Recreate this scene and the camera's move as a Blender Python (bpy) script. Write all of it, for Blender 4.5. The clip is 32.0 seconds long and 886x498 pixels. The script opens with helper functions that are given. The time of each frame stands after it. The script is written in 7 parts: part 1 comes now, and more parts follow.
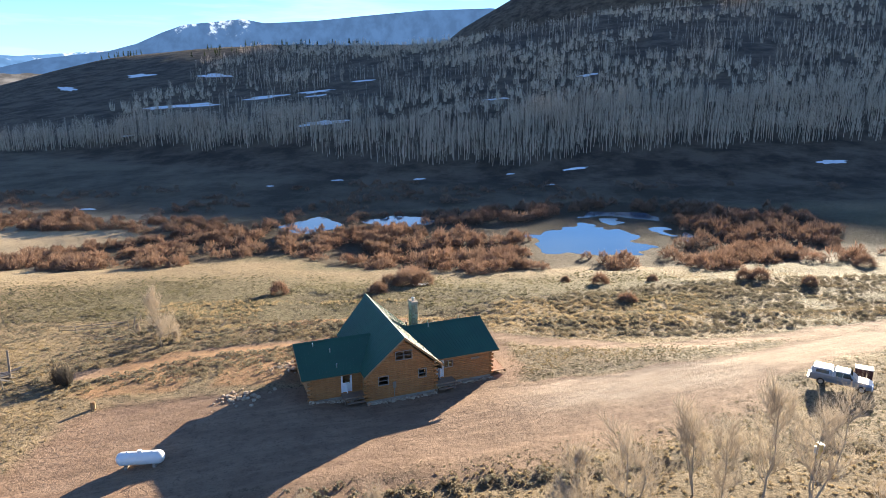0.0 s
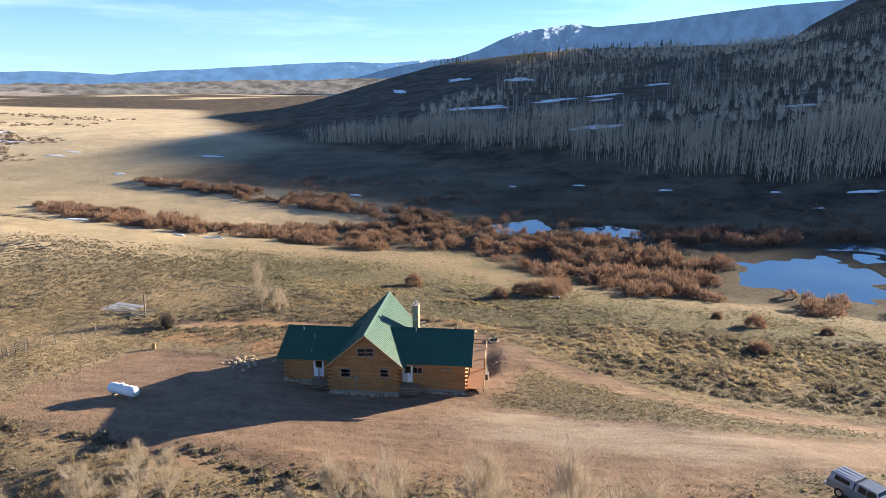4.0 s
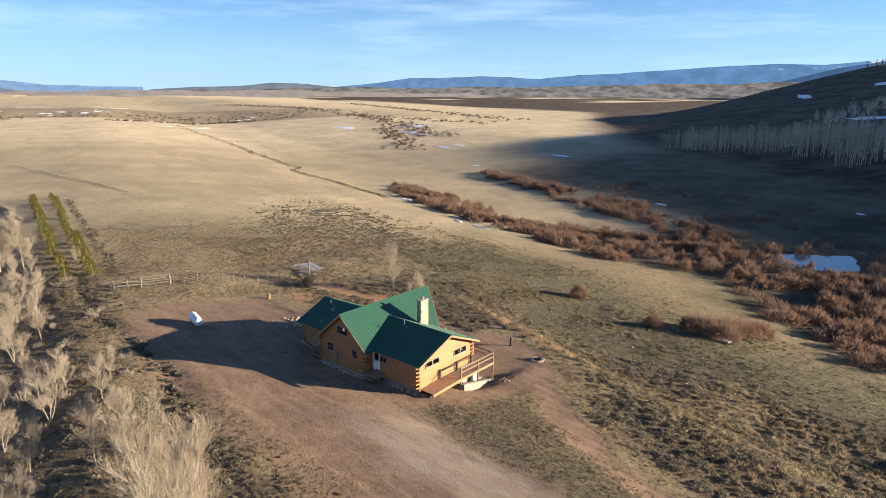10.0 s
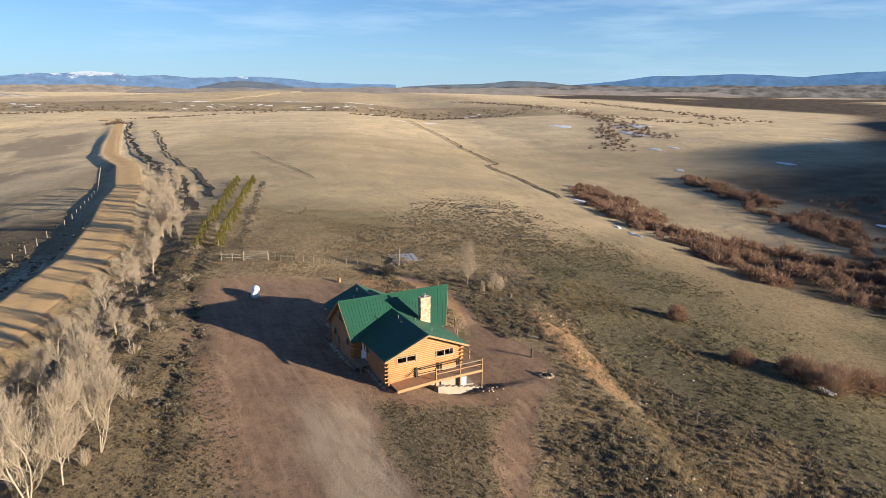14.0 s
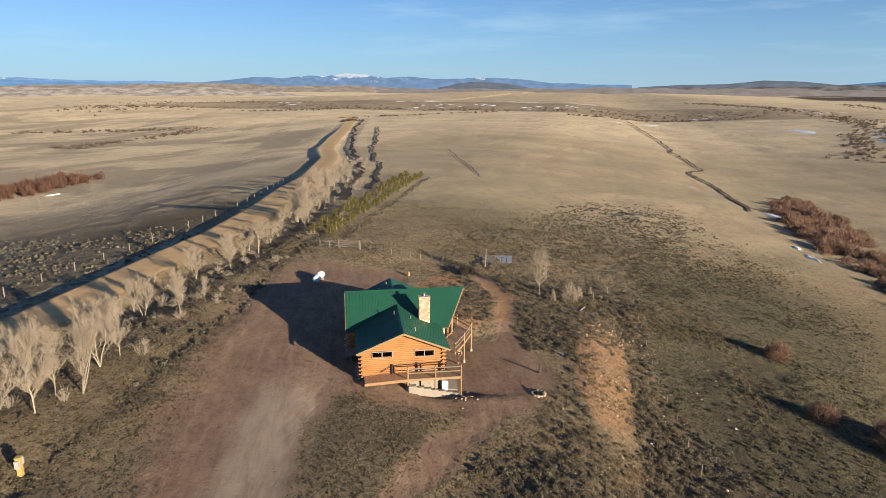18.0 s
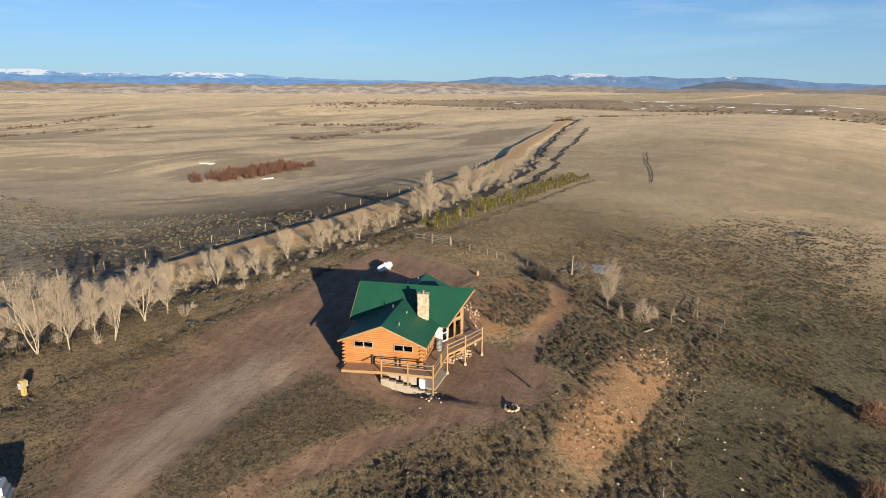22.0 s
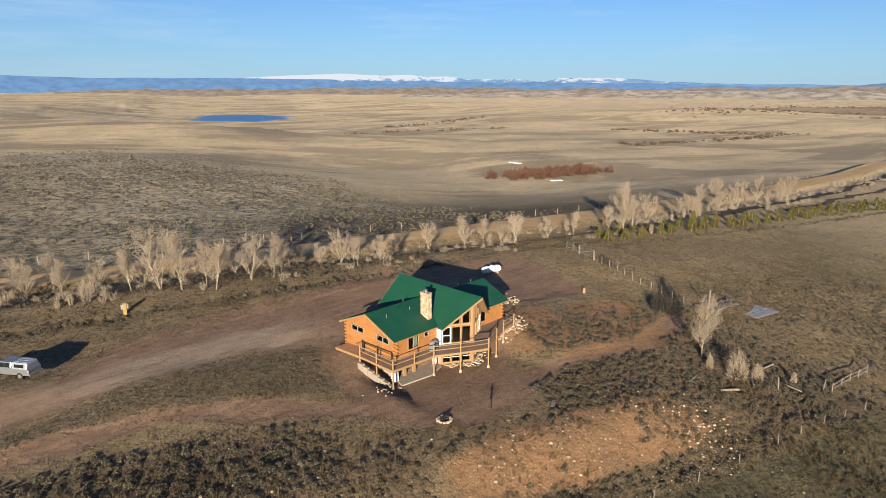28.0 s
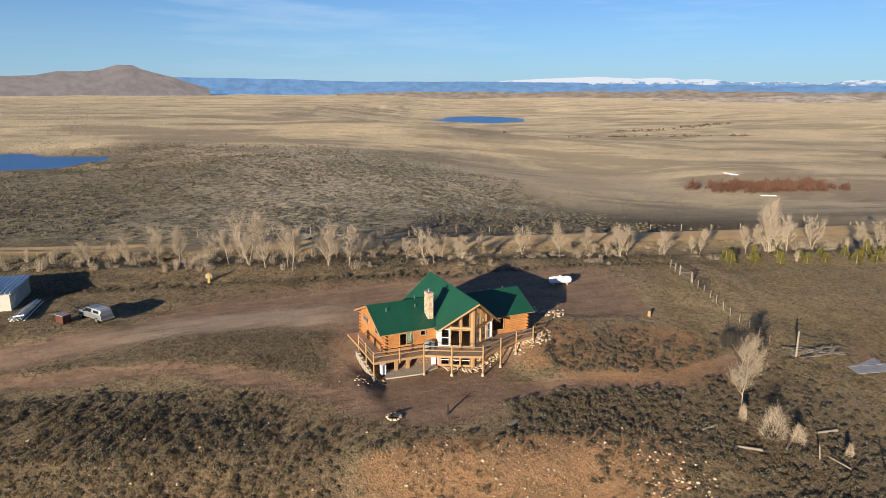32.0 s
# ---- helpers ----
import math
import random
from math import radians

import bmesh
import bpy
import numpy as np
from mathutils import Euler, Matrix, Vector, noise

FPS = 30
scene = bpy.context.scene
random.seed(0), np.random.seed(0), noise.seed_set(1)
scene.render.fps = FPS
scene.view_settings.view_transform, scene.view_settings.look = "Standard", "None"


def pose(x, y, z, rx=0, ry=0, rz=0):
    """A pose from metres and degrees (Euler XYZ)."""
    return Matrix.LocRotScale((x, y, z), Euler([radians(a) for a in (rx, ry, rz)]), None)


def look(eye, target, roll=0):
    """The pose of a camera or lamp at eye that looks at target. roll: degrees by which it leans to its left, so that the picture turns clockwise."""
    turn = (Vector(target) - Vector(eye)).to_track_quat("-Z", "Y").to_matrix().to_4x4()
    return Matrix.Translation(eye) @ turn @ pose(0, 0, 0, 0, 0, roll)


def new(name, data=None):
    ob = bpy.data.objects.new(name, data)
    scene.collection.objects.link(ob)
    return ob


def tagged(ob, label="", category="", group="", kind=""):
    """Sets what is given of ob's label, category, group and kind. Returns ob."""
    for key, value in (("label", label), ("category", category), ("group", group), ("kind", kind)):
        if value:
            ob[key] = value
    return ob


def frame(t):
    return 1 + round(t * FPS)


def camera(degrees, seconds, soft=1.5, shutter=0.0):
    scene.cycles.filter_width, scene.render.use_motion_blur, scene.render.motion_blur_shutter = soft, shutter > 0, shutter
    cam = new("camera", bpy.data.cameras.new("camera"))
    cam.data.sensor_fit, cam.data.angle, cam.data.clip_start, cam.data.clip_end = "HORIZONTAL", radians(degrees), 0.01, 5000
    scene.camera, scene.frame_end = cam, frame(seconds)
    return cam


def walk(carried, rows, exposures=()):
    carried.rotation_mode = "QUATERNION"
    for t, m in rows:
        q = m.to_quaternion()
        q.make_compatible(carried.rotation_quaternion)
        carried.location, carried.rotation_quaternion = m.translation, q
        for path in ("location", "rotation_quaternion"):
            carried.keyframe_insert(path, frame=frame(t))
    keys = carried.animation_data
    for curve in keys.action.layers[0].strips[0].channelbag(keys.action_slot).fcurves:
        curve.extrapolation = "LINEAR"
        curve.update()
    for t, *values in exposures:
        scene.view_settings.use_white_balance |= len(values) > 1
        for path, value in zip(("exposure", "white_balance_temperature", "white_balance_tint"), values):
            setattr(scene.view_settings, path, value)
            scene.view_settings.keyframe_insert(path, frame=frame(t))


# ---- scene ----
cam = camera(69.01, 32.0, 0.6)
# seconds, then x, y, z in metres and the three turns in degrees
ROWS = [
    (0.0, -0.01, 0.00, 28.01, 75.46, -0.01, -0.85),
    (0.5, 4.22, 0.14, 28.09, 75.50, -0.00, 2.96),
    (1.0, 8.38, 0.54, 28.15, 75.54, 0.01, 6.75),
    (1.5, 12.37, 1.17, 28.22, 75.58, 0.02, 10.42),
    (2.0, 16.18, 2.02, 28.27, 75.62, 0.03, 13.96),
    (2.5, 19.81, 3.07, 28.32, 75.66, 0.03, 17.38),
    (3.0, 23.26, 4.28, 28.35, 75.69, 0.03, 20.70),
    (3.5, 26.53, 5.62, 28.37, 75.71, 0.03, 23.88),
    (4.0, 29.43, 7.35, 28.37, 75.73, 0.03, 26.93),
    (4.5, 32.30, 9.09, 28.37, 75.75, 0.02, 29.98),
    (5.0, 35.17, 10.84, 28.35, 75.77, 0.01, 33.02),
    (5.5, 38.02, 12.58, 28.31, 75.79, -0.01, 36.06),
    (6.0, 40.61, 14.72, 28.27, 75.81, -0.02, 39.07),
    (6.5, 43.10, 16.97, 28.22, 75.84, -0.04, 42.08),
    (7.0, 45.47, 19.35, 28.16, 75.87, -0.06, 45.07),
    (7.5, 47.68, 21.77, 28.10, 75.90, -0.08, 48.04),
    (8.0, 49.75, 24.27, 28.04, 75.94, -0.10, 50.94),
    (8.5, 51.64, 26.74, 27.98, 75.97, -0.13, 53.76),
    (9.0, 53.35, 29.26, 27.93, 75.99, -0.15, 56.54),
    (9.5, 54.88, 31.82, 27.88, 76.01, -0.18, 59.23),
    (10.0, 56.28, 34.43, 27.85, 76.01, -0.21, 61.89),
    (10.5, 57.53, 37.05, 27.83, 76.00, -0.25, 64.51),
    (11.0, 58.63, 39.71, 27.82, 75.98, -0.28, 67.09),
    (11.5, 59.60, 42.41, 27.83, 75.94, -0.32, 69.64),
    (12.0, 60.44, 45.15, 27.84, 75.91, -0.35, 72.18),
    (12.5, 61.15, 47.95, 27.85, 75.86, -0.38, 74.72),
    (13.0, 61.75, 50.77, 27.87, 75.82, -0.40, 77.29),
    (13.5, 62.28, 53.59, 27.89, 75.78, -0.41, 79.83),
    (14.0, 62.68, 56.47, 27.90, 75.75, -0.41, 82.39),
    (14.5, 63.00, 59.38, 27.91, 75.73, -0.41, 84.93),
    (15.0, 62.84, 62.27, 27.92, 75.72, -0.39, 87.46),
    (15.5, 62.69, 65.17, 27.92, 75.71, -0.36, 90.00),
    (16.0, 62.55, 68.06, 27.91, 75.71, -0.34, 92.54),
    (16.5, 62.40, 70.95, 27.91, 75.70, -0.31, 95.09),
    (17.0, 62.04, 73.77, 27.90, 75.70, -0.29, 97.60),
    (17.5, 61.55, 76.57, 27.89, 75.69, -0.28, 100.09),
    (18.0, 60.95, 79.32, 27.88, 75.68, -0.27, 102.57),
    (18.5, 60.18, 82.06, 27.88, 75.66, -0.28, 105.07),
    (19.0, 59.32, 84.75, 27.87, 75.63, -0.29, 107.56),
    (19.5, 58.30, 87.48, 27.87, 75.61, -0.31, 110.12),
    (20.0, 57.19, 90.12, 27.86, 75.58, -0.34, 112.63),
    (20.5, 55.94, 92.79, 27.86, 75.56, -0.36, 115.22),
    (21.0, 54.63, 95.40, 27.86, 75.54, -0.37, 117.78),
    (21.5, 53.18, 98.02, 27.86, 75.53, -0.38, 120.38),
    (22.0, 51.66, 100.56, 27.87, 75.53, -0.37, 122.97),
    (22.5, 50.03, 103.07, 27.87, 75.55, -0.34, 125.55),
    (23.0, 48.29, 105.48, 27.88, 75.57, -0.30, 128.16),
    (23.5, 46.43, 107.81, 27.88, 75.60, -0.26, 130.77),
    (24.0, 44.48, 110.10, 27.89, 75.64, -0.20, 133.38),
    (24.5, 42.42, 112.32, 27.90, 75.68, -0.15, 136.02),
    (25.0, 40.23, 114.40, 27.90, 75.72, -0.10, 138.65),
    (25.5, 37.90, 116.45, 27.91, 75.75, -0.07, 141.30),
    (26.0, 35.30, 118.14, 27.91, 75.78, -0.04, 144.00),
    (26.5, 32.64, 119.85, 27.90, 75.79, -0.03, 146.75),
    (27.0, 29.93, 121.59, 27.90, 75.80, -0.03, 149.53),
    (27.5, 27.19, 123.34, 27.89, 75.81, -0.05, 152.34),
    (28.0, 24.24, 124.81, 27.88, 75.81, -0.06, 155.19),
    (28.5, 21.23, 126.17, 27.86, 75.82, -0.08, 158.03),
    (29.0, 18.41, 127.26, 27.84, 75.83, -0.10, 160.64),
    (29.5, 15.39, 128.25, 27.82, 75.85, -0.11, 163.39),
    (30.0, 12.35, 129.08, 27.79, 75.88, -0.12, 166.11),
    (30.5, 9.32, 129.73, 27.76, 75.92, -0.12, 168.77),
    (31.0, 6.24, 130.21, 27.73, 75.96, -0.12, 171.47),
    (31.5, 3.15, 130.54, 27.70, 76.00, -0.12, 174.14),
    (32.0, 0.06, 130.67, 27.66, 76.05, -0.12, 176.81),
]
walk(cam, [(t, pose(x, y, z, a, b, c)) for t, x, y, z, a, b, c in ROWS],
     [(0, 2.3), (3, 2.1), (6, 1.95), (10, 1.68), (14, 1.4), (18, 1.16), (32, 1.08)])

# ---- light: a low sun and a clear sky ----
SUN_AZ, SUN_EL = 31.5, 11.1
world = bpy.data.worlds.new("sky")
scene.world = world
world.use_nodes = True
wn, wl = world.node_tree.nodes, world.node_tree.links
wn.clear()
sky = wn.new("ShaderNodeTexSky")
sky.sky_type, sky.sun_disc = "NISHITA", False
sky.sun_elevation, sky.sun_rotation = radians(SUN_EL), radians(SUN_AZ)
sky.altitude, sky.air_density, sky.dust_density, sky.ozone_density = 2400, 1.0, 0.2, 3.0
back = wn.new("ShaderNodeBackground")
back.inputs["Strength"].default_value = 0.051
wout = wn.new("ShaderNodeOutputWorld")
tint = wn.new("ShaderNodeMix")
tint.data_type, tint.blend_type = "RGBA", "MULTIPLY"
tint.inputs["Factor"].default_value, tint.inputs["B"].default_value = 1.0, (0.745, 0.955, 1.19, 1)
wl.new(sky.outputs[0], tint.inputs["A"])
# thin high cloud in long streaks
tc = wn.new("ShaderNodeTexCoord")
mp = wn.new("ShaderNodeMapping")
mp.inputs["Scale"].default_value = (1.0, 1.0, 9.0)
cl = wn.new("ShaderNodeTexNoise")
cl.inputs["Scale"].default_value, cl.inputs["Detail"].default_value, cl.inputs["Roughness"].default_value = 3.2, 6, 0.6
cr = wn.new("ShaderNodeMapRange")
cr.inputs["From Min"].default_value, cr.inputs["From Max"].default_value, cr.inputs["To Max"].default_value = 0.5, 0.78, 0.42
cm = wn.new("ShaderNodeMix")
cm.data_type = "RGBA"
cm.inputs["B"].default_value = (6.6, 8.2, 9.4, 1)
wl.new(tc.outputs["Generated"], mp.inputs["Vector"])
wl.new(mp.outputs[0], cl.inputs["Vector"])
wl.new(cl.outputs["Fac"], cr.inputs["Value"])
wl.new(cr.outputs[0], cm.inputs["Factor"])
wl.new(tint.outputs["Result"], cm.inputs["A"])
# pale haze that thickens towards the horizon
hz = wn.new("ShaderNodeSeparateXYZ")
hr = wn.new("ShaderNodeMapRange")
hr.inputs["From Min"].default_value, hr.inputs["From Max"].default_value = 0.0, 0.16
hr.inputs["To Min"].default_value, hr.inputs["To Max"].default_value = 0.7, 0.0
hm = wn.new("ShaderNodeMix")
hm.data_type = "RGBA"
hm.inputs["B"].default_value = (3.2, 5.0, 6.9, 1)
wl.new(tc.outputs["Generated"], hz.inputs[0])
wl.new(hz.outputs["Z"], hr.inputs["Value"])
wl.new(hr.outputs[0], hm.inputs["Factor"])
wl.new(cm.outputs["Result"], hm.inputs["A"])
wl.new(hm.outputs["Result"], back.inputs["Color"])
wl.new(back.outputs[0], wout.inputs["Surface"])

lamp = bpy.data.lights.new("sun", "SUN")
lamp.energy, lamp.angle, lamp.color = 5.0, radians(0.4), (1.0, 0.865, 0.66)
sun = new("sun", lamp)
az, el = radians(SUN_AZ), radians(SUN_EL)
to_sun = Vector((math.sin(az) * math.cos(el), math.cos(az) * math.cos(el), math.sin(el)))
sun.matrix_world = look(to_sun * 400, (0, 0, 0))


# ---- materials ----
def rgb(r, g, b):
    return (r, g, b, 1.0)


class Nodes:
    """A short way to write node trees."""

    def __init__(self, name, rough=0.85, metal=0.0, spec=0.3):
        self.mat = bpy.data.materials.new(name)
        self.mat.use_nodes = True
        self.tree = self.mat.node_tree
        self.n, self.l = self.tree.nodes, self.tree.links
        self.bsdf = self.n["Principled BSDF"]
        self.bsdf.inputs["Roughness"].default_value = rough
        self.bsdf.inputs["Metallic"].default_value = metal
        self.bsdf.inputs["Specular IOR Level"].default_value = spec

    def put(self, sock, val):
        if isinstance(val, bpy.types.NodeSocket):
            self.l.new(val, sock)
        else:
            sock.default_value = val

    def coord(self, scale=(1, 1, 1), obj=False):
        src = self.n.new("ShaderNodeTexCoord").outputs["Object"] if obj else self.n.new("ShaderNodeNewGeometry").outputs["Position"]
        m = self.n.new("ShaderNodeMapping")
        m.inputs["Scale"].default_value = scale
        self.l.new(src, m.inputs["Vector"])
        return m.outputs[0]

    def noise(self, vec, scale, detail=4.0, rough=0.55, dist=0.0):
        t = self.n.new("ShaderNodeTexNoise")
        self.l.new(vec, t.inputs["Vector"])
        t.inputs["Scale"].default_value, t.inputs["Detail"].default_value = scale, detail
        t.inputs["Roughness"].default_value, t.inputs["Distortion"].default_value = rough, dist
        return t.outputs["Fac"]

    def step(self, val, lo, hi, a=0.0, b=1.0):
        m = self.n.new("ShaderNodeMapRange")
        self.put(m.inputs["Value"], val)
        m.inputs["From Min"].default_value, m.inputs["From Max"].default_value = lo, hi
        m.inputs["To Min"].default_value, m.inputs["To Max"].default_value = a, b
        return m.outputs[0]

    def math(self, op, a, b=0.0):
        m = self.n.new("ShaderNodeMath")
        m.operation = op
        self.put(m.inputs[0], a)
        self.put(m.inputs[1], b)
        return m.outputs[0]

    def mix(self, fac, a, b):
        m = self.n.new("ShaderNodeMix")
        m.data_type = "RGBA"
        self.put(m.inputs["Factor"], fac)
        self.put(m.inputs["A"], a)
        self.put(m.inputs["B"], b)
        return m.outputs["Result"]

    def random(self):
        return self.n.new("ShaderNodeObjectInfo").outputs["Random"]

    def island(self):
        return self.n.new("ShaderNodeNewGeometry").outputs["Random Per Island"]

    def attr(self, name):
        a = self.n.new("ShaderNodeAttribute")
        a.attribute_name = name
        s = self.n.new("ShaderNodeSeparateColor")
        self.l.new(a.outputs["Color"], s.inputs[0])
        return s.outputs

    def bump(self, height, strength=0.3, dist=0.02):
        b = self.n.new("ShaderNodeBump")
        b.inputs["Strength"].default_value, b.inputs["Distance"].default_value = strength, dist
        self.l.new(height, b.inputs["Height"])
        self.l.new(b.outputs[0], self.bsdf.inputs["Normal"])

    def colour(self, c):
        self.put(self.bsdf.inputs["Base Color"], c)
        return self.mat


def simple(name, a, b, scale=3.0, rough=0.8, metal=0.0, bump=0.2, stretch=(1, 1, 1), obj=True, spec=0.3):
    """Two tones mixed by noise at two sizes, a little different from piece to piece."""
    k = Nodes(name, rough, metal, spec)
    v = k.coord(stretch, obj)
    n1, n2 = k.noise(v, scale, 5), k.noise(v, scale * 7, 3)
    f = k.math("ADD", k.math("MULTIPLY", k.step(n1, 0.3, 0.7), 0.6), k.math("MULTIPLY", k.step(n2, 0.3, 0.7), 0.4))
    f = k.math("ADD", f, k.step(k.random(), 0, 1, -0.25, 0.25))
    if bump:
        k.bump(n2, bump, 0.02)
    return k.colour(k.mix(f, rgb(*a), rgb(*b)))


# ---- ground ----
def smooth(a, b, v):
    t = np.clip((v - a) / (b - a), 0, 1)
    return t * t * (3 - 2 * t)


HASH = np.random.RandomState(7).rand(256, 256)


def vnoise(x, y, size, seed=0):
    """Soft value noise, 0 to 1."""
    u, v = np.asarray(x) / size + 17.3 * seed, np.asarray(y) / size + 9.1 * seed
    i, j = np.floor(u).astype(int), np.floor(v).astype(int)
    fu, fv = u - i, v - j
    fu, fv = fu * fu * (3 - 2 * fu), fv * fv * (3 - 2 * fv)
    h = lambda a, b: HASH[a % 256, b % 256]
    return (h(i, j) * (1 - fu) + h(i + 1, j) * fu) * (1 - fv) + (h(i, j + 1) * (1 - fu) + h(i + 1, j + 1) * fu) * fv


def line_dist(x, y, pts):
    """Distance to a polyline, and how far along it (0 to 1)."""
    best = np.full(np.shape(x), 1e9)
    where = np.zeros(np.shape(x))
    total = sum(math.dist(a, b) for a, b in zip(pts, pts[1:]))
    run = 0.0
    for (ax, ay), (bx, by) in zip(pts, pts[1:]):
        dx, dy = bx - ax, by - ay
        n = math.hypot(dx, dy)
        t = np.clip(((x - ax) * dx + (y - ay) * dy) / (n * n), 0, 1)
        d = np.hypot(x - ax - t * dx, y - ay - t * dy)
        near = d < best
        best = np.where(near, d, best)
        where = np.where(near, (run + t * n) / total, where)
        run += n
    return best, where


ROAD = [(400, 44), (120, 28), (41, 20.2), (0, 16), (-28, 14), (-48, 12.2), (-82, 3.7), (-115, -6), (-150, -14.5), (-235, -43), (-310, -76), (-382, -100), (-670, -190), (-760, -240)]
DRIVE = [(-24, 44), (-8, 46.5), (6, 51), (16, 54.5), (24, 56), (34, 61), (55, 70), (130, 104)]
TRACK = [(60, 76), (40, 69.5), (24.5, 66.8), (14, 69.5), (4, 74), (-6, 73), (-14, 70.5), (-28, 69), (-38, 64)]
DITCH = [(60, 47), (25, 42), (4, 39), (-7, 38.5), (-19, 35.5), (-33, 31.5), (-55, 30)]
CREST = [(-30, 76), (-24, 79), (-14, 83.5), (-4, 83), (6, 84), (22, 86), (60, 88)]
# how far down from the bench to the creek flats the ground has come, by y
BENCH_Y = [38, 60, 70, 76, 80, 81.5, 85.5, 89, 95, 108, 116, 140, 152]
BENCH_G = [0, 0.03, 0.13, 0.18, 0.195, 0.215, 0.40, 0.45, 0.48, 0.54, 0.66, 0.93, 1.0]
WEST_Y = [36, 50, 63, 74, 91, 108, 125, 140, 155]
WEST_G = [0, 0.08, 0.18, 0.28, 0.40, 0.52, 0.70, 0.84, 1.0]
TOE_X = [-900, -600, -351, -139, 0, 150, 600, 1500]
TOE_Y = [900, 640, 450, 325, 262, 236, 230, 300]
TOP_X = [-760, -690, -640, -550, -464, -393, -280, -160, -47, 36, 126, 190, 400, 800, 1600]
TOP_Z = [0, 6, 36, 68, 80, 87, 94, 88, 77, 77, 92, 106, 118, 126, 130]


# height of the south-eastern mountain along its length
SHADE_Q = [-1200, -900, -739, -666, -555, -500, -400, -300, -176, -100, 0, 1000, 1700]
SHADE_H = [0, 250, 328, 333, 350, 358, 354, 352, 349, 345, 342, 340, 0]

PONDS = [  # x, y, half width, half depth, level
    (-36, 193, 9, 11, -14.2), (-10, 197, 10, 7, -14.2), (17, 180, 7, 9, -13.6), (51, 177, 20, 22, -12.0), (41, 163, 14, 17, -12.0),
    (196, -150, 62, 34, -3.0), (-138, -1075, 70, 150, -26.6)]


def pond_depth(x, y, p):
    """Below 1 inside the pond, with an uneven shore."""
    r = min(p[2], p[3])
    return np.hypot((x - p[0]) / p[2], (y - p[1]) / p[3]) + (vnoise(x, y, r * 0.55, 11) - 0.5) * 0.7 + (vnoise(x, y, r * 0.2, 12) - 0.5) * 0.35


def curve(v, xs, ys):
    """A soft line through the points."""
    w = max((xs[-1] - xs[0]) / 60, 1e-6)
    return sum(np.interp(v + k * w, xs, ys) for k in (-2, -1, 0, 1, 2)) / 5


def scarp(x, y):
    r = np.hypot(x, y - 60) + 260 * (vnoise(x, y, 420, 13) - 0.5) + 60 * (vnoise(x, y, 90, 14) - 0.5)
    side = smooth(-200, -520, x) * smooth(700, 250, y) * smooth(-850, -550, y)
    return smooth(1000, 1250, r) * side, smooth(960, 1010, r) * smooth(1330, 1240, r) * side


DRIVE_X = [-34, -28, -14, 0, 10, 17, 23, 28.6, 33, 45, 70, 130]
DRIVE_N = [38, 37.5, 38.5, 42, 45, 47.2, 49.5, 52.5, 56.5, 62.5, 74, 101]
DRIVE_S = [52, 54, 56, 58, 57, 58.2, 59.8, 61.6, 63.6, 69, 80, 108]


def in_drive(x, y, soft=1.5, grow=0.0):
    """1 on the dirt drive and the front yard."""
    lo, hi = np.interp(x, DRIVE_X, DRIVE_N) - grow, np.interp(x, DRIVE_X, DRIVE_S) + grow
    return smooth(-soft, soft, y - lo) * smooth(soft * 0.7, -soft * 0.7, y - hi) * smooth(-36, -28, x) * smooth(140, 120, x)


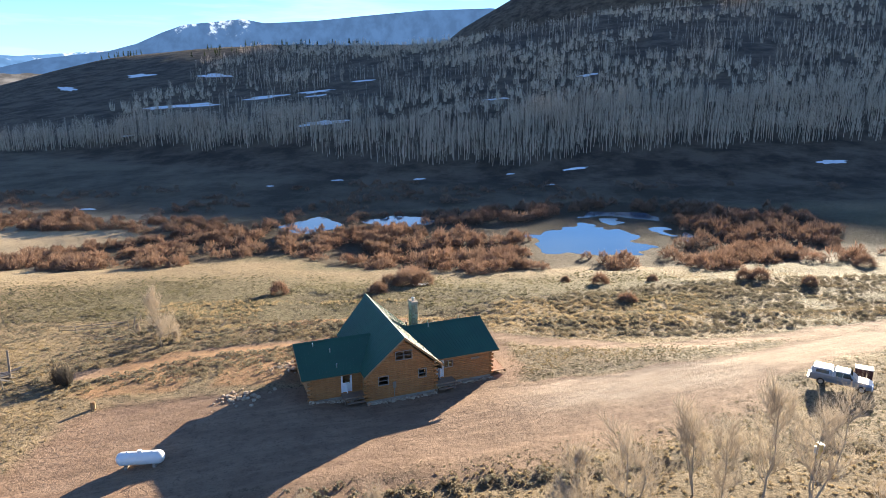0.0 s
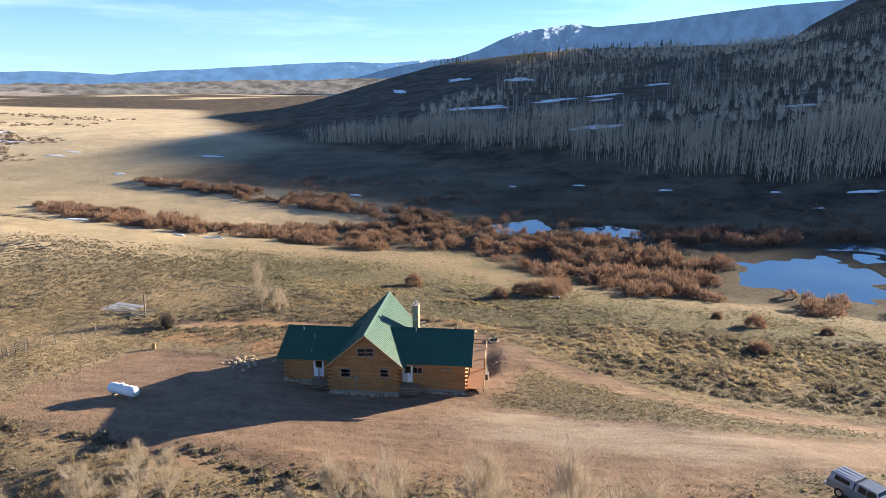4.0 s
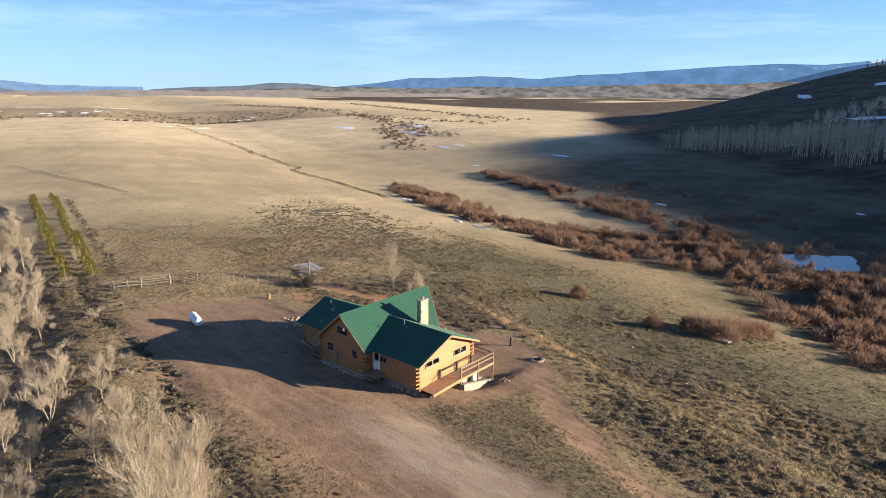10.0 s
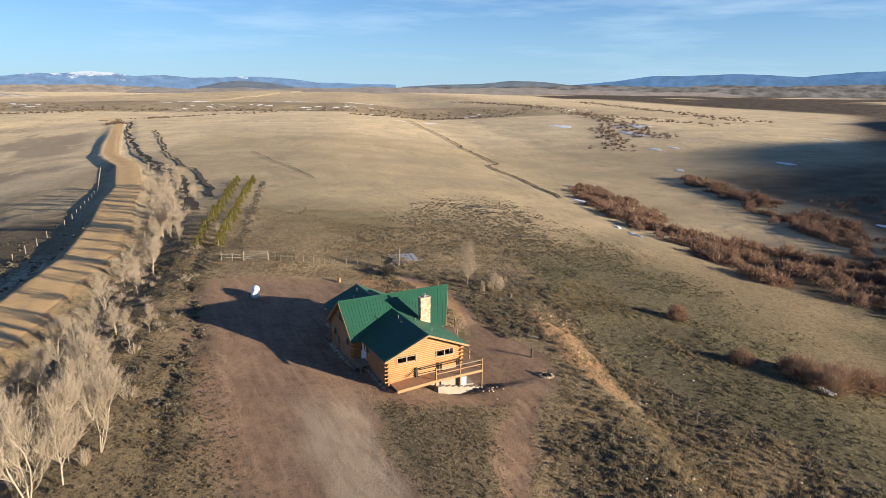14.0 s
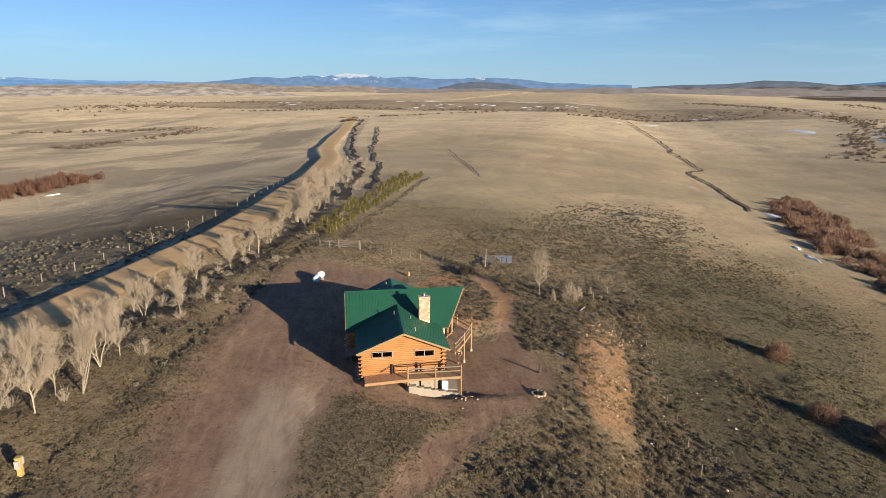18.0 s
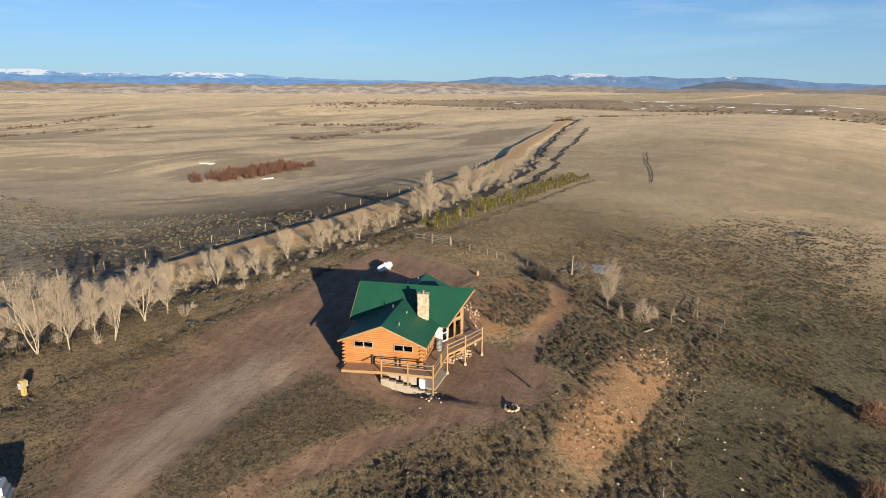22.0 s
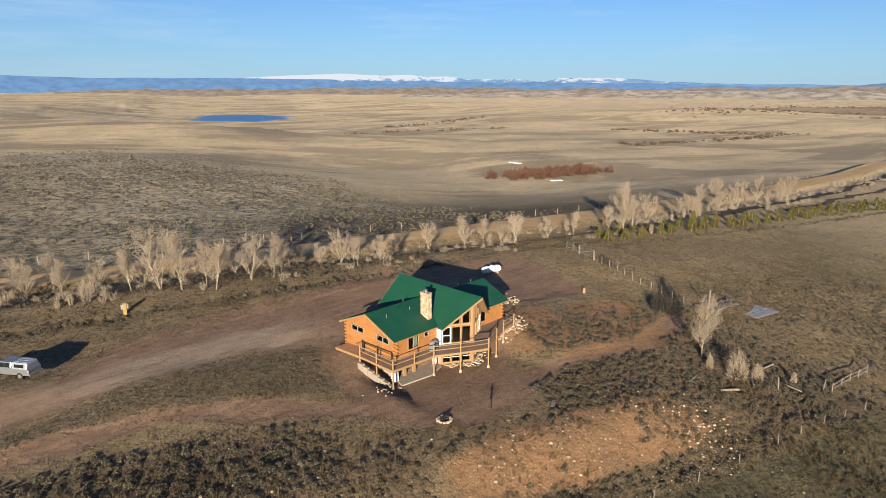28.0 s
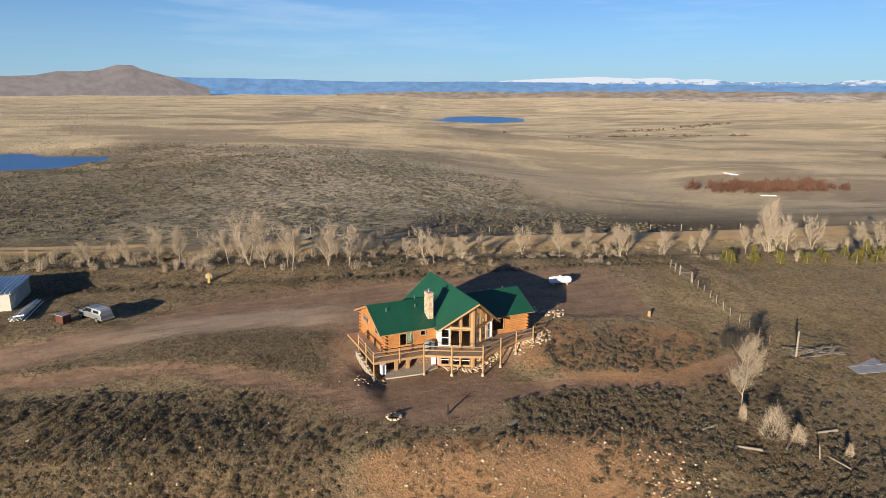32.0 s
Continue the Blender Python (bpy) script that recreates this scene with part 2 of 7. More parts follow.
def ground_z(x, y):
    x, y = np.asarray(x, float), np.asarray(y, float)
    flats = np.maximum(-13.6 + 0.024 * x, -23.0) * (x < 0) + (-13.6 + 0.03 * np.minimum(x, 200)) * (x >= 0)
    bench = 0.5 - 0.036 * np.clip(-x - 40, 0, 300) - 0.004 * np.clip(-x - 340, 0, 1500) + 0.01 * np.clip(x, 0, 300)
    west = smooth(-12, -38, x)
    g = np.interp(y, BENCH_Y, BENCH_G) * (1 - west) + sum(np.interp(y + o, WEST_Y, WEST_G) for o in (-12, -8, -4, 0, 4, 8, 12)) / 7 * west
    z = bench * (1 - g) + flats * g
    # the bench rises a little towards the trees
    z += 0.9 * smooth(50, 34, y) * smooth(18, 30, y) * smooth(-40, 15, x)
    # far side of the creek, then the wooded hill
    z += 0.05 * np.clip(y - 212, 0, 170)
    toe = curve(x, TOE_X, TOE_Y)
    top = curve(x, TOP_X, TOP_Z)
    rise = np.clip((y - toe) / np.maximum(1010 - 230 * smooth(-350, 120, x) - toe, 120), 0, 1.35)
    z += top * np.where(rise < 1, rise * (0.72 + 0.56 * rise - 0.28 * rise * rise), 1.0 - 0.25 * (rise - 1))
    # the mountain to the south-east that keeps the hill in shade
    s, q = x * 0.5225 + y * 0.8526, x * 0.8526 - y * 0.5225
    z = np.maximum(z, -40 + np.interp(q, SHADE_Q, SHADE_H) * np.exp(-((s - 1800) / 420) ** 2))
    # road bank, with the fields to the north below it
    d, _ = line_dist(x, y, ROAD)
    north = y < np.interp(x, [p[0] for p in ROAD[::-1]], [p[1] for p in ROAD[::-1]])
    base = z - 1.0 * smooth(3.7, 6, d) * smooth(17, 9, d) * (1 - north)
    low = -1.8 - 11.4 * smooth(2, 95, d) * smooth(80, -120, x) - 5.0 * smooth(100, 900, -y)
    far_n = smooth(3.7, 7.5 + 4 * smooth(-215, -270, x), d) * smooth(-780, -420, x)
    z = np.where(north, np.maximum(bench - 0.1, -13.5) * (1 - far_n) + (np.maximum(bench, -13.5) * (1 - 0.65 * smooth(10, 95, d)) + low) * far_n, base)
    n_hill = 9 * np.exp(-(((x - 260) / 380) ** 2 + ((y + 480) / 140) ** 2)) + 8 * np.exp(-(((x + 70) / 230) ** 2 + ((y + 330) / 75) ** 2))
    n_hill += 12 * np.exp(-(((x + 560) / 260) ** 2 + ((y + 620) / 130) ** 2)) + 2 * np.exp(-(((x - 60) / 120) ** 2 + ((y + 110) / 60) ** 2))
    z += n_hill * smooth(20, -80, y)
    # a dark scarp where the western field ends
    z += 9 * scarp(x, y)[0]
    z -= 1.8 * np.exp(-(((x - 138) / 45) ** 2 + ((y + 98) / 26) ** 2))
    away = np.hypot(x + 3, y - 62)
    road_d = line_dist(x, y, ROAD)[0]
    r = np.hypot(x, y - 80)
    z += ((vnoise(x, y, 9, 1) - 0.5) * 0.5 * smooth(12, 30, away) + ((vnoise(x, y, 2.6, 2) - 0.5) * 0.22 + (vnoise(x, y, 1.5, 16) - 0.5) * 0.15) * smooth(12, 26, away)) * smooth(320, 150, r) * (0.08 + 0.92 * smooth(4.0, 7.5, road_d)) * (1 - 0.8 * in_drive(x, y))
    z += (vnoise(x + 0.4 * y, y, 130, 24) - 0.5) * 5 * smooth(-60, -220, y)
    z += (vnoise(x, y, 60, 3) - 0.5) * 0.8 * smooth(150, 400, r) + (vnoise(x, y, 260, 4) - 0.5) * 9 * smooth(1100, 1700, r)
    z += np.clip(r - 1400, 0, 2600) * -0.003
    for p in PONDS:
        wide = 2.6 if p[1] < -900 else 1.0
        near = np.hypot((x - p[0]) / p[2], (y - p[1]) / p[3]) < 3 * wide
        e = pond_depth(x, y, p)
        w = smooth(2.2 * wide, 1.15, e) * near
        z = z * (1 - w) + (p[4] + 0.55 * (e - 1)) * w
    # cut for the walk-out side of the house, and the front yard graded down to the wall
    u, w = (x + 2.65) * 0.933 + (y - 54.16) * 0.36, -(x + 2.65) * 0.36 + (y - 54.16) * 0.933
    z -= 0.55 * smooth(-6, 0.3, w) * smooth(-10, -4, u) * smooth(24, 13, u) * smooth(14, 8, w)
    cut = smooth(np.where(u > 8.7, 5.2, 8.0), np.where(u > 8.7, 8.6, 9.4), w) * smooth(-7.5, -3.5, u) * smooth(12.6, 11.2, u) * smooth(25, 15, w)
    z = z * (1 - cut) + np.minimum(z, -2.1) * cut
    # the ditch, the cut bank's lip, and small unevenness
    d, _ = line_dist(x, y, DITCH)
    z -= 0.3 * np.exp(-(d / 0.8) ** 2) * (0.35 + 0.9 * vnoise(x, y, 2.5, 19))
    return z


def spaced(lo, hi, step, reach, grow, grow_low):
    mid = list(np.arange(lo, hi + step, step))
    out, s, v = [], step, mid[-1]
    while v < reach:
        s *= grow
        v += s
        out.append(v)
    left, s, v = [], step, mid[0]
    while v > -reach:
        s *= grow_low
        v -= s
        left.append(v)
    return np.array(left[::-1] + mid + out)


def grid_mesh(name, xs, ys, zf):
    X, Y = np.meshgrid(xs, ys)
    Z = zf(X, Y)
    nx, ny = len(xs), len(ys)
    co = np.stack([X, Y, Z], -1).reshape(-1, 3)
    i = (np.arange(ny - 1)[:, None] * nx + np.arange(nx - 1)[None, :]).ravel()
    quads = np.stack([i, i + 1, i + nx + 1, i + nx], -1)
    me = bpy.data.meshes.new(name)
    me.vertices.add(len(co))
    me.vertices.foreach_set("co", co.astype(np.float32).ravel())
    me.loops.add(quads.size)
    me.loops.foreach_set("vertex_index", quads.astype(np.int32).ravel())
    me.polygons.add(len(quads))
    me.polygons.foreach_set("loop_start", (np.arange(len(quads)) * 4).astype(np.int32))
    me.polygons.foreach_set("use_smooth", np.ones(len(quads), bool))
    me.update(calc_edges=True)
    return me, X, Y, Z


def bare(x, y):
    """1 where the ground is kept clear: drive, tracks, yard, road, house, water."""
    d2, _ = line_dist(x, y, TRACK)
    d3, _ = line_dist(x, y, ROAD)
    c = np.maximum(in_drive(x, y, 1.2), smooth(2.4, 1.0, d2))
    c = np.maximum(c, smooth(9.0, 6.5, np.hypot((x + 0.5) * 0.85, (y - 71.5) * 1.25)))
    c = np.maximum(c, smooth(13.5, 11.5, np.hypot(x + 2.5, y - 61.5)))
    for p in PONDS[:5]:
        c = np.maximum(c, pond_depth(x, y, p) < 1.08)
    return np.maximum(c, smooth(5.2, 4.2, d3))


# the creek's willow strands: near edge and far edge of each, by x
BELT_N = ([-240, -205, -145, -105, -64, -38, -22, -5, 10, 24, 34, 57, 110], [165, 151, 139, 141, 143, 156, 139, 136, 127, 129, 135, 127, 128])
BELT_S = ([-240, -190, -150, -128, -102, -83, -60, -22, 30, 60, 110], [168, 169, 167, 159, 167, 180, 198, 205, 212, 214, 190])
ARM_N = ([-264, -235, -180, -140, -110, -60], [226, 219, 209, 199, 193, 185])
ARM_S = ([-264, -235, -180, -140, -110, -60], [234, 231, 225, 223, 214, 200])


def willow_keep(x, y):
    wav = (vnoise(x, y, 9, 45) - 0.5) * 7
    yy = y + wav
    near = smooth(-1, 2, yy - np.interp(x, *BELT_N)) * smooth(1, -3, yy - np.interp(x, *BELT_S)) * smooth(-240, -232, x) * smooth(112, 100, x)
    arm = smooth(-1, 2, yy - np.interp(x, *ARM_N)) * smooth(1, -3, yy - np.interp(x, *ARM_S)) * smooth(-266, -260, x) * smooth(-56, -66, x)
    k = np.maximum(near, arm) * (0.06 + 0.94 * smooth(0.28, 0.44, vnoise(x, y, 8, 36)))
    k *= 1 - 0.8 * smooth(6, 2, np.abs(x + 112)) * (y < 185)
    for p in PONDS[:5]:
        k = k * (pond_depth(x, y, p) > 1.12) * (1 - 0.5 * (np.hypot((x - p[0] - 2) / (p[2] + 2), (y - p[1] + p[3] * 0.8) / (p[3] * 0.9)) < 1))
    return k


def bank_half(x):
    """Half the width of the bare orange bank."""
    return np.interp(x, [-25, -23, -20, -12, -4, 3, 6], [-2, 1.0, 2.9, 2.9, 2.4, 1.2, -2])


def sage_cover(x, y):
    """How thickly sagebrush grows."""
    south = smooth(77.5, 80, y + (vnoise(x, y, 8, 30) - 0.5) * 4) * smooth(0, -5, y - np.interp(x, [-30, -10, 0, 20, 60], [89, 90, 95, 103, 112])) * smooth(-30, -22, x)
    bank = smooth(0.8, -0.6, np.abs(y - 82.5) - bank_half(x))
    east = smooth(5, 9, x) * smooth(0, 2.5, y + (vnoise(x, y, 7, 32) - 0.5) * 2.5 - np.interp(x, [5, 14, 23, 40, 70], [76.0, 71.6, 69.8, 71.6, 77.5])) * smooth(0, -6, y - np.interp(x, [0, 20, 60], [97, 104, 114]))
    west = smooth(-13, -17, x) * smooth(0, 12, x + 58 + (y - 70) * 0.5) * smooth(57, 62, y) * smooth(89.5, 88, y)
    near_w = smooth(-6, -10, x) * smooth(-26, -22, x) * smooth(69.5, 71.5, y) * smooth(81.5, 79, y)
    # a broad belt of sage runs north-west across the pale field
    belt = smooth(26, 12, np.abs((y - 84) * 0.87 - (x + 85) * 0.5 * -0.55)) * smooth(-44, -56, x) * smooth(-152, -138, x) * smooth(50, 58, y) * smooth(112, 102, y)
    lone_patch = np.exp(-(((x + 122) / 22) ** 2 + ((y - 98) / 12) ** 2)) * 0.8
    field = np.maximum(belt * 0.62, lone_patch * 0.75)
    strip = smooth(23, 26, y) * smooth(37, 34, y) * smooth(-60, -40, x) * 0.12
    edge = smooth(1.1, 0.5, np.minimum(line_dist(x, y, DITCH)[0], line_dist(x, y, [(-50, 35.5), (-158, 25.5)])[0]) + (vnoise(x, y, 1.5, 39) - 0.5) * 1.2)
    k = np.maximum.reduce([edge, south * (1 - 0.92 * bank), east, west * (0.75 - 0.3 * smooth(-34, -44, x)), near_w * 1.2, field, strip])
    return np.maximum(k * smooth(0.1, 0.34, vnoise(x, y, 6, 31)) * (1 - bare(x, y)), edge * 0.7)


GX = spaced(-240, 88, 1.0, 4700, 1.045, 1.026)
GY = spaced(-170, 215, 1.0, 4700, 1.045, 1.045)
ground_me, X, Y, Z = grid_mesh("ground", GX, GY, ground_z)


def paint(me, name, chans):
    a = me.color_attributes.new(name, "FLOAT_COLOR", "POINT")
    flat = np.stack([np.clip(c, 0, 1) for c in chans] + [np.ones_like(chans[0])], -1)
    a.data.foreach_set("color", flat.astype(np.float32).ravel())


wob = (vnoise(X, Y, 5, 5) - 0.5) * 3 + (vnoise(X, Y, 1.7, 6) - 0.5) * 1.2
dirt = in_drive(X + wob * 0.4, Y + wob * 0.55, 1.6)
dirt = np.maximum(dirt, 0.62 * in_drive(X, Y + wob, 2.5, 4.0) * smooth(57, 53, Y))
d2, s2 = line_dist(X, Y, TRACK)
dirt = np.maximum(dirt, 0.9 * smooth(2.3, 0.7, d2 + wob * 0.4))
dirt = np.maximum(dirt, smooth(9.5, 6.5, np.hypot((X + 0.5) * 0.85, (Y - 71.5) * 1.25) + wob) * 0.95)
dirt = np.maximum(dirt, smooth(12.5, 9, np.hypot(X + 2, Y - 61) + wob) * 0.9)
dirt = np.maximum(dirt, 0.7 * smooth(0.6, 0.75, vnoise(X, Y, 12, 15)) * smooth(-20, -30, X) * smooth(-75, -55, X) * smooth(80, 60, Y) * smooth(30, 40, Y))
south_edge = Y - np.interp(X, DRIVE_X, DRIVE_S)
lane = smooth(-7.5, -4.5, south_edge + wob * 0.5) * smooth(0.3, -1.0, south_edge + wob * 0.2) * smooth(4, 14, X) * (1 - 0.75 * smooth(27, 38, X))
olive = smooth(-0.5, 1.5, south_edge + wob * 0.3) * smooth(0.5, -1.0, Y - np.interp(X, [5, 8, 17, 23, 40], [66, 67.2, 67.5, 67, 68.5]) + wob * 0.3) * smooth(7, 10, X) * smooth(60, 45, X)
olive = np.maximum(olive, 0.35 * smooth(38, 40, Y) * smooth(0.5, -2, Y - np.interp(X, DRIVE_X, DRIVE_N)) * smooth(-5, 5, X))
north_edge = np.interp(X, [-150, -60, -50, -34, 38, 105, 260], [20, -20, -60, -165, -206, -214, -230])
n_sage = smooth(-26, 40, Y - north_edge + 60 * (vnoise(X, Y, 45, 17) - 0.5)) * smooth(13, 4, Y) * smooth(-70, -40, X + 0.25 * Y)
ruts = sum(smooth(0.75, 0.3, np.abs(np.abs(Y - yy - 0.05 * np.abs(X - 10) - 1.6 * (vnoise(X, X * 0, 30, 18) - 0.5)) - 0.85)) * k for yy, k in ((95.0, 0.5), (99.3, 0.9), (101.6, 0.7))) * smooth(-32, -20, X) * smooth(75, 60, X)
dc, _ = line_dist(X, Y, CREST)
cut = smooth(1.0, -0.6, np.abs(Y - 82.5) - bank_half(X) + wob * 0.55) + 0.35 * smooth(3, 1, dc + wob)
cut = np.maximum(cut, 0.85 * smooth(0.3, 0.55, vnoise(X, Y, 5, 52)) * smooth(-11, -14, X) * smooth(-38, -33, X) * smooth(55, 58, Y) * smooth(72, 69, Y))
road_d, _ = line_dist(X, Y, ROAD)
gravel = smooth(4.6, 3.6, road_d + wob * 0.15)
green = np.maximum(smooth(0.42, 0.68, vnoise(X, Y, 45, 8) * 0.7 + vnoise(X, Y, 14, 9) * 0.3), smooth(87.5, 89.5, Y - 12 * smooth(-12, 20, X)) * smooth(132, 112, Y) * smooth(-85, -55, X) * smooth(70, 50, X))
# dark ground beneath and between the creek willows
wet_and_shade = np.maximum(0.8 * willow_keep(X, Y), 0.88 * smooth(0, 4, Y - np.interp(X, *BELT_N) + wob) * smooth(6, 0, Y - np.interp(X, *BELT_S) + wob) * smooth(-98, -86, X) * smooth(125, 105, X))
# strip north of the road: the bank's shaded slope, painted dark
wet_and_shade = np.maximum(wet_and_shade, 0.65 * smooth(0, 5, -(Y - np.interp(X, [-150, -48, 41], [-22, 3, 11]))) * smooth(-34, -16, Y + 0.12 * (X + 60) + wob) * smooth(-125, -95, X) * smooth(20, -10, X))
# flats south of the willows, darkened to stand in for the hill's shadow
shaded_flats = smooth(0, 10, Y - np.maximum(np.interp(X, *BELT_S), np.interp(X, *ARM_S)) + wob) * smooth(-300, -230, X)
hill = np.maximum(np.maximum(smooth(-10, 60, Y - curve(X, TOE_X, TOE_Y) + 60) * (Z > -22) * (Y > 100), 0.85 * shaded_flats), np.maximum(0.6 * scarp(X, Y)[1], 0.3 * scarp(X, Y)[0]))
# ground darkened under sagebrush, standing in for shade between the mounds
litter_shade = sage_cover(X, Y) * (1 - 0.75 * smooth(-42, -55, X))
paint(ground_me, "cover", [dirt, green, cut])
paint(ground_me, "cover2", [gravel, hill, wet_and_shade])
roll = smooth(-8, -30, Y - np.interp(X, [q[0] for q in ROAD[::-1]], [q[1] for q in ROAD[::-1]])) * smooth(-900, -500, X)
paint(ground_me, "cover5", [roll, smooth(10, 80, X + 0.2 * Y), roll])
paint(ground_me, "cover4", [olive, n_sage, ruts])
paint(ground_me, "cover3", [lane, litter_shade, np.maximum(smooth(250, 600, np.hypot(X, Y - 80)), np.maximum(0.54 * smooth(50, 150, np.hypot(X, Y - 80)) * smooth(-40, -110, X), smooth(90, 230, np.hypot(X, Y - 80)) * smooth(-30, -70, Y)))])

k = Nodes("ground_soil_and_grass", 0.88, 0, 0.1)
v = k.coord()
c1, c2, c3, c4, c5 = k.attr("cover"), k.attr("cover2"), k.attr("cover3"), k.attr("cover4"), k.attr("cover5")
big, mid, fine, tiny = k.noise(v, 0.03, 4), k.noise(v, 0.35, 6), k.noise(v, 1.5, 8, 0.8), k.noise(v, 5.0, 6, 0.75)
speck = k.math("ADD", k.math("MULTIPLY", fine, 0.55), k.math("MULTIPLY", tiny, 0.45))
# wheel streaks that follow the drive
turn = k.n.new("ShaderNodeMapping")
turn.vector_type = "TEXTURE"
turn.inputs["Rotation"].default_value, turn.inputs["Scale"].default_value = (0, 0, radians(20)), (5.5, 1.0, 1.0)
k.l.new(v, turn.inputs["Vector"])
streak = k.noise(turn.outputs[0], 1.1, 6, 0.65, 0.3)
grass = k.mix(k.step(big, 0.35, 0.65), rgb(0.32, 0.235, 0.14), rgb(0.235, 0.175, 0.105))
grass = k.mix(k.step(mid, 0.42, 0.68, 0, 0.7), grass, rgb(0.20, 0.15, 0.095))
grass = k.mix(k.step(speck, 0.52, 0.58, 0, 0.6), grass, rgb(0.40, 0.32, 0.205))
grass = k.mix(k.step(speck, 0.485, 0.44, 0, 0.85), grass, rgb(0.06, 0.052, 0.034))
turf = k.mix(k.step(speck, 0.45, 0.57), rgb(0.038, 0.038, 0.022), rgb(0.165, 0.145, 0.085))
grass = k.mix(k.math("MULTIPLY", c1[1], 0.85), grass, turf)
low = k.mix(k.step(speck, 0.44, 0.56), rgb(0.045, 0.04, 0.028), rgb(0.19, 0.155, 0.105))
grass = k.mix(k.math("MULTIPLY", c4[0], 0.85), grass, k.mix(k.step(mid, 0.45, 0.65, 0, 0.5), low, rgb(0.20, 0.135, 0.09)))
# brown sage litter with the mounds' shade painted in
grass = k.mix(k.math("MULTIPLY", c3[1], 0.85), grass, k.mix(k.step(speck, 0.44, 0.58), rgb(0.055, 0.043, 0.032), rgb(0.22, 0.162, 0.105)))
far = k.mix(k.step(big, 0.38, 0.6), rgb(0.72, 0.565, 0.365), rgb(0.56, 0.445, 0.295))
swell = k.noise(k.coord((1, 2.6, 1)), 0.0065, 7, 0.62, 0.6)
far = k.mix(k.math("MULTIPLY", c5[0], k.step(swell, 0.48, 0.55, 0, 0.85)), far, rgb(0.28, 0.228, 0.165))
far = k.mix(k.step(k.noise(k.coord((1, 3.2, 1)), 0.022, 6, 0.65, 0.8), 0.54, 0.62, 0, 0.4), far, rgb(0.34, 0.265, 0.18))
far = k.mix(k.step(k.noise(k.coord((1, 4, 1)), 0.017, 5, 0.6, 1.0), 0.6, 0.66, 0, 0.6), far, rgb(0.78, 0.62, 0.40))
far = k.mix(k.step(k.noise(v, 0.25, 6, 0.75), 0.52, 0.6, 0, 0.35), far, rgb(0.24, 0.19, 0.13))
grass = k.mix(k.math("MULTIPLY", c3[2], 0.85), grass, far)
dots = k.step(k.noise(v, 0.55, 5, 0.75), 0.47, 0.56)
grass = k.mix(k.math("MULTIPLY", c4[1], 0.9), grass, k.mix(dots, k.mix(c5[1], rgb(0.52, 0.435, 0.31), rgb(0.25, 0.21, 0.15)), k.mix(c5[1], rgb(0.19, 0.16, 0.115), rgb(0.085, 0.072, 0.052))))
grass = k.mix(c4[2], grass, rgb(0.085, 0.07, 0.045))
soil = k.mix(k.step(mid, 0.3, 0.7), rgb(0.205, 0.13, 0.088), rgb(0.285, 0.188, 0.127))
soil = k.mix(k.step(streak, 0.5, 0.66, 0, 0.5), soil, rgb(0.35, 0.24, 0.165))
soil = k.mix(k.step(streak, 0.46, 0.34, 0, 0.5), soil, rgb(0.15, 0.10, 0.068))
soil = k.mix(k.step(speck, 0.49, 0.41, 0, 0.6), soil, rgb(0.09, 0.06, 0.042))
soil = k.mix(k.step(speck, 0.55, 0.64, 0, 0.4), soil, rgb(0.36, 0.28, 0.20))
soil = k.mix(k.math("MULTIPLY", c3[0], k.step(streak, 0.35, 0.6, 0.4, 0.95)), soil, rgb(0.40, 0.305, 0.22))
ragged = k.math("ADD", c1[0], k.math("MULTIPLY", k.math("SUBTRACT", speck, 0.5), 1.6))
col = k.mix(k.step(ragged, 0.3, 0.62), grass, soil)
bank = k.mix(k.step(mid, 0.3, 0.7), rgb(0.36, 0.205, 0.11), rgb(0.25, 0.155, 0.09))
bank = k.mix(k.step(speck, 0.53, 0.62, 0, 0.6), bank, rgb(0.44, 0.32, 0.20))
col = k.mix(k.step(k.math("ADD", c1[2], k.math("MULTIPLY", k.math("SUBTRACT", speck, 0.5), 2.0)), 0.25, 0.7), col, k.mix(k.step(speck, 0.48, 0.41, 0, 0.7), bank, rgb(0.10, 0.075, 0.05)))
# brown slope soil, its colour darkened further to deepen the hill's shade
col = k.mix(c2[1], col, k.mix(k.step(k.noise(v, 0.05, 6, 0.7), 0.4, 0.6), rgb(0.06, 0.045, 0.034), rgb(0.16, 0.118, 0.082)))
# wet creek soil and the painted bank shade share this dark brown
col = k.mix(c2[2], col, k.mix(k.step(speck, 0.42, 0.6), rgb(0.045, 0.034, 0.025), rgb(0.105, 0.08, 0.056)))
col = k.mix(c2[0], col, k.mix(k.step(mid, 0.3, 0.7), rgb(0.66, 0.44, 0.22), rgb(0.54, 0.355, 0.18)))
calm = k.math("SUBTRACT", 1.0, k.math("MULTIPLY", k.math("MAXIMUM", c1[0], c2[0]), 0.72))
lumps = k.math("ADD", speck, k.math("MULTIPLY", k.noise(v, 0.9, 3, 0.5), 0.5))
k.bump(k.math("MULTIPLY", lumps, calm), 1.0, 0.6)
k.put(k.bsdf.inputs["Sheen Weight"], k.math("MULTIPLY", k.math("SUBTRACT", 1.0, k.math("MAXIMUM", k.math("MAXIMUM", c1[0], c2[0]), k.math("MAXIMUM", c2[1], c2[2]))), k.step(c1[1], 0, 1, 0.055, 0.1)))
k.bsdf.inputs["Sheen Roughness"].default_value = 0.45
k.bsdf.inputs["Sheen Tint"].default_value = rgb(0.9, 0.72, 0.48)
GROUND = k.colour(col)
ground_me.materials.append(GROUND)
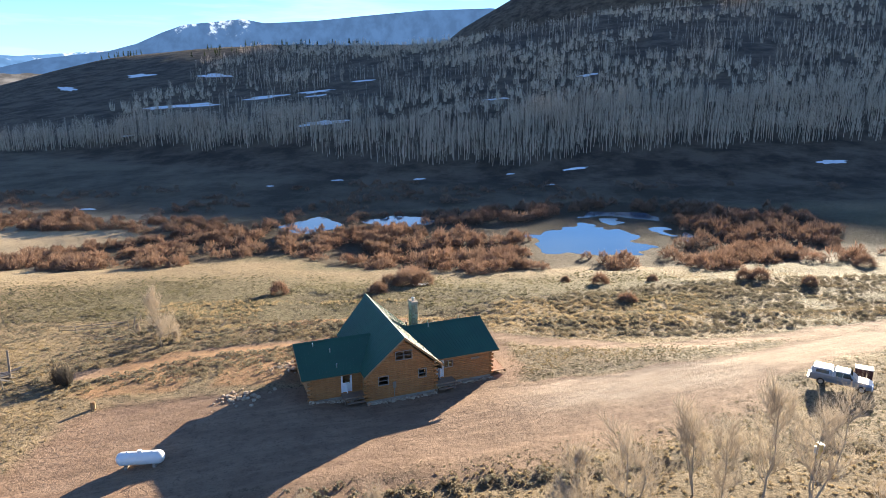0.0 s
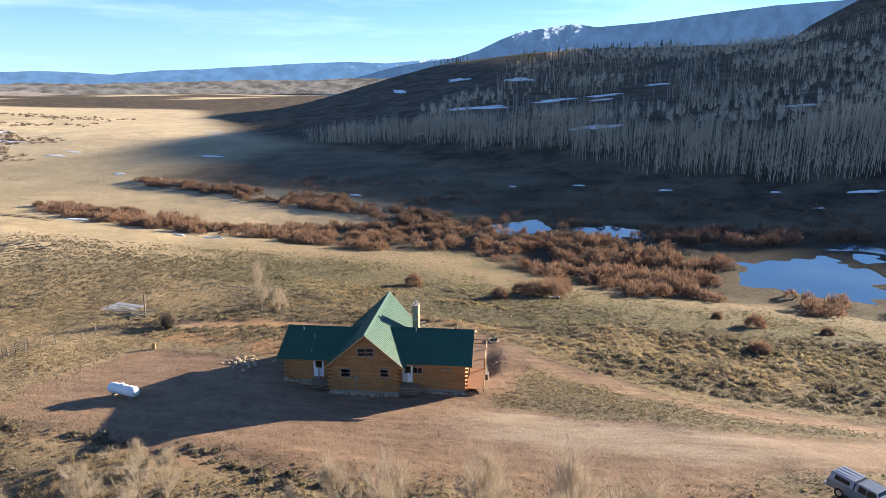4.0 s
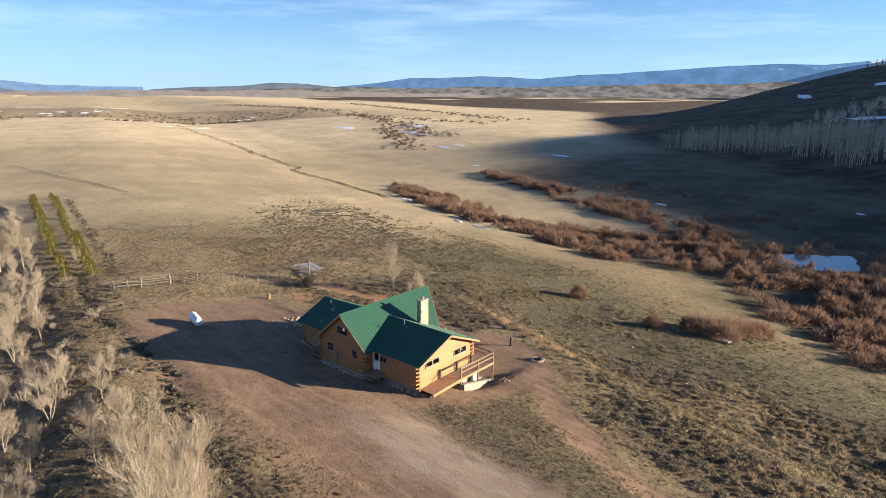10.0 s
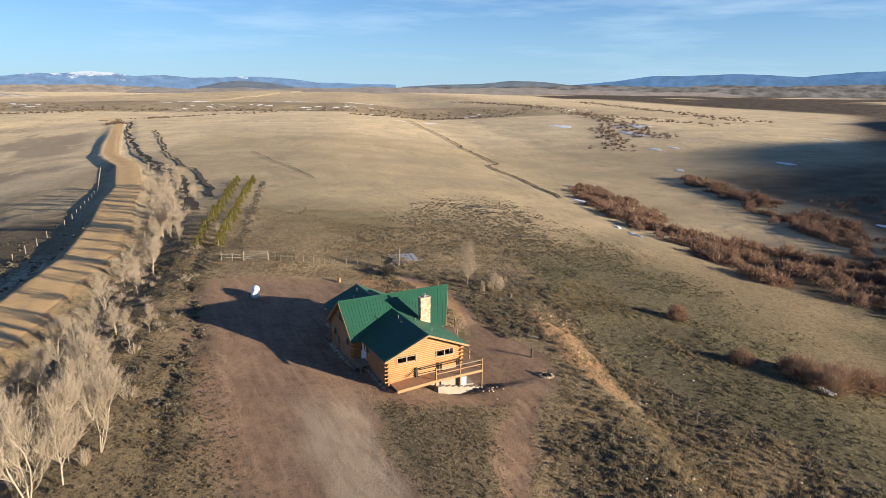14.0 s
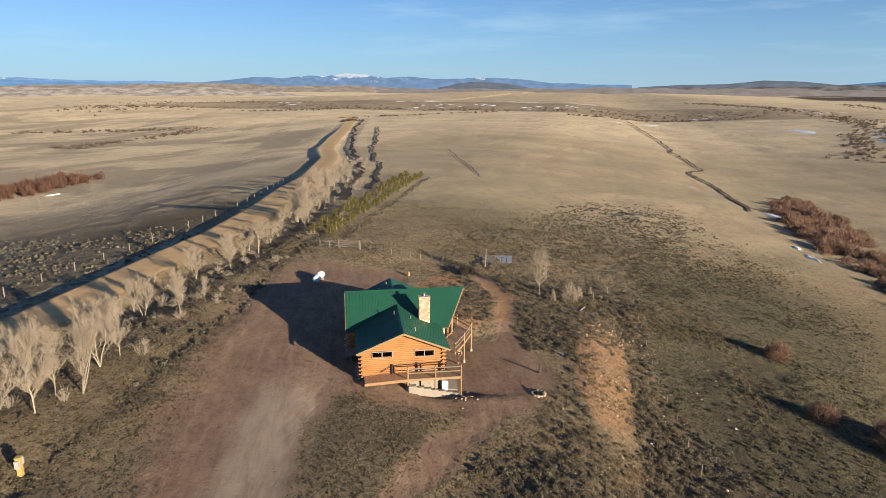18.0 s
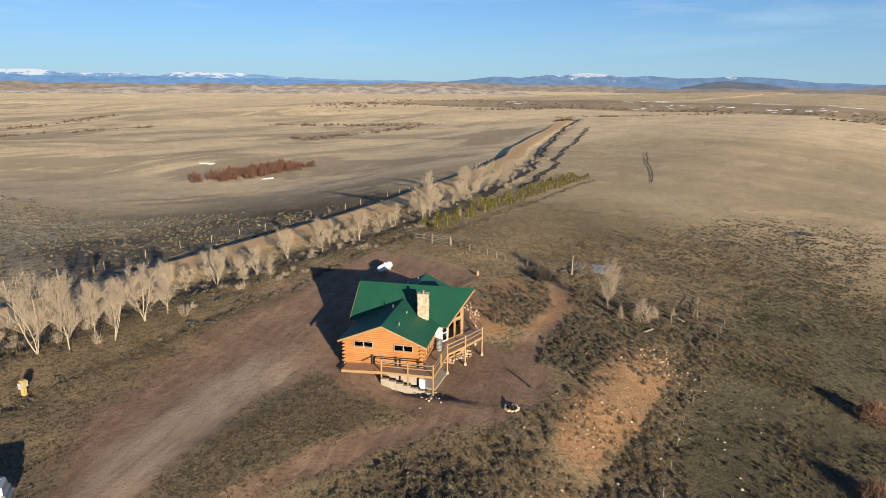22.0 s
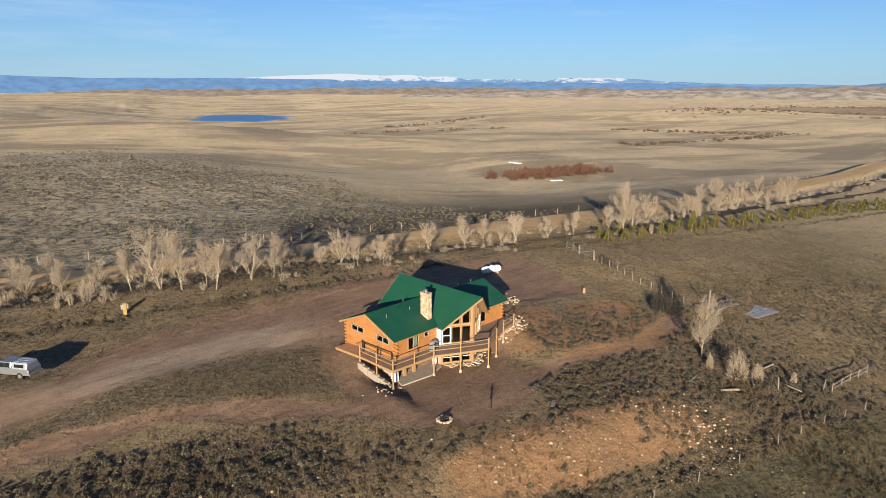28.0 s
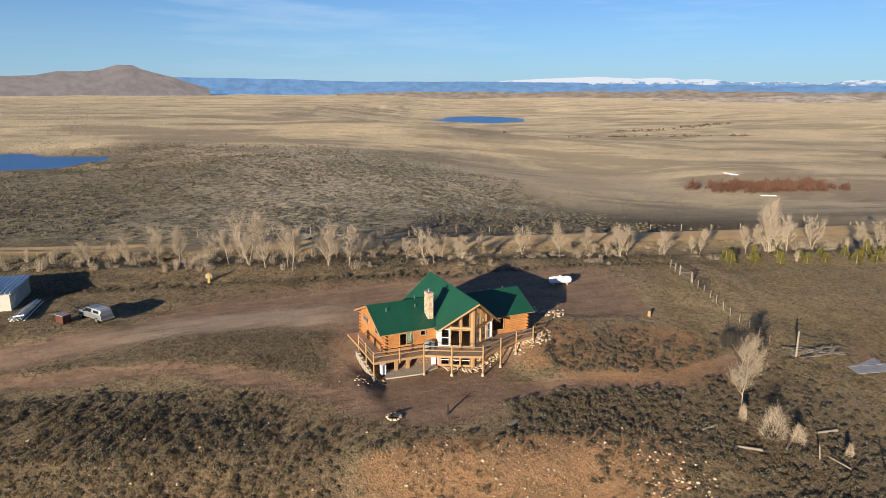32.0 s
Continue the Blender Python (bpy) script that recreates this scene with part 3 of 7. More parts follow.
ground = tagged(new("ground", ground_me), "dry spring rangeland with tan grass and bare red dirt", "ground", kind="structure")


def on_ground(x, y):
    return float(ground_z(np.array([x]), np.array([y]))[0])


# ---- tools for things ----
class Mesh:
    """Gathers points and faces."""

    def __init__(self):
        self.v, self.f = [], []

    def add(self, pts, faces):
        n = len(self.v)
        self.v += [tuple(p) for p in pts]
        self.f += [tuple(i + n for i in q) for q in faces]
        return self

    def box(self, a, b, m=None):
        (x0, y0, z0), (x1, y1, z1) = a, b
        p = [Vector(c) for c in ((x0, y0, z0), (x1, y0, z0), (x1, y1, z0), (x0, y1, z0), (x0, y0, z1), (x1, y0, z1), (x1, y1, z1), (x0, y1, z1))]
        if m is not None:
            p = [m @ c for c in p]
        return self.add(p, ((3, 2, 1, 0), (4, 5, 6, 7), (0, 1, 5, 4), (1, 2, 6, 5), (2, 3, 7, 6), (3, 0, 4, 7)))

    def beam(self, a, b, w, h, up=(0, 0, 1)):
        """A straight bar from a to b, w wide and h high."""
        a, b = Vector(a), Vector(b)
        d = (b - a).normalized()
        side = d.cross(Vector(up))
        if side.length < 1e-4:
            side = d.cross(Vector((1, 0, 0)))
        side.normalize()
        top = side.cross(d)
        s, t = side * w / 2, top * h / 2
        p = [a - s - t, a + s - t, a + s + t, a - s + t, b - s - t, b + s - t, b + s + t, b - s + t]
        return self.add(p, ((0, 1, 2, 3), (7, 6, 5, 4), (1, 0, 4, 5), (2, 1, 5, 6), (3, 2, 6, 7), (0, 3, 7, 4)))

    def tube(self, a, b, r0, r1=None, n=8, caps=True):
        a, b = Vector(a), Vector(b)
        r1 = r0 if r1 is None else r1
        d = (b - a).normalized()
        s = d.cross(Vector((0, 0, 1)))
        if s.length < 1e-3:
            s = Vector((1, 0, 0))
        s.normalize()
        t = s.cross(d)
        ring = [(math.cos(2 * math.pi * i / n), math.sin(2 * math.pi * i / n)) for i in range(n)]
        p = [a + (s * c + t * q) * r0 for c, q in ring] + [b + (s * c + t * q) * r1 for c, q in ring]
        f = [(i, (i + 1) % n, n + (i + 1) % n, n + i) for i in range(n)]
        if caps:
            f += [tuple(range(n))[::-1], tuple(range(n, 2 * n))]
        return self.add(p, f)

    def prism(self, poly, z0, z1):
        n = len(poly)
        p = [(x, y, z0) for x, y in poly] + [(x, y, z1) for x, y in poly]
        return self.add(p, [(i, (i + 1) % n, n + (i + 1) % n, n + i) for i in range(n)] + [tuple(range(n))[::-1], tuple(range(n, 2 * n))])

    def stone(self, c, r, rng, flat=0.7):
        """A small uneven rock."""
        p = []
        for z, k in ((-0.6, 0.75), (0.1, 1.0), (0.7, 0.6)):
            for i in range(6):
                a = i * math.pi / 3 + rng.uniform(-0.3, 0.3)
                q = k * r * rng.uniform(0.75, 1.15)
                p.append((c[0] + math.cos(a) * q, c[1] + math.sin(a) * q, c[2] + z * r * flat * rng.uniform(0.8, 1.2)))
        f = [(j * 6 + i, j * 6 + (i + 1) % 6, j * 6 + 6 + (i + 1) % 6, j * 6 + 6 + i) for j in (0, 1) for i in range(6)]
        return self.add(p, f + [(5, 4, 3, 2, 1, 0), (12, 13, 14, 15, 16, 17)])

    def mesh(self, name, mat, soft=False):
        me = bpy.data.meshes.new(name)
        me.from_pydata(self.v, [], self.f)
        me.materials.append(mat)
        if soft:
            me.shade_smooth()
        return me


def part(name, shape, mat, parent, label="", soft=False):
    me = shape.mesh(name, mat, soft) if isinstance(shape, Mesh) else shape
    ob = new(name, me)
    ob.parent = parent
    return tagged(ob, label)


def thing(name, m, label, category, group="", kind=""):
    ob = new(name)
    ob.empty_display_size = 0.3
    ob.matrix_world = m
    return tagged(ob, label, category, group, kind)


def lone(name, shape, mat, m, label, category, group="", kind="", soft=False):
    me = shape.mesh(name, mat, soft) if isinstance(shape, Mesh) else shape
    ob = new(name, me)
    ob.matrix_world = m
    return tagged(ob, label, category, group, kind)


# ---- materials of the built things ----
k = Nodes("stained_logs", 0.5, 0, 0.35)
v = k.coord((1, 1, 1), True)
g1, g2, g3 = k.noise(v, 0.9, 3), k.noise(k.coord((0.8, 0.8, 14), True), 3.0, 5, 0.65), k.noise(v, 9, 4)
c = k.mix(k.step(g2, 0.3, 0.7), rgb(0.36, 0.155, 0.052), rgb(0.47, 0.225, 0.082))
c = k.mix(k.step(g1, 0.42, 0.68, 0, 0.65), c, rgb(0.25, 0.105, 0.038))
c = k.mix(k.step(k.noise(k.coord((0.5, 0.5, 5), True), 2.2, 5, 0.7), 0.56, 0.66, 0, 0.55), c, rgb(0.16, 0.075, 0.035))
c = k.mix(k.step(g3, 0.58, 0.72, 0, 0.3), c, rgb(0.55, 0.34, 0.16))
c = k.mix(k.step(k.random(), 0, 1, 0, 0.45), c, rgb(0.34, 0.15, 0.05))
k.bump(g2, 0.25, 0.02)
LOGS = k.colour(c)
PINE = simple("bare_pine_timber", (0.25, 0.15, 0.072), (0.35, 0.22, 0.115), 2.0, 0.6, stretch=(1, 1, 6))
GREYWOOD = simple("weathered_grey_boards", (0.16, 0.135, 0.11), (0.29, 0.25, 0.205), 2.0, 0.85, stretch=(1, 6, 1))
DECKING = simple("brown_deck_boards", (0.20, 0.135, 0.095), (0.29, 0.20, 0.14), 2.5, 0.75, stretch=(1, 4, 1))
RAMP = simple("red_brown_ramp_boards", (0.33, 0.18, 0.10), (0.42, 0.25, 0.15), 2.5, 0.7)
WHITE = simple("white_paint", (0.74, 0.75, 0.76), (0.82, 0.82, 0.82), 2.0, 0.45, bump=0.05)
GREYFRAME = simple("grey_window_frame", (0.24, 0.205, 0.17), (0.32, 0.28, 0.24), 3.0, 0.6)
CONCRETE = simple("pale_concrete", (0.27, 0.225, 0.18), (0.37, 0.32, 0.265), 1.5, 0.9)
PINK = simple("pink_board", (0.45, 0.24, 0.19), (0.55, 0.32, 0.26), 2.0, 0.8)
DARK = simple("black_iron", (0.02, 0.02, 0.02), (0.05, 0.045, 0.04), 5.0, 0.6)
STEEL = simple("galvanised_steel", (0.55, 0.56, 0.57), (0.65, 0.66, 0.67), 4.0, 0.35, 0.9, bump=0.05)
INSIDE = simple("indoor_walls", (0.30, 0.21, 0.13), (0.36, 0.26, 0.17), 1.0, 0.8)

k = Nodes("green_metal_roofing", 0.55, 0.0, 0.65)
v = k.coord((1, 1, 1), True)
c = k.mix(k.step(k.noise(v, 0.5, 4), 0.3, 0.7), rgb(0.004, 0.058, 0.032), rgb(0.006, 0.076, 0.041))
c = k.mix(k.step(k.noise(v, 6, 4), 0.5, 0.8, 0, 0.35), c, rgb(0.012, 0.085, 0.052))
c = k.mix(k.step(k.random(), 0, 1, 0, 0.25), c, rgb(0.003, 0.046, 0.025))
ROOF = k.colour(c)

k = Nodes("window_glass", 0.03, 0, 0.5)
k.bsdf.inputs["Transmission Weight"].default_value = 1.0
k.bsdf.inputs["IOR"].default_value = 1.45
GLASS = k.colour(rgb(0.82, 0.86, 0.86))

k = Nodes("field_stone", 0.9, 0, 0.2)
v = k.coord((1, 1, 1), True)
c = k.mix(k.step(k.island(), 0, 1), rgb(0.30, 0.20, 0.13), rgb(0.58, 0.47, 0.35))
c = k.mix(k.step(k.noise(v, 12, 4), 0.4, 0.7, 0, 0.5), c, rgb(0.40, 0.31, 0.23))
k.bump(k.noise(v, 20, 3), 0.4, 0.02)
STONE = k.colour(c)

# ---- the log house ----
HOUSE = pose(-2.65, 54.16, 0, 0, 0, 21.1)
house = thing("log_house", HOUSE, "honey-stained log house with green metal roofs and a wrap-around deck", "house")
COURSE = 0.2


def spans(s0, s1, z, holes):
    """What is left of s0..s1 at height z once the openings are taken out."""
    out = [(s0, s1)]
    for a, b, lo, hi in holes:
        if lo - 0.02 < z < hi + 0.02:
            out = [q for p in out for q in ((p[0], min(p[1], a)), (max(p[0], b), p[1])) if q[1] - q[0] > 0.03]
    return out


def log_wall(label, a, b, z0, top, holes, odd, ends=(0.32, 0.32)):
    """A wall of stacked logs from a to b (plan points); top gives the span left at a height."""
    a, b = Vector(a), Vector(b)
    d = (b - a).normalized()
    n = Vector((d.y, -d.x))
    length = (b - a).length
    at = lambda s, off, z: (a.x + d.x * s + n.x * off, a.y + d.y * s + n.y * off, z)
    core = Mesh()
    pieces = []
    z, i = z0 + COURSE / 2, 0
    while True:
        lim = top(z)
        if lim is None:
            break
        s0, s1 = lim
        full = s0 <= 0.001
        for p, q in spans(s0, s1, z, holes):
            core.beam(at(p, -0.14, z), at(q, -0.14, z), 0.1, COURSE)
            e0 = ends[0] if full and p <= 0.001 and i % 2 == odd else 0.0
            e1 = ends[1] if full and q >= length - 0.001 and i % 2 == odd else 0.0
            pieces.append((at(p - e0, 0, z), at(q + e1, 0, z)))
        z += COURSE
        i += 1
    wall = part("wall", core, INSIDE, house, label)
    for p, q in pieces:
        part("log", Mesh().tube(p, q, 0.118, n=10), LOGS, wall, soft=False)
    return wall, at


def ring(at, s0, s1, z0, z1, w, lo, hi):
    """A four-sided frame in one piece, w wide, from lo to hi out of the wall."""
    m = Mesh()
    for off in (lo, hi):
        m.v += [at(s0 - w, off, z0 - w), at(s1 + w, off, z0 - w), at(s1 + w, off, z1 + w), at(s0 - w, off, z1 + w), at(s0, off, z0), at(s1, off, z0), at(s1, off, z1), at(s0, off, z1)]
    for i in range(4):
        j = (i + 1) % 4
        m.f += [(i, j, j + 4, i + 4), (i + 8, i + 12, j + 12, j + 8), (i, i + 8, j + 8, j), (i + 4, j + 4, j + 12, i + 12)]
    return m


def window(at, s0, s1, z0, z1, bars=1, frame_mat=GREYFRAME, label="grey-framed window", cross=0, width=0.07):
    """A framed window in a wall; bars upright mullions, cross level ones."""
    w = part("window", ring(at, s0, s1, z0, z1, width, 0.03, 0.16), frame_mat, house, label)
    for i in range(bars):
        s = s0 + (s1 - s0) * (i + 1) / (bars + 1)
        part("mullion", Mesh().beam(at(s, 0.1, z0), at(s, 0.1, z1), 0.1, width), frame_mat, w)
    for i in range(cross):
        z = z0 + (z1 - z0) * (i + 1) / (cross + 1)
        part("mullion", Mesh().beam(at(s0, 0.09, z), at(s1, 0.09, z), 0.08, width * 0.8), frame_mat, w)
    part("pane", Mesh().add([at(s0, 0.05, z0), at(s1, 0.05, z0), at(s1, 0.05, z1), at(s0, 0.05, z1)], [(0, 1, 2, 3)]), GLASS, w)
    return w


def storm_door(at, s0, s1, z0, z1):
    m = Mesh()
    for s in (s0 - 0.05, s1 + 0.05):
        m.beam(at(s, 0.1, z0), at(s, 0.1, z1 + 0.05), 0.14, 0.1)
    m.beam(at(s0 - 0.1, 0.1, z1 + 0.05), at(s1 + 0.1, 0.1, z1 + 0.05), 0.14, 0.1)
    d = part("door", m, WHITE, house, "white storm door with a glazed upper half")
    zm = z0 + (z1 - z0) * 0.52
    mid = (s0 + s1) / 2
    part("door_panel", Mesh().beam(at(mid, 0.08, z0), at(mid, 0.08, zm), s1 - s0, 0.05, up=(0, 0, 1)), WHITE, d)
    leaf = Mesh()
    leaf.beam(at(s0, 0.08, (z0 + zm) / 2), at(s1, 0.08, (z0 + zm) / 2), 0.05, zm - z0)
    leaf.beam(at(s0 + 0.04, 0.08, zm), at(s0 + 0.04, 0.08, z1), 0.08, 0.05)
    leaf.beam(at(s1 - 0.04, 0.08, zm), at(s1 - 0.04, 0.08, z1), 0.08, 0.05)
    leaf.beam(at(s0, 0.08, z1 - 0.04), at(s1, 0.08, z1 - 0.04), 0.05, 0.1)
    part("door_leaf", leaf, WHITE, d)
    part("pane", Mesh().add([at(s0, 0.07, zm), at(s1, 0.07, zm), at(s1, 0.07, z1), at(s0, 0.07, z1)], [(0, 1, 2, 3)]), GLASS, d)
    part("door_handle", Mesh().beam(at(s1 - 0.1, 0.13, zm - 0.12), at(s1 - 0.1, 0.13, zm + 0.08), 0.03, 0.03), DARK, d, "dark lever handle")


def gable_top(length, eave, ridge, mid, tip):
    """The span of a gable wall at each height."""
    def f(z):
        if z < eave:
            return (0.0, length)
        if z > ridge - 0.08:
            return None
        k = (z - eave) / (ridge - eave)
        return (mid * k, length - (length - mid) * k)
    return f


def flat_top(length, eave):
    return lambda z: (0.0, length) if z < eave else None


# main body, north gable: openings given along the wall from the west corner
holes_n = [(1.09, 1.95, 1.32, 2.10), (4.92, 5.62, 1.45, 2.22), (2.75, 4.25, 3.52, 4.28)]
wall, at_n = log_wall("log gable wall in shade", (-3.5, 0.45), (3.05, 0.45), -0.1, gable_top(6.55, 2.55, 5.32, 3.5, 0), holes_n, 0)
for s0, s1, z0, z1 in holes_n[:2]:
    window(at_n, s0, s1, z0, z1, 0, cross=1)
window(at_n, *holes_n[2], 1, cross=1)
wall, at_me = log_wall("short log return wall", (3.05, 0.45), (3.05, 1.6), -0.1, flat_top(1.15, 2.5), [], 1, (0.32, 0))
wall, at_mw = log_wall("short log return wall", (-3.5, 2.0), (-3.5, 0.45), -0.1, flat_top(1.55, 2.5), [], 1, (0, 0.32))
# east wing
holes_e = [(0.35, 1.13, 0.55, 2.3), (1.3, 2.15, 1.5, 2.1)]
wall, at_en = log_wall("log wall of the east wing", (3.1, 1.5), (9.35, 1.5), -0.1, flat_top(6.25, 2.62), holes_e, 0, (0, 0.32))
storm_door(at_en, *holes_e[0])
window(at_en, *holes_e[1], 1)
part("board", Mesh().beam(at_en(4.1, 0.13, 1.94), at_en(5.0, 0.13, 1.94), 0.05, 0.2), GREYWOOD, house, "grey board nailed on the log wall")
holes_g = [(1.05, 2.95, 1.84, 2.42), (5.25, 7.1, 1.8, 2.38)]
wall, at_ee = log_wall("sunlit log gable wall", (9.35, 1.5), (9.35, 9.55), -0.1, gable_top(8.05, 2.55, 4.28, 4.05, 0), holes_g, 1)
for h in holes_g:
    window(at_ee, *h, 1)
holes_s = [(1.7, 3.2, 0.95, 2.2), (4.1, 4.65, 1.75, 2.2)]
wall, at_es = log_wall("log wall above the deck", (9.35, 9.55), (3.3, 9.55), -0.1, flat_top(6.05, 2.62), holes_s, 0, (0.32, 0))
window(at_es, *holes_s[0], 1, PINE, "window with a pale green curtain in one half")
window(at_es, *holes_s[1], 0)
part("curtain", Mesh().box((6.25, 9.42, 0.98), (6.75, 9.45, 2.18)), simple("pale_green_cloth", (0.42, 0.62, 0.52), (0.5, 0.68, 0.58), 6), house, "pale green curtain")
# west wing
holes_w = [(2.85, 3.65, 0.5, 2.25)]
wall, at_wn = log_wall("log wall of the west wing", (-8.3, 1.95), (-3.45, 1.95), 0.1, flat_top(4.85, 2.45), holes_w, 0, (0.32, 0))
storm_door(at_wn, *holes_w[0])
wall, at_ww = log_wall("log gable end", (-8.3, 9.2), (-8.3, 1.95), 0.1, gable_top(7.25, 2.45, 4.1, 3.6, 0), [], 1)
holes_ws = [(0.35, 1.75, 0.75, 2.05)]
wall, at_ws = log_wall("log wall above the deck", (-3.5, 9.2), (-8.3, 9.2), 0.1, flat_top(4.8, 2.45), holes_ws, 0, (0, 0.32))
window(at_ws, *holes_ws[0], 0, PINE, "large single-pane window in a pine frame")


# the glazed prow of the great room
def prow(side):
    a, b = Vector((3.3 * side, 10.1)), Vector((0.0, 12.0))
    d = (b - a).normalized()
    n = Vector((-d.y, d.x)) if side < 0 else Vector((d.y, -d.x))
    if n.y < 0:
        n = -n
    length = (b - a).length
    at = lambda s, off, z: (a.x + d.x * s + n.x * off, a.y + d.y * s + n.y * off, z)
    roof = lambda s: 5.62 - 0.856 * abs(a.x + d.x * s) - 0.05
    up = [(0.3, 1.1), (1.35, 2.25), (2.5, 3.4)]
    m = Mesh()
    lows = [(p, q, 0.5, 2.25) for p, q in up]
    z = 0.05
    while z < 5.6:
        s_top = 0.0 if z < roof(0) else (z - roof(0)) / (roof(1) - roof(0))
        if s_top > length - 0.1:
            break
        highs = []
        for p, q in up[1:]:
            lo = max(p, (z + 0.3 - roof(0)) / (roof(1) - roof(0)))
            if z > 2.6 and lo < q:
                highs.append((lo, q, 2.6, 9))
        for p, q in spans(s_top, length, z, lows + highs):
            m.beam(at(p, -0.05, z), at(q, -0.05, z), 0.12, 0.1)
        z += 0.1
    wall = part("prow_wall", m, PINE, house, "pine-framed wall of tall windows")
    for p, q in up:
        w = part("window", ring(at, p, q, 0.5, 2.25, 0.09, -0.02, 0.1), PINE if p > 1 else WHITE, house, "tall window in a pine frame")
        if p < 1:
            part("mullion", Mesh().beam(at(p, 0.03, 1.35), at(q, 0.03, 1.35), 0.08, 0.07), WHITE, w)
        part("pane", Mesh().add([at(p, 0, 0.5), at(q, 0, 0.5), at(q, 0, 2.25), at(p, 0, 2.25)], [(0, 1, 2, 3)]), GLASS, w)
    for p, q in up[1:]:
        zp, zq = roof(p) - 0.3, roof(q) - 0.3
        w = part("window", Mesh().beam(at(p, 0.05, 2.6), at(q, 0.05, 2.6), 0.12, 0.1), PINE, house, "slant-topped upper window")
        part("jamb", Mesh().beam(at(p, 0.05, 2.6), at(p, 0.05, max(zp, 2.7)), 0.1, 0.12), PINE, w)
        part("jamb", Mesh().beam(at(q, 0.05, 2.6), at(q, 0.05, zq), 0.1, 0.12), PINE, w)
        part("head", Mesh().beam(at(p, 0.05, zp), at(q, 0.05, zq), 0.12, 0.1), PINE, w)
        part("pane", Mesh().add([at(p, 0, 2.6), at(q, 0, 2.6), at(q, 0, zq), at(p, 0, max(zp, 2.61))], [(0, 1, 2, 3)]), GLASS, w)
    # lower storey
    lo = Mesh()
    holes = [(p, q, -1.75, -0.7) for p, q in up]
    z = -2.45
    while z < 0.02:
        for p, q in spans(0, length, z, holes):
            lo.beam(at(p, -0.05, z), at(q, -0.05, z), 0.12, 0.1)
        z += 0.1
    part("lower_wall", lo, PINE, house, "pine-clad lower wall with three windows")
    for p, q, z0, z1 in holes:
        w = part("window", ring(at, p, q, z0, z1, 0.07, -0.02, 0.1), PINE, house, "pine-framed sash window in the lower storey")
        part("mullion", Mesh().beam(at(p, 0.05, (z0 + z1) / 2), at(q, 0.05, (z0 + z1) / 2), 0.08, 0.06), WHITE, w)
        part("pane", Mesh().add([at(p, 0, z0), at(q, 0, z0), at(q, 0, z1), at(p, 0, z1)], [(0, 1, 2, 3)]), GLASS, w)


prow(1)
prow(-1)
part("corner_post", Mesh().box((-0.12, 11.85, -2.5), (0.12, 12.09, 5.4)), PINE, house, "pine corner post of the prow")
for s in (1, -1):
    part("white_corner", Mesh().box((3.25 * s - 0.12, 9.6, -0.1), (3.25 * s + 0.12, 10.15, 2.6)), WHITE if s > 0 else PINE, house)
# basement walls under the wings, floors and ceilings
for lo, hi in (((3.3, 8.2, -2.6), (9.3, 8.4, 0.0)), ((9.1, 5.0, -2.6), (9.3, 8.19, 0.0)), ((-8.2, 9.0, -2.5), (-3.4, 9.2, 0.1)), ((3.15, 8.41, -2.6), (3.35, 10.2, 0.0))):
    part("basement_wall", Mesh().box(lo, hi), PINK, house, "reddish board-clad basement wall")
for u in (6.55, 7.9):
    part("post", Mesh().box((u, 9.35, -2.5), (u + 0.35, 9.6, -0.1)), PINE, house, "square pine post")
win = Mesh()
win.box((4.3, 8.42, -1.9), (5.9, 8.5, -0.7))
bw = part("window", win, PINE, house, "pine-framed basement window")
part("pane", Mesh().box((4.42, 8.5, -1.78), (5.78, 8.52, -0.82)), GLASS, bw)
part("basement_door", Mesh().box((3.45, 9.62, -2.2), (4.0, 9.7, -0.35)), WHITE, house, "white basement door")
fl = Mesh()
# added partition, unseen, that blocks sky from showing through the gable window
fl.box((-3.2, 4.9, 0.2), (3.0, 5.0, 2.5)).box((-2.3, 4.9, 2.5), (2.3, 5.0, 3.3)).box((-1.4, 4.9, 3.3), (1.4, 5.0, 4.1))
fl.box((3.1, 1.6, 0.05), (9.3, 9.5, 0.3)).box((-8.2, 2.0, 0.1), (-3.45, 9.1, 0.32)).box((-3.4, 0.6, 0.05), (3.05, 10.1, 0.3)).prism([(-3.2, 10.1), (3.2, 10.1), (0, 11.9)], 0.05, 0.3)
part("floor", fl, INSIDE, house, "indoor timber floor")
for lo, hi in (((-3.55, 0.42, -0.9), (3.1, 0.6, -0.1)), ((3.11, 1.47, -0.9), (9.19, 1.65, -0.1)), ((-8.14, 1.92, -0.9), (-3.5, 2.1, 0.1)), ((9.2, 1.5, -2.6), (9.4, 9.6, -0.1)), ((-8.35, 2.0, -2.0), (-8.15, 9.2, 0.1)),
               ((3.2, 9.4, -0.3), (9.19, 9.6, -0.1)), ((-8.14, 9.05, -0.3), (-3.4, 9.25, 0.1))):
    part("foundation", Mesh().box(lo, hi), CONCRETE, house, "grey concrete foundation")


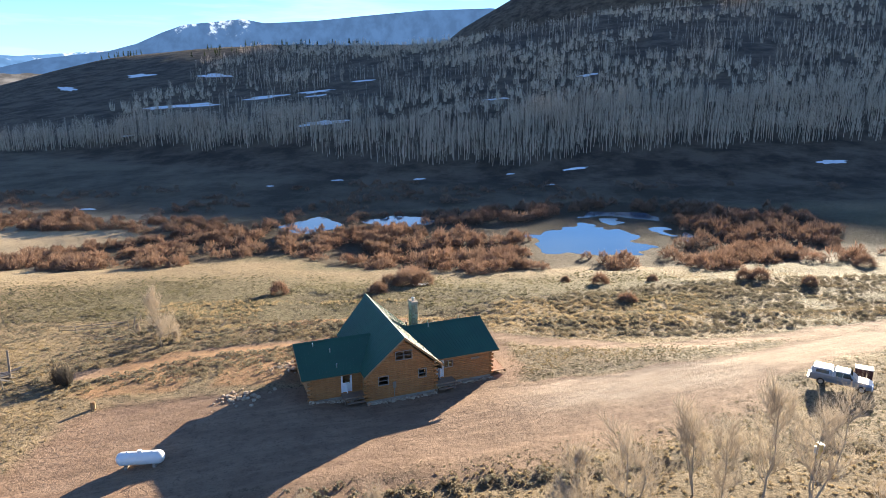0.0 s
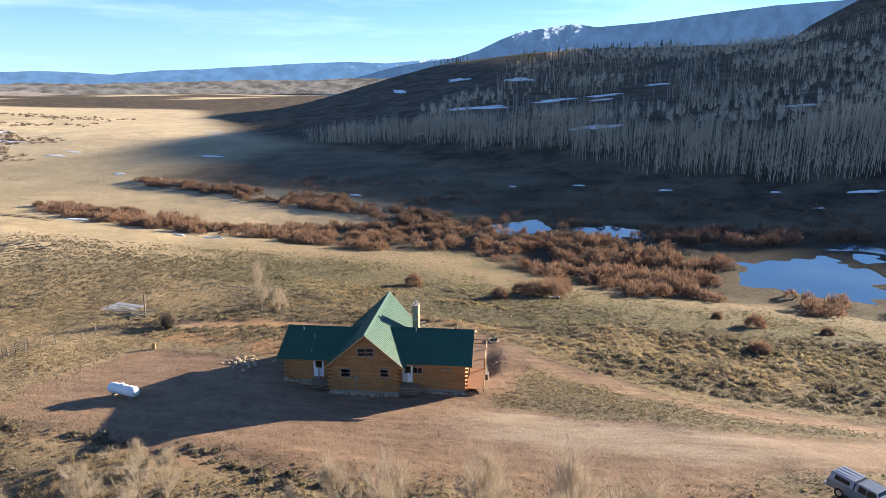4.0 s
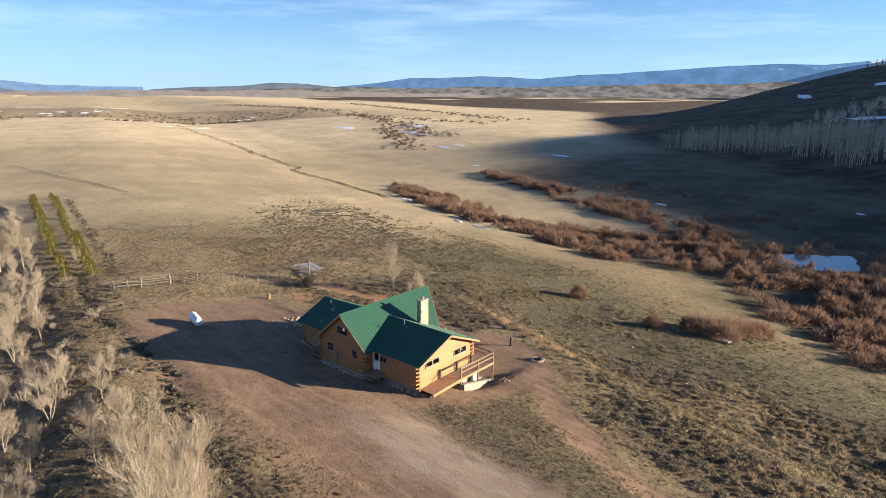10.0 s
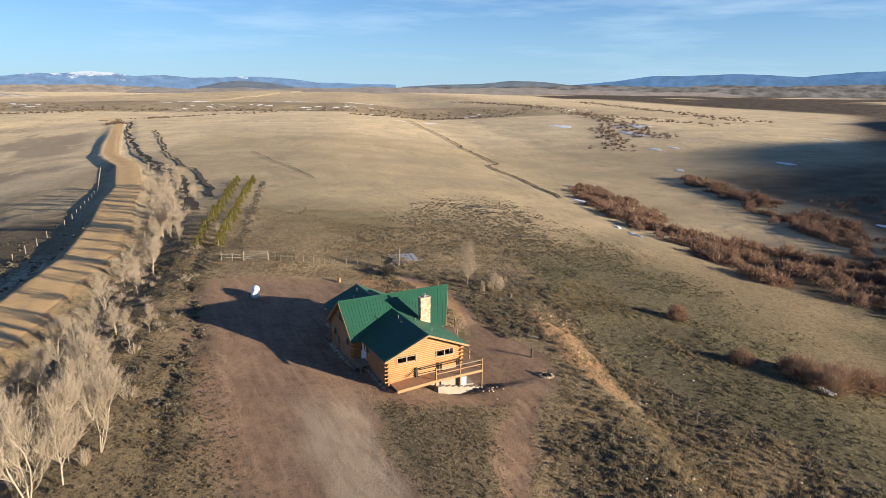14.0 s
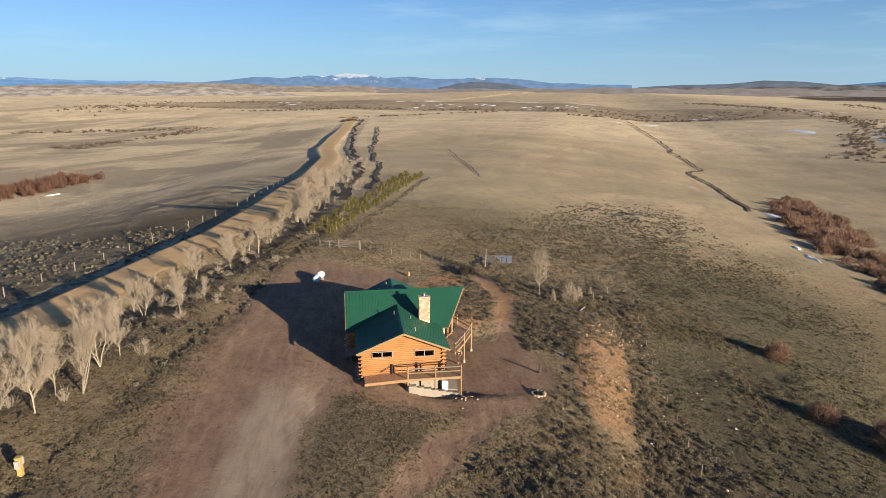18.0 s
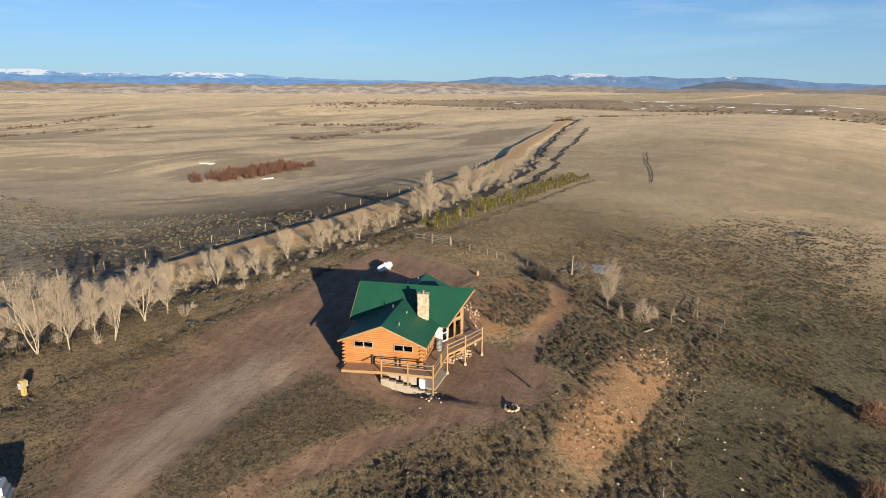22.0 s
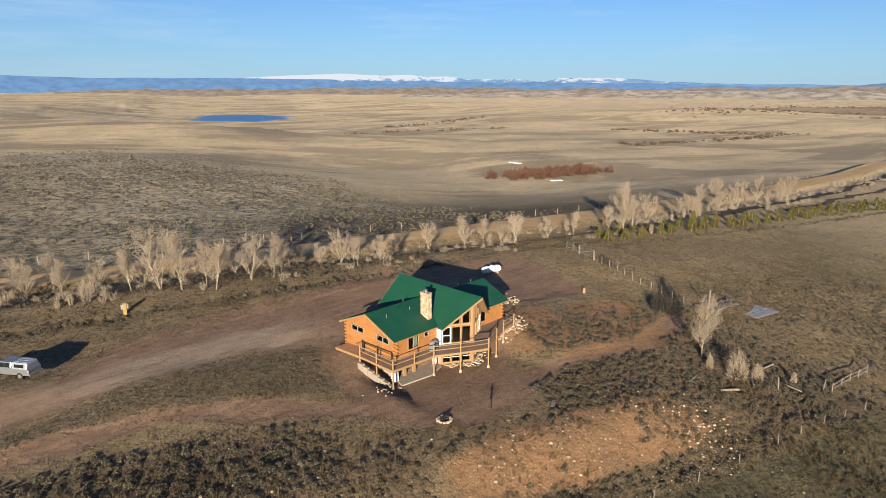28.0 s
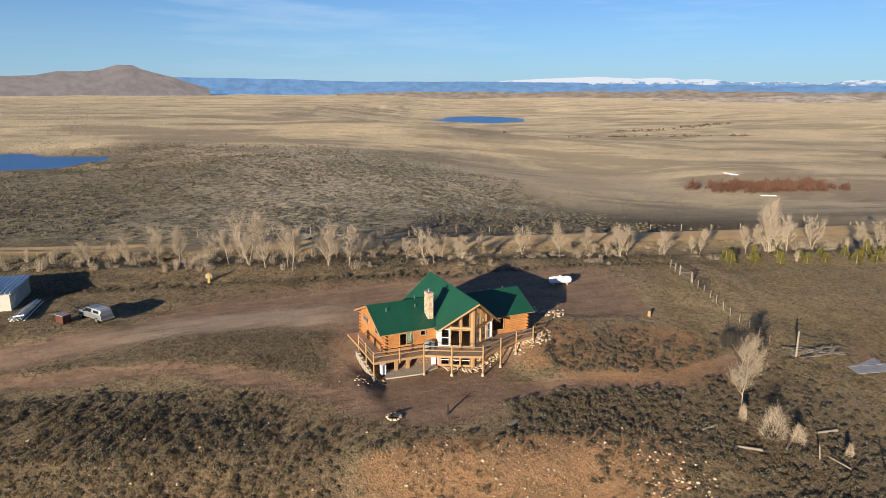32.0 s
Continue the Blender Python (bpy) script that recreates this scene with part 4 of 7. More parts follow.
# roofs: ribbed metal panels laid side by side
def roof_slope(label, e0, e1, r1, r0, width=0.9):
    """Eave from e0 to e1, ridge from r0 to r1 (each a point), as panels with standing ribs."""
    e0, e1, r0, r1 = Vector(e0), Vector(e1), Vector(r0), Vector(r1)
    n = (e1 - e0).cross(r0 - e0).normalized()
    if n.z < 0:
        n = -n
    under = Mesh()
    under.add([e0 - n * 0.14, e1 - n * 0.14, r1 - n * 0.14, r0 - n * 0.14, e0 - n * 0.02, e1 - n * 0.02, r1 - n * 0.02, r0 - n * 0.02],
              ((0, 3, 2, 1), (4, 5, 6, 7), (0, 1, 5, 4), (1, 2, 6, 5), (2, 3, 7, 6), (3, 0, 4, 7)))
    deck = part("roof", under, PINE, house, label)
    count = max(1, round((e1 - e0).length / width))
    for i in range(count):
        a, b = i / count, (i + 1) / count
        p = [e0.lerp(e1, a), e0.lerp(e1, b), r0.lerp(r1, b), r0.lerp(r1, a)]
        m = Mesh()
        top = [q + n * 0.012 for q in p]
        m.add([q - n * 0.02 for q in p] + top, ((0, 3, 2, 1), (4, 5, 6, 7), (0, 1, 5, 4), (1, 2, 6, 5), (2, 3, 7, 6), (3, 0, 4, 7)))
        for j in range(3):
            t = (j + 0.5) / 3
            m.beam(top[0].lerp(top[1], t) + n * 0.012, top[3].lerp(top[2], t) + n * 0.012, 0.04, 0.018, up=n)
        part("roof_panel", m, ROOF, deck)
    return n


def ridge_cap(a, b, s):
    m = Mesh()
    a, b = Vector(a), Vector(b)
    side = (b - a).cross(Vector((0, 0, 1))).normalized()
    for k in (1, -1):
        lo = side * 0.2 * k - Vector((0, 0, 0.2 * s - 0.05))
        up = Vector((0, 0, 0.05))
        m.add([a + lo, b + lo, b + up, a + up], [(0, 1, 2, 3)])
    part("ridge_cap", m, ROOF, house)


roof_slope("main roof slope", (3.85, 0.0, 2.45), (3.85, 10.95, 2.45), (0, 13.27, 5.74), (0, 0, 5.74))
roof_slope("main roof slope", (-3.85, 10.95, 2.45), (-3.85, 0.0, 2.45), (0, 0, 5.74), (0, 13.27, 5.74))
ridge_cap((0, -0.02, 5.74), (0, 13.28, 5.74), 0.856)
roof_slope("east wing roof slope", (2.6, 0.96, 2.6), (10.05, 0.96, 2.6), (10.05, 5.58, 4.5), (1.2, 5.58, 4.5))
roof_slope("east wing roof slope", (10.05, 10.19, 2.6), (2.6, 10.19, 2.6), (1.2, 5.58, 4.5), (10.05, 5.58, 4.5))
ridge_cap((1.3, 5.58, 4.5), (10.06, 5.58, 4.5), 0.41)
roof_slope("west wing roof slope", (-9.15, 1.4, 2.42), (-2.7, 1.4, 2.42), (-1.5, 5.6, 4.32), (-9.15, 5.6, 4.32))
roof_slope("west wing roof slope", (-2.7, 9.75, 2.42), (-9.15, 9.75, 2.42), (-9.15, 5.6, 4.32), (-1.5, 5.6, 4.32))
ridge_cap((-1.6, 5.6, 4.32), (-9.16, 5.6, 4.32), 0.45)
# barge boards along the gables
for p, q in [((10.06, 0.96, 2.5), (10.06, 5.58, 4.4)), ((10.06, 10.19, 2.5), (10.06, 5.58, 4.4)), ((3.85, -0.02, 2.35), (0, -0.02, 5.64)), ((-3.85, -0.02, 2.35), (0, -0.02, 5.64)),
             ((3.85, 10.98, 2.35), (0, 13.3, 5.64)), ((-3.85, 10.98, 2.35), (0, 13.3, 5.64)), ((-9.16, 1.4, 2.32), (-9.16, 5.6, 4.22)), ((-9.16, 9.75, 2.32), (-9.16, 5.6, 4.22))]:
    part("barge_board", Mesh().beam(p, q, 0.04, 0.18), PINE, house)

# chimney of field stone
rng = random.Random(5)
ch = part("chimney", Mesh().box((3.45, 7.8, 2.3), (4.0, 8.9, 6.0)), STONE, house, "tan field-stone chimney")
st = Mesh()
for z in np.arange(2.9, 5.95, 0.19):
    for f in range(4):
        s, side = 0.0, 0.55 if f < 2 else 1.1
        while s < side - 0.02:
            w = min(rng.uniform(0.16, 0.36), side - s)
            h, o = rng.uniform(0.15, 0.19), rng.uniform(0.02, 0.06)
            u0, u1, v0, v1 = 3.45, 4.0, 7.8, 8.9
            lo, hi = s + 0.01, s + w - 0.01
            if f == 0:
                st.box((u0 + lo, v0 - o, z), (u0 + hi, v0 + 0.02, z + h))
            elif f == 1:
                st.box((u0 + lo, v1 - 0.02, z), (u0 + hi, v1 + o, z + h))
            elif f == 2:
                st.box((u0 - o, v0 + lo, z), (u0 + 0.02, v0 + hi, z + h))
            else:
                st.box((u1 - 0.02, v0 + lo, z), (u1 + o, v0 + hi, z + h))
            s += w
tagged(part("stones", st, STONE, ch), kind="stuff")
part("chimney_crown", Mesh().box((3.38, 7.72, 6.0), (4.07, 8.98, 6.1)), CONCRETE, ch)
part("flue", Mesh().tube((3.72, 8.35, 6.1), (3.72, 8.35, 6.4), 0.13, n=12).tube((3.72, 8.35, 6.4), (3.72, 8.35, 6.48), 0.2, 0.06, n=12), STEEL, ch, "steel flue with a cap")
for u, v_, z in ((4.16, 5.1, 4.3), (4.75, 6.8, 3.9), (8.2, 6.9, 3.95)):
    part("vent_pipe", Mesh().tube((u, v_, z), (u, v_, z + 0.42), 0.05, n=8), STEEL, house, "steel vent pipe through the roof")
for u, v_, z in ((-6.0, 4.1, 3.5), (-5.8, 2.3, 2.75), (-7.4, 5.0, 3.9)):
    part("vent_pipe", Mesh().tube((u, v_, z), (u, v_, z + 0.5), 0.06, n=8), STEEL, house, "steel vent pipe through the roof")
part("meter_box", Mesh().box((-1.1, 0.2, 0.9), (-0.8, 0.36, 1.45)).tube((-0.95, 0.3, -0.1), (-0.95, 0.3, 0.95), 0.05), GREYWOOD, house, "grey electric meter box on a pipe")
# steps at the two doors
for u, v_, z in ((3.1, 1.4, 0.42), (-5.6, 1.85, 0.4)):
    m = Mesh()
    m.box((u, v_ - 1.1, z - 0.12), (u + 2.1, v_, z))
    for i in range(2):
        m.box((u + 0.2, v_ - 1.1 - 0.28 * (i + 1), z - 0.2 - 0.17 * i), (u + 1.9, v_ - 1.1 - 0.28 * i, z - 0.15 - 0.17 * i))
    for x in (u + 0.1, u + 1.9):
        m.box((x, v_ - 1.05, z - 0.8), (x + 0.12, v_ - 0.9, z - 0.1))
    part("steps", m, DECKING, house, "dark wooden porch steps")

# deck
DECK_Z = 0.2
deck_line = [(11.15, 5.9), (11.15, 11.15), (5.6, 11.4), (3.0, 12.85), (0, 14.25), (-2.8, 13.05), (-5.4, 11.95), (-7.9, 11.5), (-9.1, 9.1), (-3.3, 9.1), (-3.3, 10.05), (0, 11.95), (3.3, 10.05), (3.3, 9.45), (9.25, 9.45), (9.25, 5.9)]
deck = thing("deck", HOUSE, "raised wrap-around timber deck on tall posts", "deck")
slab = Mesh()
for poly in ([(9.4, 5.9), (11.15, 5.9), (11.15, 11.15), (9.4, 11.23)], [(3.3, 9.65), (9.4, 9.65), (9.4, 11.23), (5.6, 11.4), (3.3, 12.7)], [(3.3, 10.2), (3.3, 12.7), (3.0, 12.85), (0, 14.25), (0, 12.15)],
             [(-3.3, 10.2), (0, 12.15), (0, 14.25), (-2.8, 13.05), (-3.3, 12.84)], [(-3.3, 9.35), (-3.3, 12.84), (-5.4, 11.95), (-7.9, 11.5), (-9.1, 9.35)]):
    slab.prism(poly, DECK_Z - 0.1, DECK_Z - 0.03)
part("joists", slab, DECKING, deck)
# boards run along the house
inside = lambda x, y: sum(((a[1] > y) != (b[1] > y)) and (x < (b[0] - a[0]) * (y - a[1]) / (b[1] - a[1]) + a[0]) for a, b in zip(deck_line, deck_line[1:] + deck_line[:1])) % 2 == 1
y = 6.0
while y < 14.2:
    xs, run = np.arange(-9.2, 11.3, 0.1), None
    for x in list(xs) + [99]:
        ok = x < 90 and inside(x, y)
        if ok and run is None:
            run = x
        if not ok and run is not None:
            if x > 90:
                x = 11.15
            if x - run > 0.25:
                part("deck_board", Mesh().box((run, y - 0.07, DECK_Z - 0.03), (x, y + 0.07, DECK_Z)), DECKING, deck)
            run = None
    y += 0.15
rim = deck_line[:9]
for p, q in zip(rim, rim[1:]):
    part("fascia", Mesh().beam((*p, DECK_Z - 0.14), (*q, DECK_Z - 0.14), 0.06, 0.26), PINE, deck, "pale pine fascia")
posts = [(11.1, 5.85), (11.1, 8.55), (11.1, 11.1), (8.3, 11.28), (5.6, 11.42), (3.0, 12.88), (0, 14.27), (-2.8, 13.07), (-5.4, 11.97), (-7.9, 11.52)]
for i, (x, y) in enumerate(posts):
    w = HOUSE @ Vector((x, y, 0))
    g = on_ground(w.x, w.y)
    low = DECK_Z - 0.35 if i == 3 else g + 0.25
    part("post", Mesh().tube((x, y, low), (x, y, DECK_Z + 1.2), 0.085, n=10), PINE, deck, "round peeled-pine post")
    if i != 3:
        part("footing", Mesh().tube((x, y, g - 0.3), (x, y, g + 0.3), 0.2, 0.15, n=10), CONCRETE, deck, "white concrete footing")
rail_pts = posts
for p, q in zip(rail_pts, rail_pts[1:]):
    for z in (0.55, 1.0):
        part("rail", Mesh().tube((*p, DECK_Z + z), (*q, DECK_Z + z), 0.055, n=8), PINE if z < 0.9 else GREYWOOD, deck, "peeled-pine rail" if z < 0.9 else "weathered top rail")
# ramp beside the gable, with an inner hand rail
ramp = thing("access_ramp", HOUSE, "sloping reddish timber ramp beside the gable wall", "ramp")
n_b = 28
for i in range(n_b):
    y0, y1 = 1.7 + 4.2 * i / n_b, 1.7 + 4.2 * (i + 1) / n_b - 0.015
    z0, z1 = 0.0 + 0.2 * i / n_b, 0.0 + 0.2 * (i + 1) / n_b
    part("ramp_board", Mesh().add([(9.5, y0, z0 - 0.05), (11.15, y0, z0 - 0.05), (11.15, y1, z1 - 0.05), (9.5, y1, z1 - 0.05), (9.5, y0, z0), (11.15, y0, z0), (11.15, y1, z1), (9.5, y1, z1)],
         ((3, 2, 1, 0), (4, 5, 6, 7), (0, 1, 5, 4), (1, 2, 6, 5), (2, 3, 7, 6), (3, 0, 4, 7))), RAMP, ramp)
part("stringer", Mesh().beam((11.18, 1.7, -0.14), (11.18, 5.9, 0.06), 0.06, 0.3), PINE, ramp)
part("stringer", Mesh().beam((9.5, 1.7, -0.14), (9.5, 5.9, 0.06), 0.06, 0.3), PINE, ramp)
for y in (4.4, 6.9, 9.2):
    part("rail_post", Mesh().box((9.55, y, 0.1), (9.68, y + 0.13, 1.15)), DARK, ramp, "dark square rail post")
part("hand_rail", Mesh().beam((9.62, 4.4, 1.0), (9.62, 9.3, 1.1), 0.06, 0.06), DARK, ramp)
part("hand_rail", Mesh().beam((9.62, 3.3, 0.35), (9.62, 4.45, 1.0), 0.05, 0.05), DARK, ramp)
# covered grill on the deck
g = Mesh()
for z, k in ((0.2, 1.0), (0.9, 1.0), (1.12, 0.86), (1.25, 0.45)):
    for i in range(12):
        a = 2 * math.pi * i / 12
        g.v.append((0.62 * k * math.copysign(abs(math.cos(a)) ** 0.6, math.cos(a)), 0.32 * k * math.copysign(abs(math.sin(a)) ** 0.6, math.sin(a)), z))
g.f += [(j * 12 + i, j * 12 + (i + 1) % 12, j * 12 + 12 + (i + 1) % 12, j * 12 + 12 + i) for j in range(3) for i in range(12)] + [tuple(range(36, 48))]
lone("covered_grill", g, simple("grey_tarpaulin", (0.16, 0.17, 0.17), (0.24, 0.25, 0.25), 4, 0.7), HOUSE @ pose(4.5, 10.3, 0.0, 0, 0, 4), "barbecue grill under a grey cover on the deck", "grill", soft=True)
# concrete patio under the deck, stepped retaining wall, rubble
lone("patio", Mesh().prism([(3.6, 8.5), (9.0, 8.5), (9.8, 11.0), (6.0, 11.4), (3.6, 10.6)], -2.05, -1.9), CONCRETE, HOUSE, "pale concrete patio slab below the deck", "patio", kind="structure")
rw = Mesh()
for i in range(7):
    rw.box((11.15 - 0.06 * i, 5.9 + 0.72 * i, -2.6), (11.5 - 0.06 * i, 6.66 + 0.72 * i, -0.45 - 0.2 * i))
lone("retaining_wall", rw, CONCRETE, HOUSE, "stepped pale concrete retaining wall under the deck", "wall")
lone("white_chest", Mesh().box((9.4, 9.4, -1.95), (9.9, 10.0, -0.9)), WHITE, HOUSE, "white chest standing under the deck", "chest")


# ---- water, far ranges ----
k = Nodes("still_water", 0.06, 0, 0.5)
v = k.coord()
k.bump(k.noise(v, 1.5, 3), 0.02, 0.05)
k.bsdf.inputs["IOR"].default_value = 1.6
WATER = k.colour(rgb(0.05, 0.09, 0.14))
# the deep blue sky these ponds would mirror is painted into the base colour
k = Nodes("rippled_blue_water", 0.3, 0, 0.5)
k.bump(k.noise(k.coord(), 0.8, 4), 0.25, 0.3)
SKYWATER = k.colour(rgb(0.015, 0.09, 0.28))
for group in ([0], [1], [2], [3, 4], [5], [6]):
    ps = [PONDS[i] for i in group]
    p = ps[0]
    n = 64
    m = Mesh()
    xs = np.linspace(min(q[0] - q[2] * 1.9 for q in ps), max(q[0] + q[2] * 1.9 for q in ps), n)
    ys = np.linspace(min(q[1] - q[3] * 1.9 for q in ps), max(q[1] + q[3] * 1.9 for q in ps), n)
    XX, YY = np.meshgrid(xs, ys)
    e = np.minimum.reduce([pond_depth(XX, YY, q) for q in ps])
    used = {}
    for r in range(n - 1):
        for q in range(n - 1):
            if min(e[r, q], e[r + 1, q], e[r, q + 1], e[r + 1, q + 1]) < 1.02:
                ids = []
                for a, b in ((r, q), (r, q + 1), (r + 1, q + 1), (r + 1, q)):
                    if (a, b) not in used:
                        used[(a, b)] = len(m.v)
                        m.v.append((XX[a, b], YY[a, b], p[4]))
                    ids.append(used[(a, b)])
                m.f.append(tuple(ids))
    lone("pond", m, WATER if group[0] < 5 else SKYWATER, Matrix(), "still pond reflecting the pale sky among the flats" if group[0] < 5 else "deep blue rippled pond on the plain", "pond", "ponds", kind="structure")


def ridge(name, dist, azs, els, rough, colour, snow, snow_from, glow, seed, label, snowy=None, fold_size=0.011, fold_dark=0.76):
    """A far range: a tall self-lit sheet with folds, snow near its crest."""
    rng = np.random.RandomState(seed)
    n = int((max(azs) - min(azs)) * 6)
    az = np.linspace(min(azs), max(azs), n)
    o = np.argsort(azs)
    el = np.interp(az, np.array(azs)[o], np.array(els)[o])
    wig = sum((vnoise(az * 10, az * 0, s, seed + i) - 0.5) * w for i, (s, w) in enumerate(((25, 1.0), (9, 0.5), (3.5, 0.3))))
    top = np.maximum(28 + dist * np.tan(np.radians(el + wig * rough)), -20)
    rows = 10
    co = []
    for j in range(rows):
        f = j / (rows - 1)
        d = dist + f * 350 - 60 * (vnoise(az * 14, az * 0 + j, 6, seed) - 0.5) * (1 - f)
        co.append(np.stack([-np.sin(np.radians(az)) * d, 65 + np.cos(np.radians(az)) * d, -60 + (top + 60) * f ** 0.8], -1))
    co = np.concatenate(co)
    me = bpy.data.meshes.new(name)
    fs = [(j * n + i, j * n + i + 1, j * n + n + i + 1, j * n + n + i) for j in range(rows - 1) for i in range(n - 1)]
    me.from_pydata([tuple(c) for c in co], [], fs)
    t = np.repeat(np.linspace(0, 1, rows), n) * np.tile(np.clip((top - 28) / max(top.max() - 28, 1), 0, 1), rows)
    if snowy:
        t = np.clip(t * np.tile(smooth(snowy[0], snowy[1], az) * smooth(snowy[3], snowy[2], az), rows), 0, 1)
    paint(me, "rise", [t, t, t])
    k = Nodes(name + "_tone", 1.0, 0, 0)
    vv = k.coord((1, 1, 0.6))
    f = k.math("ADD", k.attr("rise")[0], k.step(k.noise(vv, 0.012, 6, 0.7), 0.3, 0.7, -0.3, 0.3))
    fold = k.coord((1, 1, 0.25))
    # distance haze and the shade of the folds are painted into this colour
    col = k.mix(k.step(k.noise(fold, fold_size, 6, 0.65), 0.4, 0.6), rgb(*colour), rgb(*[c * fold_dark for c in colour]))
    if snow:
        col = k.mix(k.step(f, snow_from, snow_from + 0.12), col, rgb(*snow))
    # emission stands in for daylight on the slopes
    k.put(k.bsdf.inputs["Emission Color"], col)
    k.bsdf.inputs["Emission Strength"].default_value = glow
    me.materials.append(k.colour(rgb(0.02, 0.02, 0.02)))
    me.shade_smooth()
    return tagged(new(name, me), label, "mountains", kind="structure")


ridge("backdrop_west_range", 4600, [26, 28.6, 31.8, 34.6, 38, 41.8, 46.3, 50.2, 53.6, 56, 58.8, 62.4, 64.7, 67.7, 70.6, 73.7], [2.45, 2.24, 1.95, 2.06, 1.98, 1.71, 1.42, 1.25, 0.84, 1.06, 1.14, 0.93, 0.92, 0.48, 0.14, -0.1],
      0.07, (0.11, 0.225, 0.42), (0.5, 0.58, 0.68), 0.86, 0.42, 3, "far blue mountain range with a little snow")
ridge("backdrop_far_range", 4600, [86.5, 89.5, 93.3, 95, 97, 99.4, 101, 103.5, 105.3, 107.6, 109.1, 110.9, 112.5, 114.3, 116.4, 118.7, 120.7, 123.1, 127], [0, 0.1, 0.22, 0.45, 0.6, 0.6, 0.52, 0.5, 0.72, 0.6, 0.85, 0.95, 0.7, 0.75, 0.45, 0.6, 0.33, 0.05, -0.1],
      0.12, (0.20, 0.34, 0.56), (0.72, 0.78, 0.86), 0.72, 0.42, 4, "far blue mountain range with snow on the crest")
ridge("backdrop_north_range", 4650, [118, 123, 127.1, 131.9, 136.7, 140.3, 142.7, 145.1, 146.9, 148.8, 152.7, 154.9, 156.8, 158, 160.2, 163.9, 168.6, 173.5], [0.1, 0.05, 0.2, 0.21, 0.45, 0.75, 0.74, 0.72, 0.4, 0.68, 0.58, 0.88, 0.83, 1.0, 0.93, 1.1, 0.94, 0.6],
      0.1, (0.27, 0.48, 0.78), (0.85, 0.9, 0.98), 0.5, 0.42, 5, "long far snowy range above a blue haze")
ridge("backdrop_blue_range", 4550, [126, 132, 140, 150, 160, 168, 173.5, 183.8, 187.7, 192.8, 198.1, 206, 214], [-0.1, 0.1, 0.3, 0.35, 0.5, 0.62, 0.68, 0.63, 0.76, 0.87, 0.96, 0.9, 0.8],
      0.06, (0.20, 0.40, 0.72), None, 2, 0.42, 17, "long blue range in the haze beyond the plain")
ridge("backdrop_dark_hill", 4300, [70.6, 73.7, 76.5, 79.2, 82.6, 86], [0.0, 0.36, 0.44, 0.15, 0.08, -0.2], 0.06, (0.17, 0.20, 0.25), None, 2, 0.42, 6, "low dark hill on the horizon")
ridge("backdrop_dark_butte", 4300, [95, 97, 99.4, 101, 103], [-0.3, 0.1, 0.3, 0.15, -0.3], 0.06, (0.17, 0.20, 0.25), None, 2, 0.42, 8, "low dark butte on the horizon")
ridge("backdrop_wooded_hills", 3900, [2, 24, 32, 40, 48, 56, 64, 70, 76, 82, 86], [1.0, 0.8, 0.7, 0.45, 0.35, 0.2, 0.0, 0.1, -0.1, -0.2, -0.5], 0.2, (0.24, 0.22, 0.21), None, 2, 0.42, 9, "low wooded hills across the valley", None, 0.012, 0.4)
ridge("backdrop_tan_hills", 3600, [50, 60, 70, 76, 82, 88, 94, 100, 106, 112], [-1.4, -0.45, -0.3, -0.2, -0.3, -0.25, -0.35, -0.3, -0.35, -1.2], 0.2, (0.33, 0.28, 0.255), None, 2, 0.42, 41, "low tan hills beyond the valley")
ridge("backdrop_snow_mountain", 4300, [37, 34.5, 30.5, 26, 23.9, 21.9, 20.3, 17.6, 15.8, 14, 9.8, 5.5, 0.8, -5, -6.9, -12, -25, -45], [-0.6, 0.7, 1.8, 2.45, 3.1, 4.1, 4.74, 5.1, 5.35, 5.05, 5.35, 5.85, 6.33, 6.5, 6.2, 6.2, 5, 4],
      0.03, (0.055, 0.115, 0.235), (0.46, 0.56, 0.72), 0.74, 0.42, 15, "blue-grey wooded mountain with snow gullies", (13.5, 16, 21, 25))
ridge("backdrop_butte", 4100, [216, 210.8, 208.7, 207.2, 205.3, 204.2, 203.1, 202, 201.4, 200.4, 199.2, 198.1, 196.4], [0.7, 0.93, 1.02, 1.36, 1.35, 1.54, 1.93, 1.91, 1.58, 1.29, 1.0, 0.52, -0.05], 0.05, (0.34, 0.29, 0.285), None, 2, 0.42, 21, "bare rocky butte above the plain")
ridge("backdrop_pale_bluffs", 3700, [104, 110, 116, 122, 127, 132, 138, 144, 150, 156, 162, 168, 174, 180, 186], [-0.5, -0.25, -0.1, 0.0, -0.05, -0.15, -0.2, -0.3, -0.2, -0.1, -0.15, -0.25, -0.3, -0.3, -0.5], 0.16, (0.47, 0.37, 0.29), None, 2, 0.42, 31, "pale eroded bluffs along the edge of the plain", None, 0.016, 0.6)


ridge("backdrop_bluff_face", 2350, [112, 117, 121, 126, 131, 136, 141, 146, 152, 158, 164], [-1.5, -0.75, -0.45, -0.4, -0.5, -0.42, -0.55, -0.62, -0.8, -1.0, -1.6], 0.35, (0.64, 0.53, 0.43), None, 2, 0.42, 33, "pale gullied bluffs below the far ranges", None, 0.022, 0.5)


# ---- things about the yard ----
def grounded(x, y, rz=0, dz=0.0):
    return pose(x, y, on_ground(x, y) + dz, 0, 0, rz)


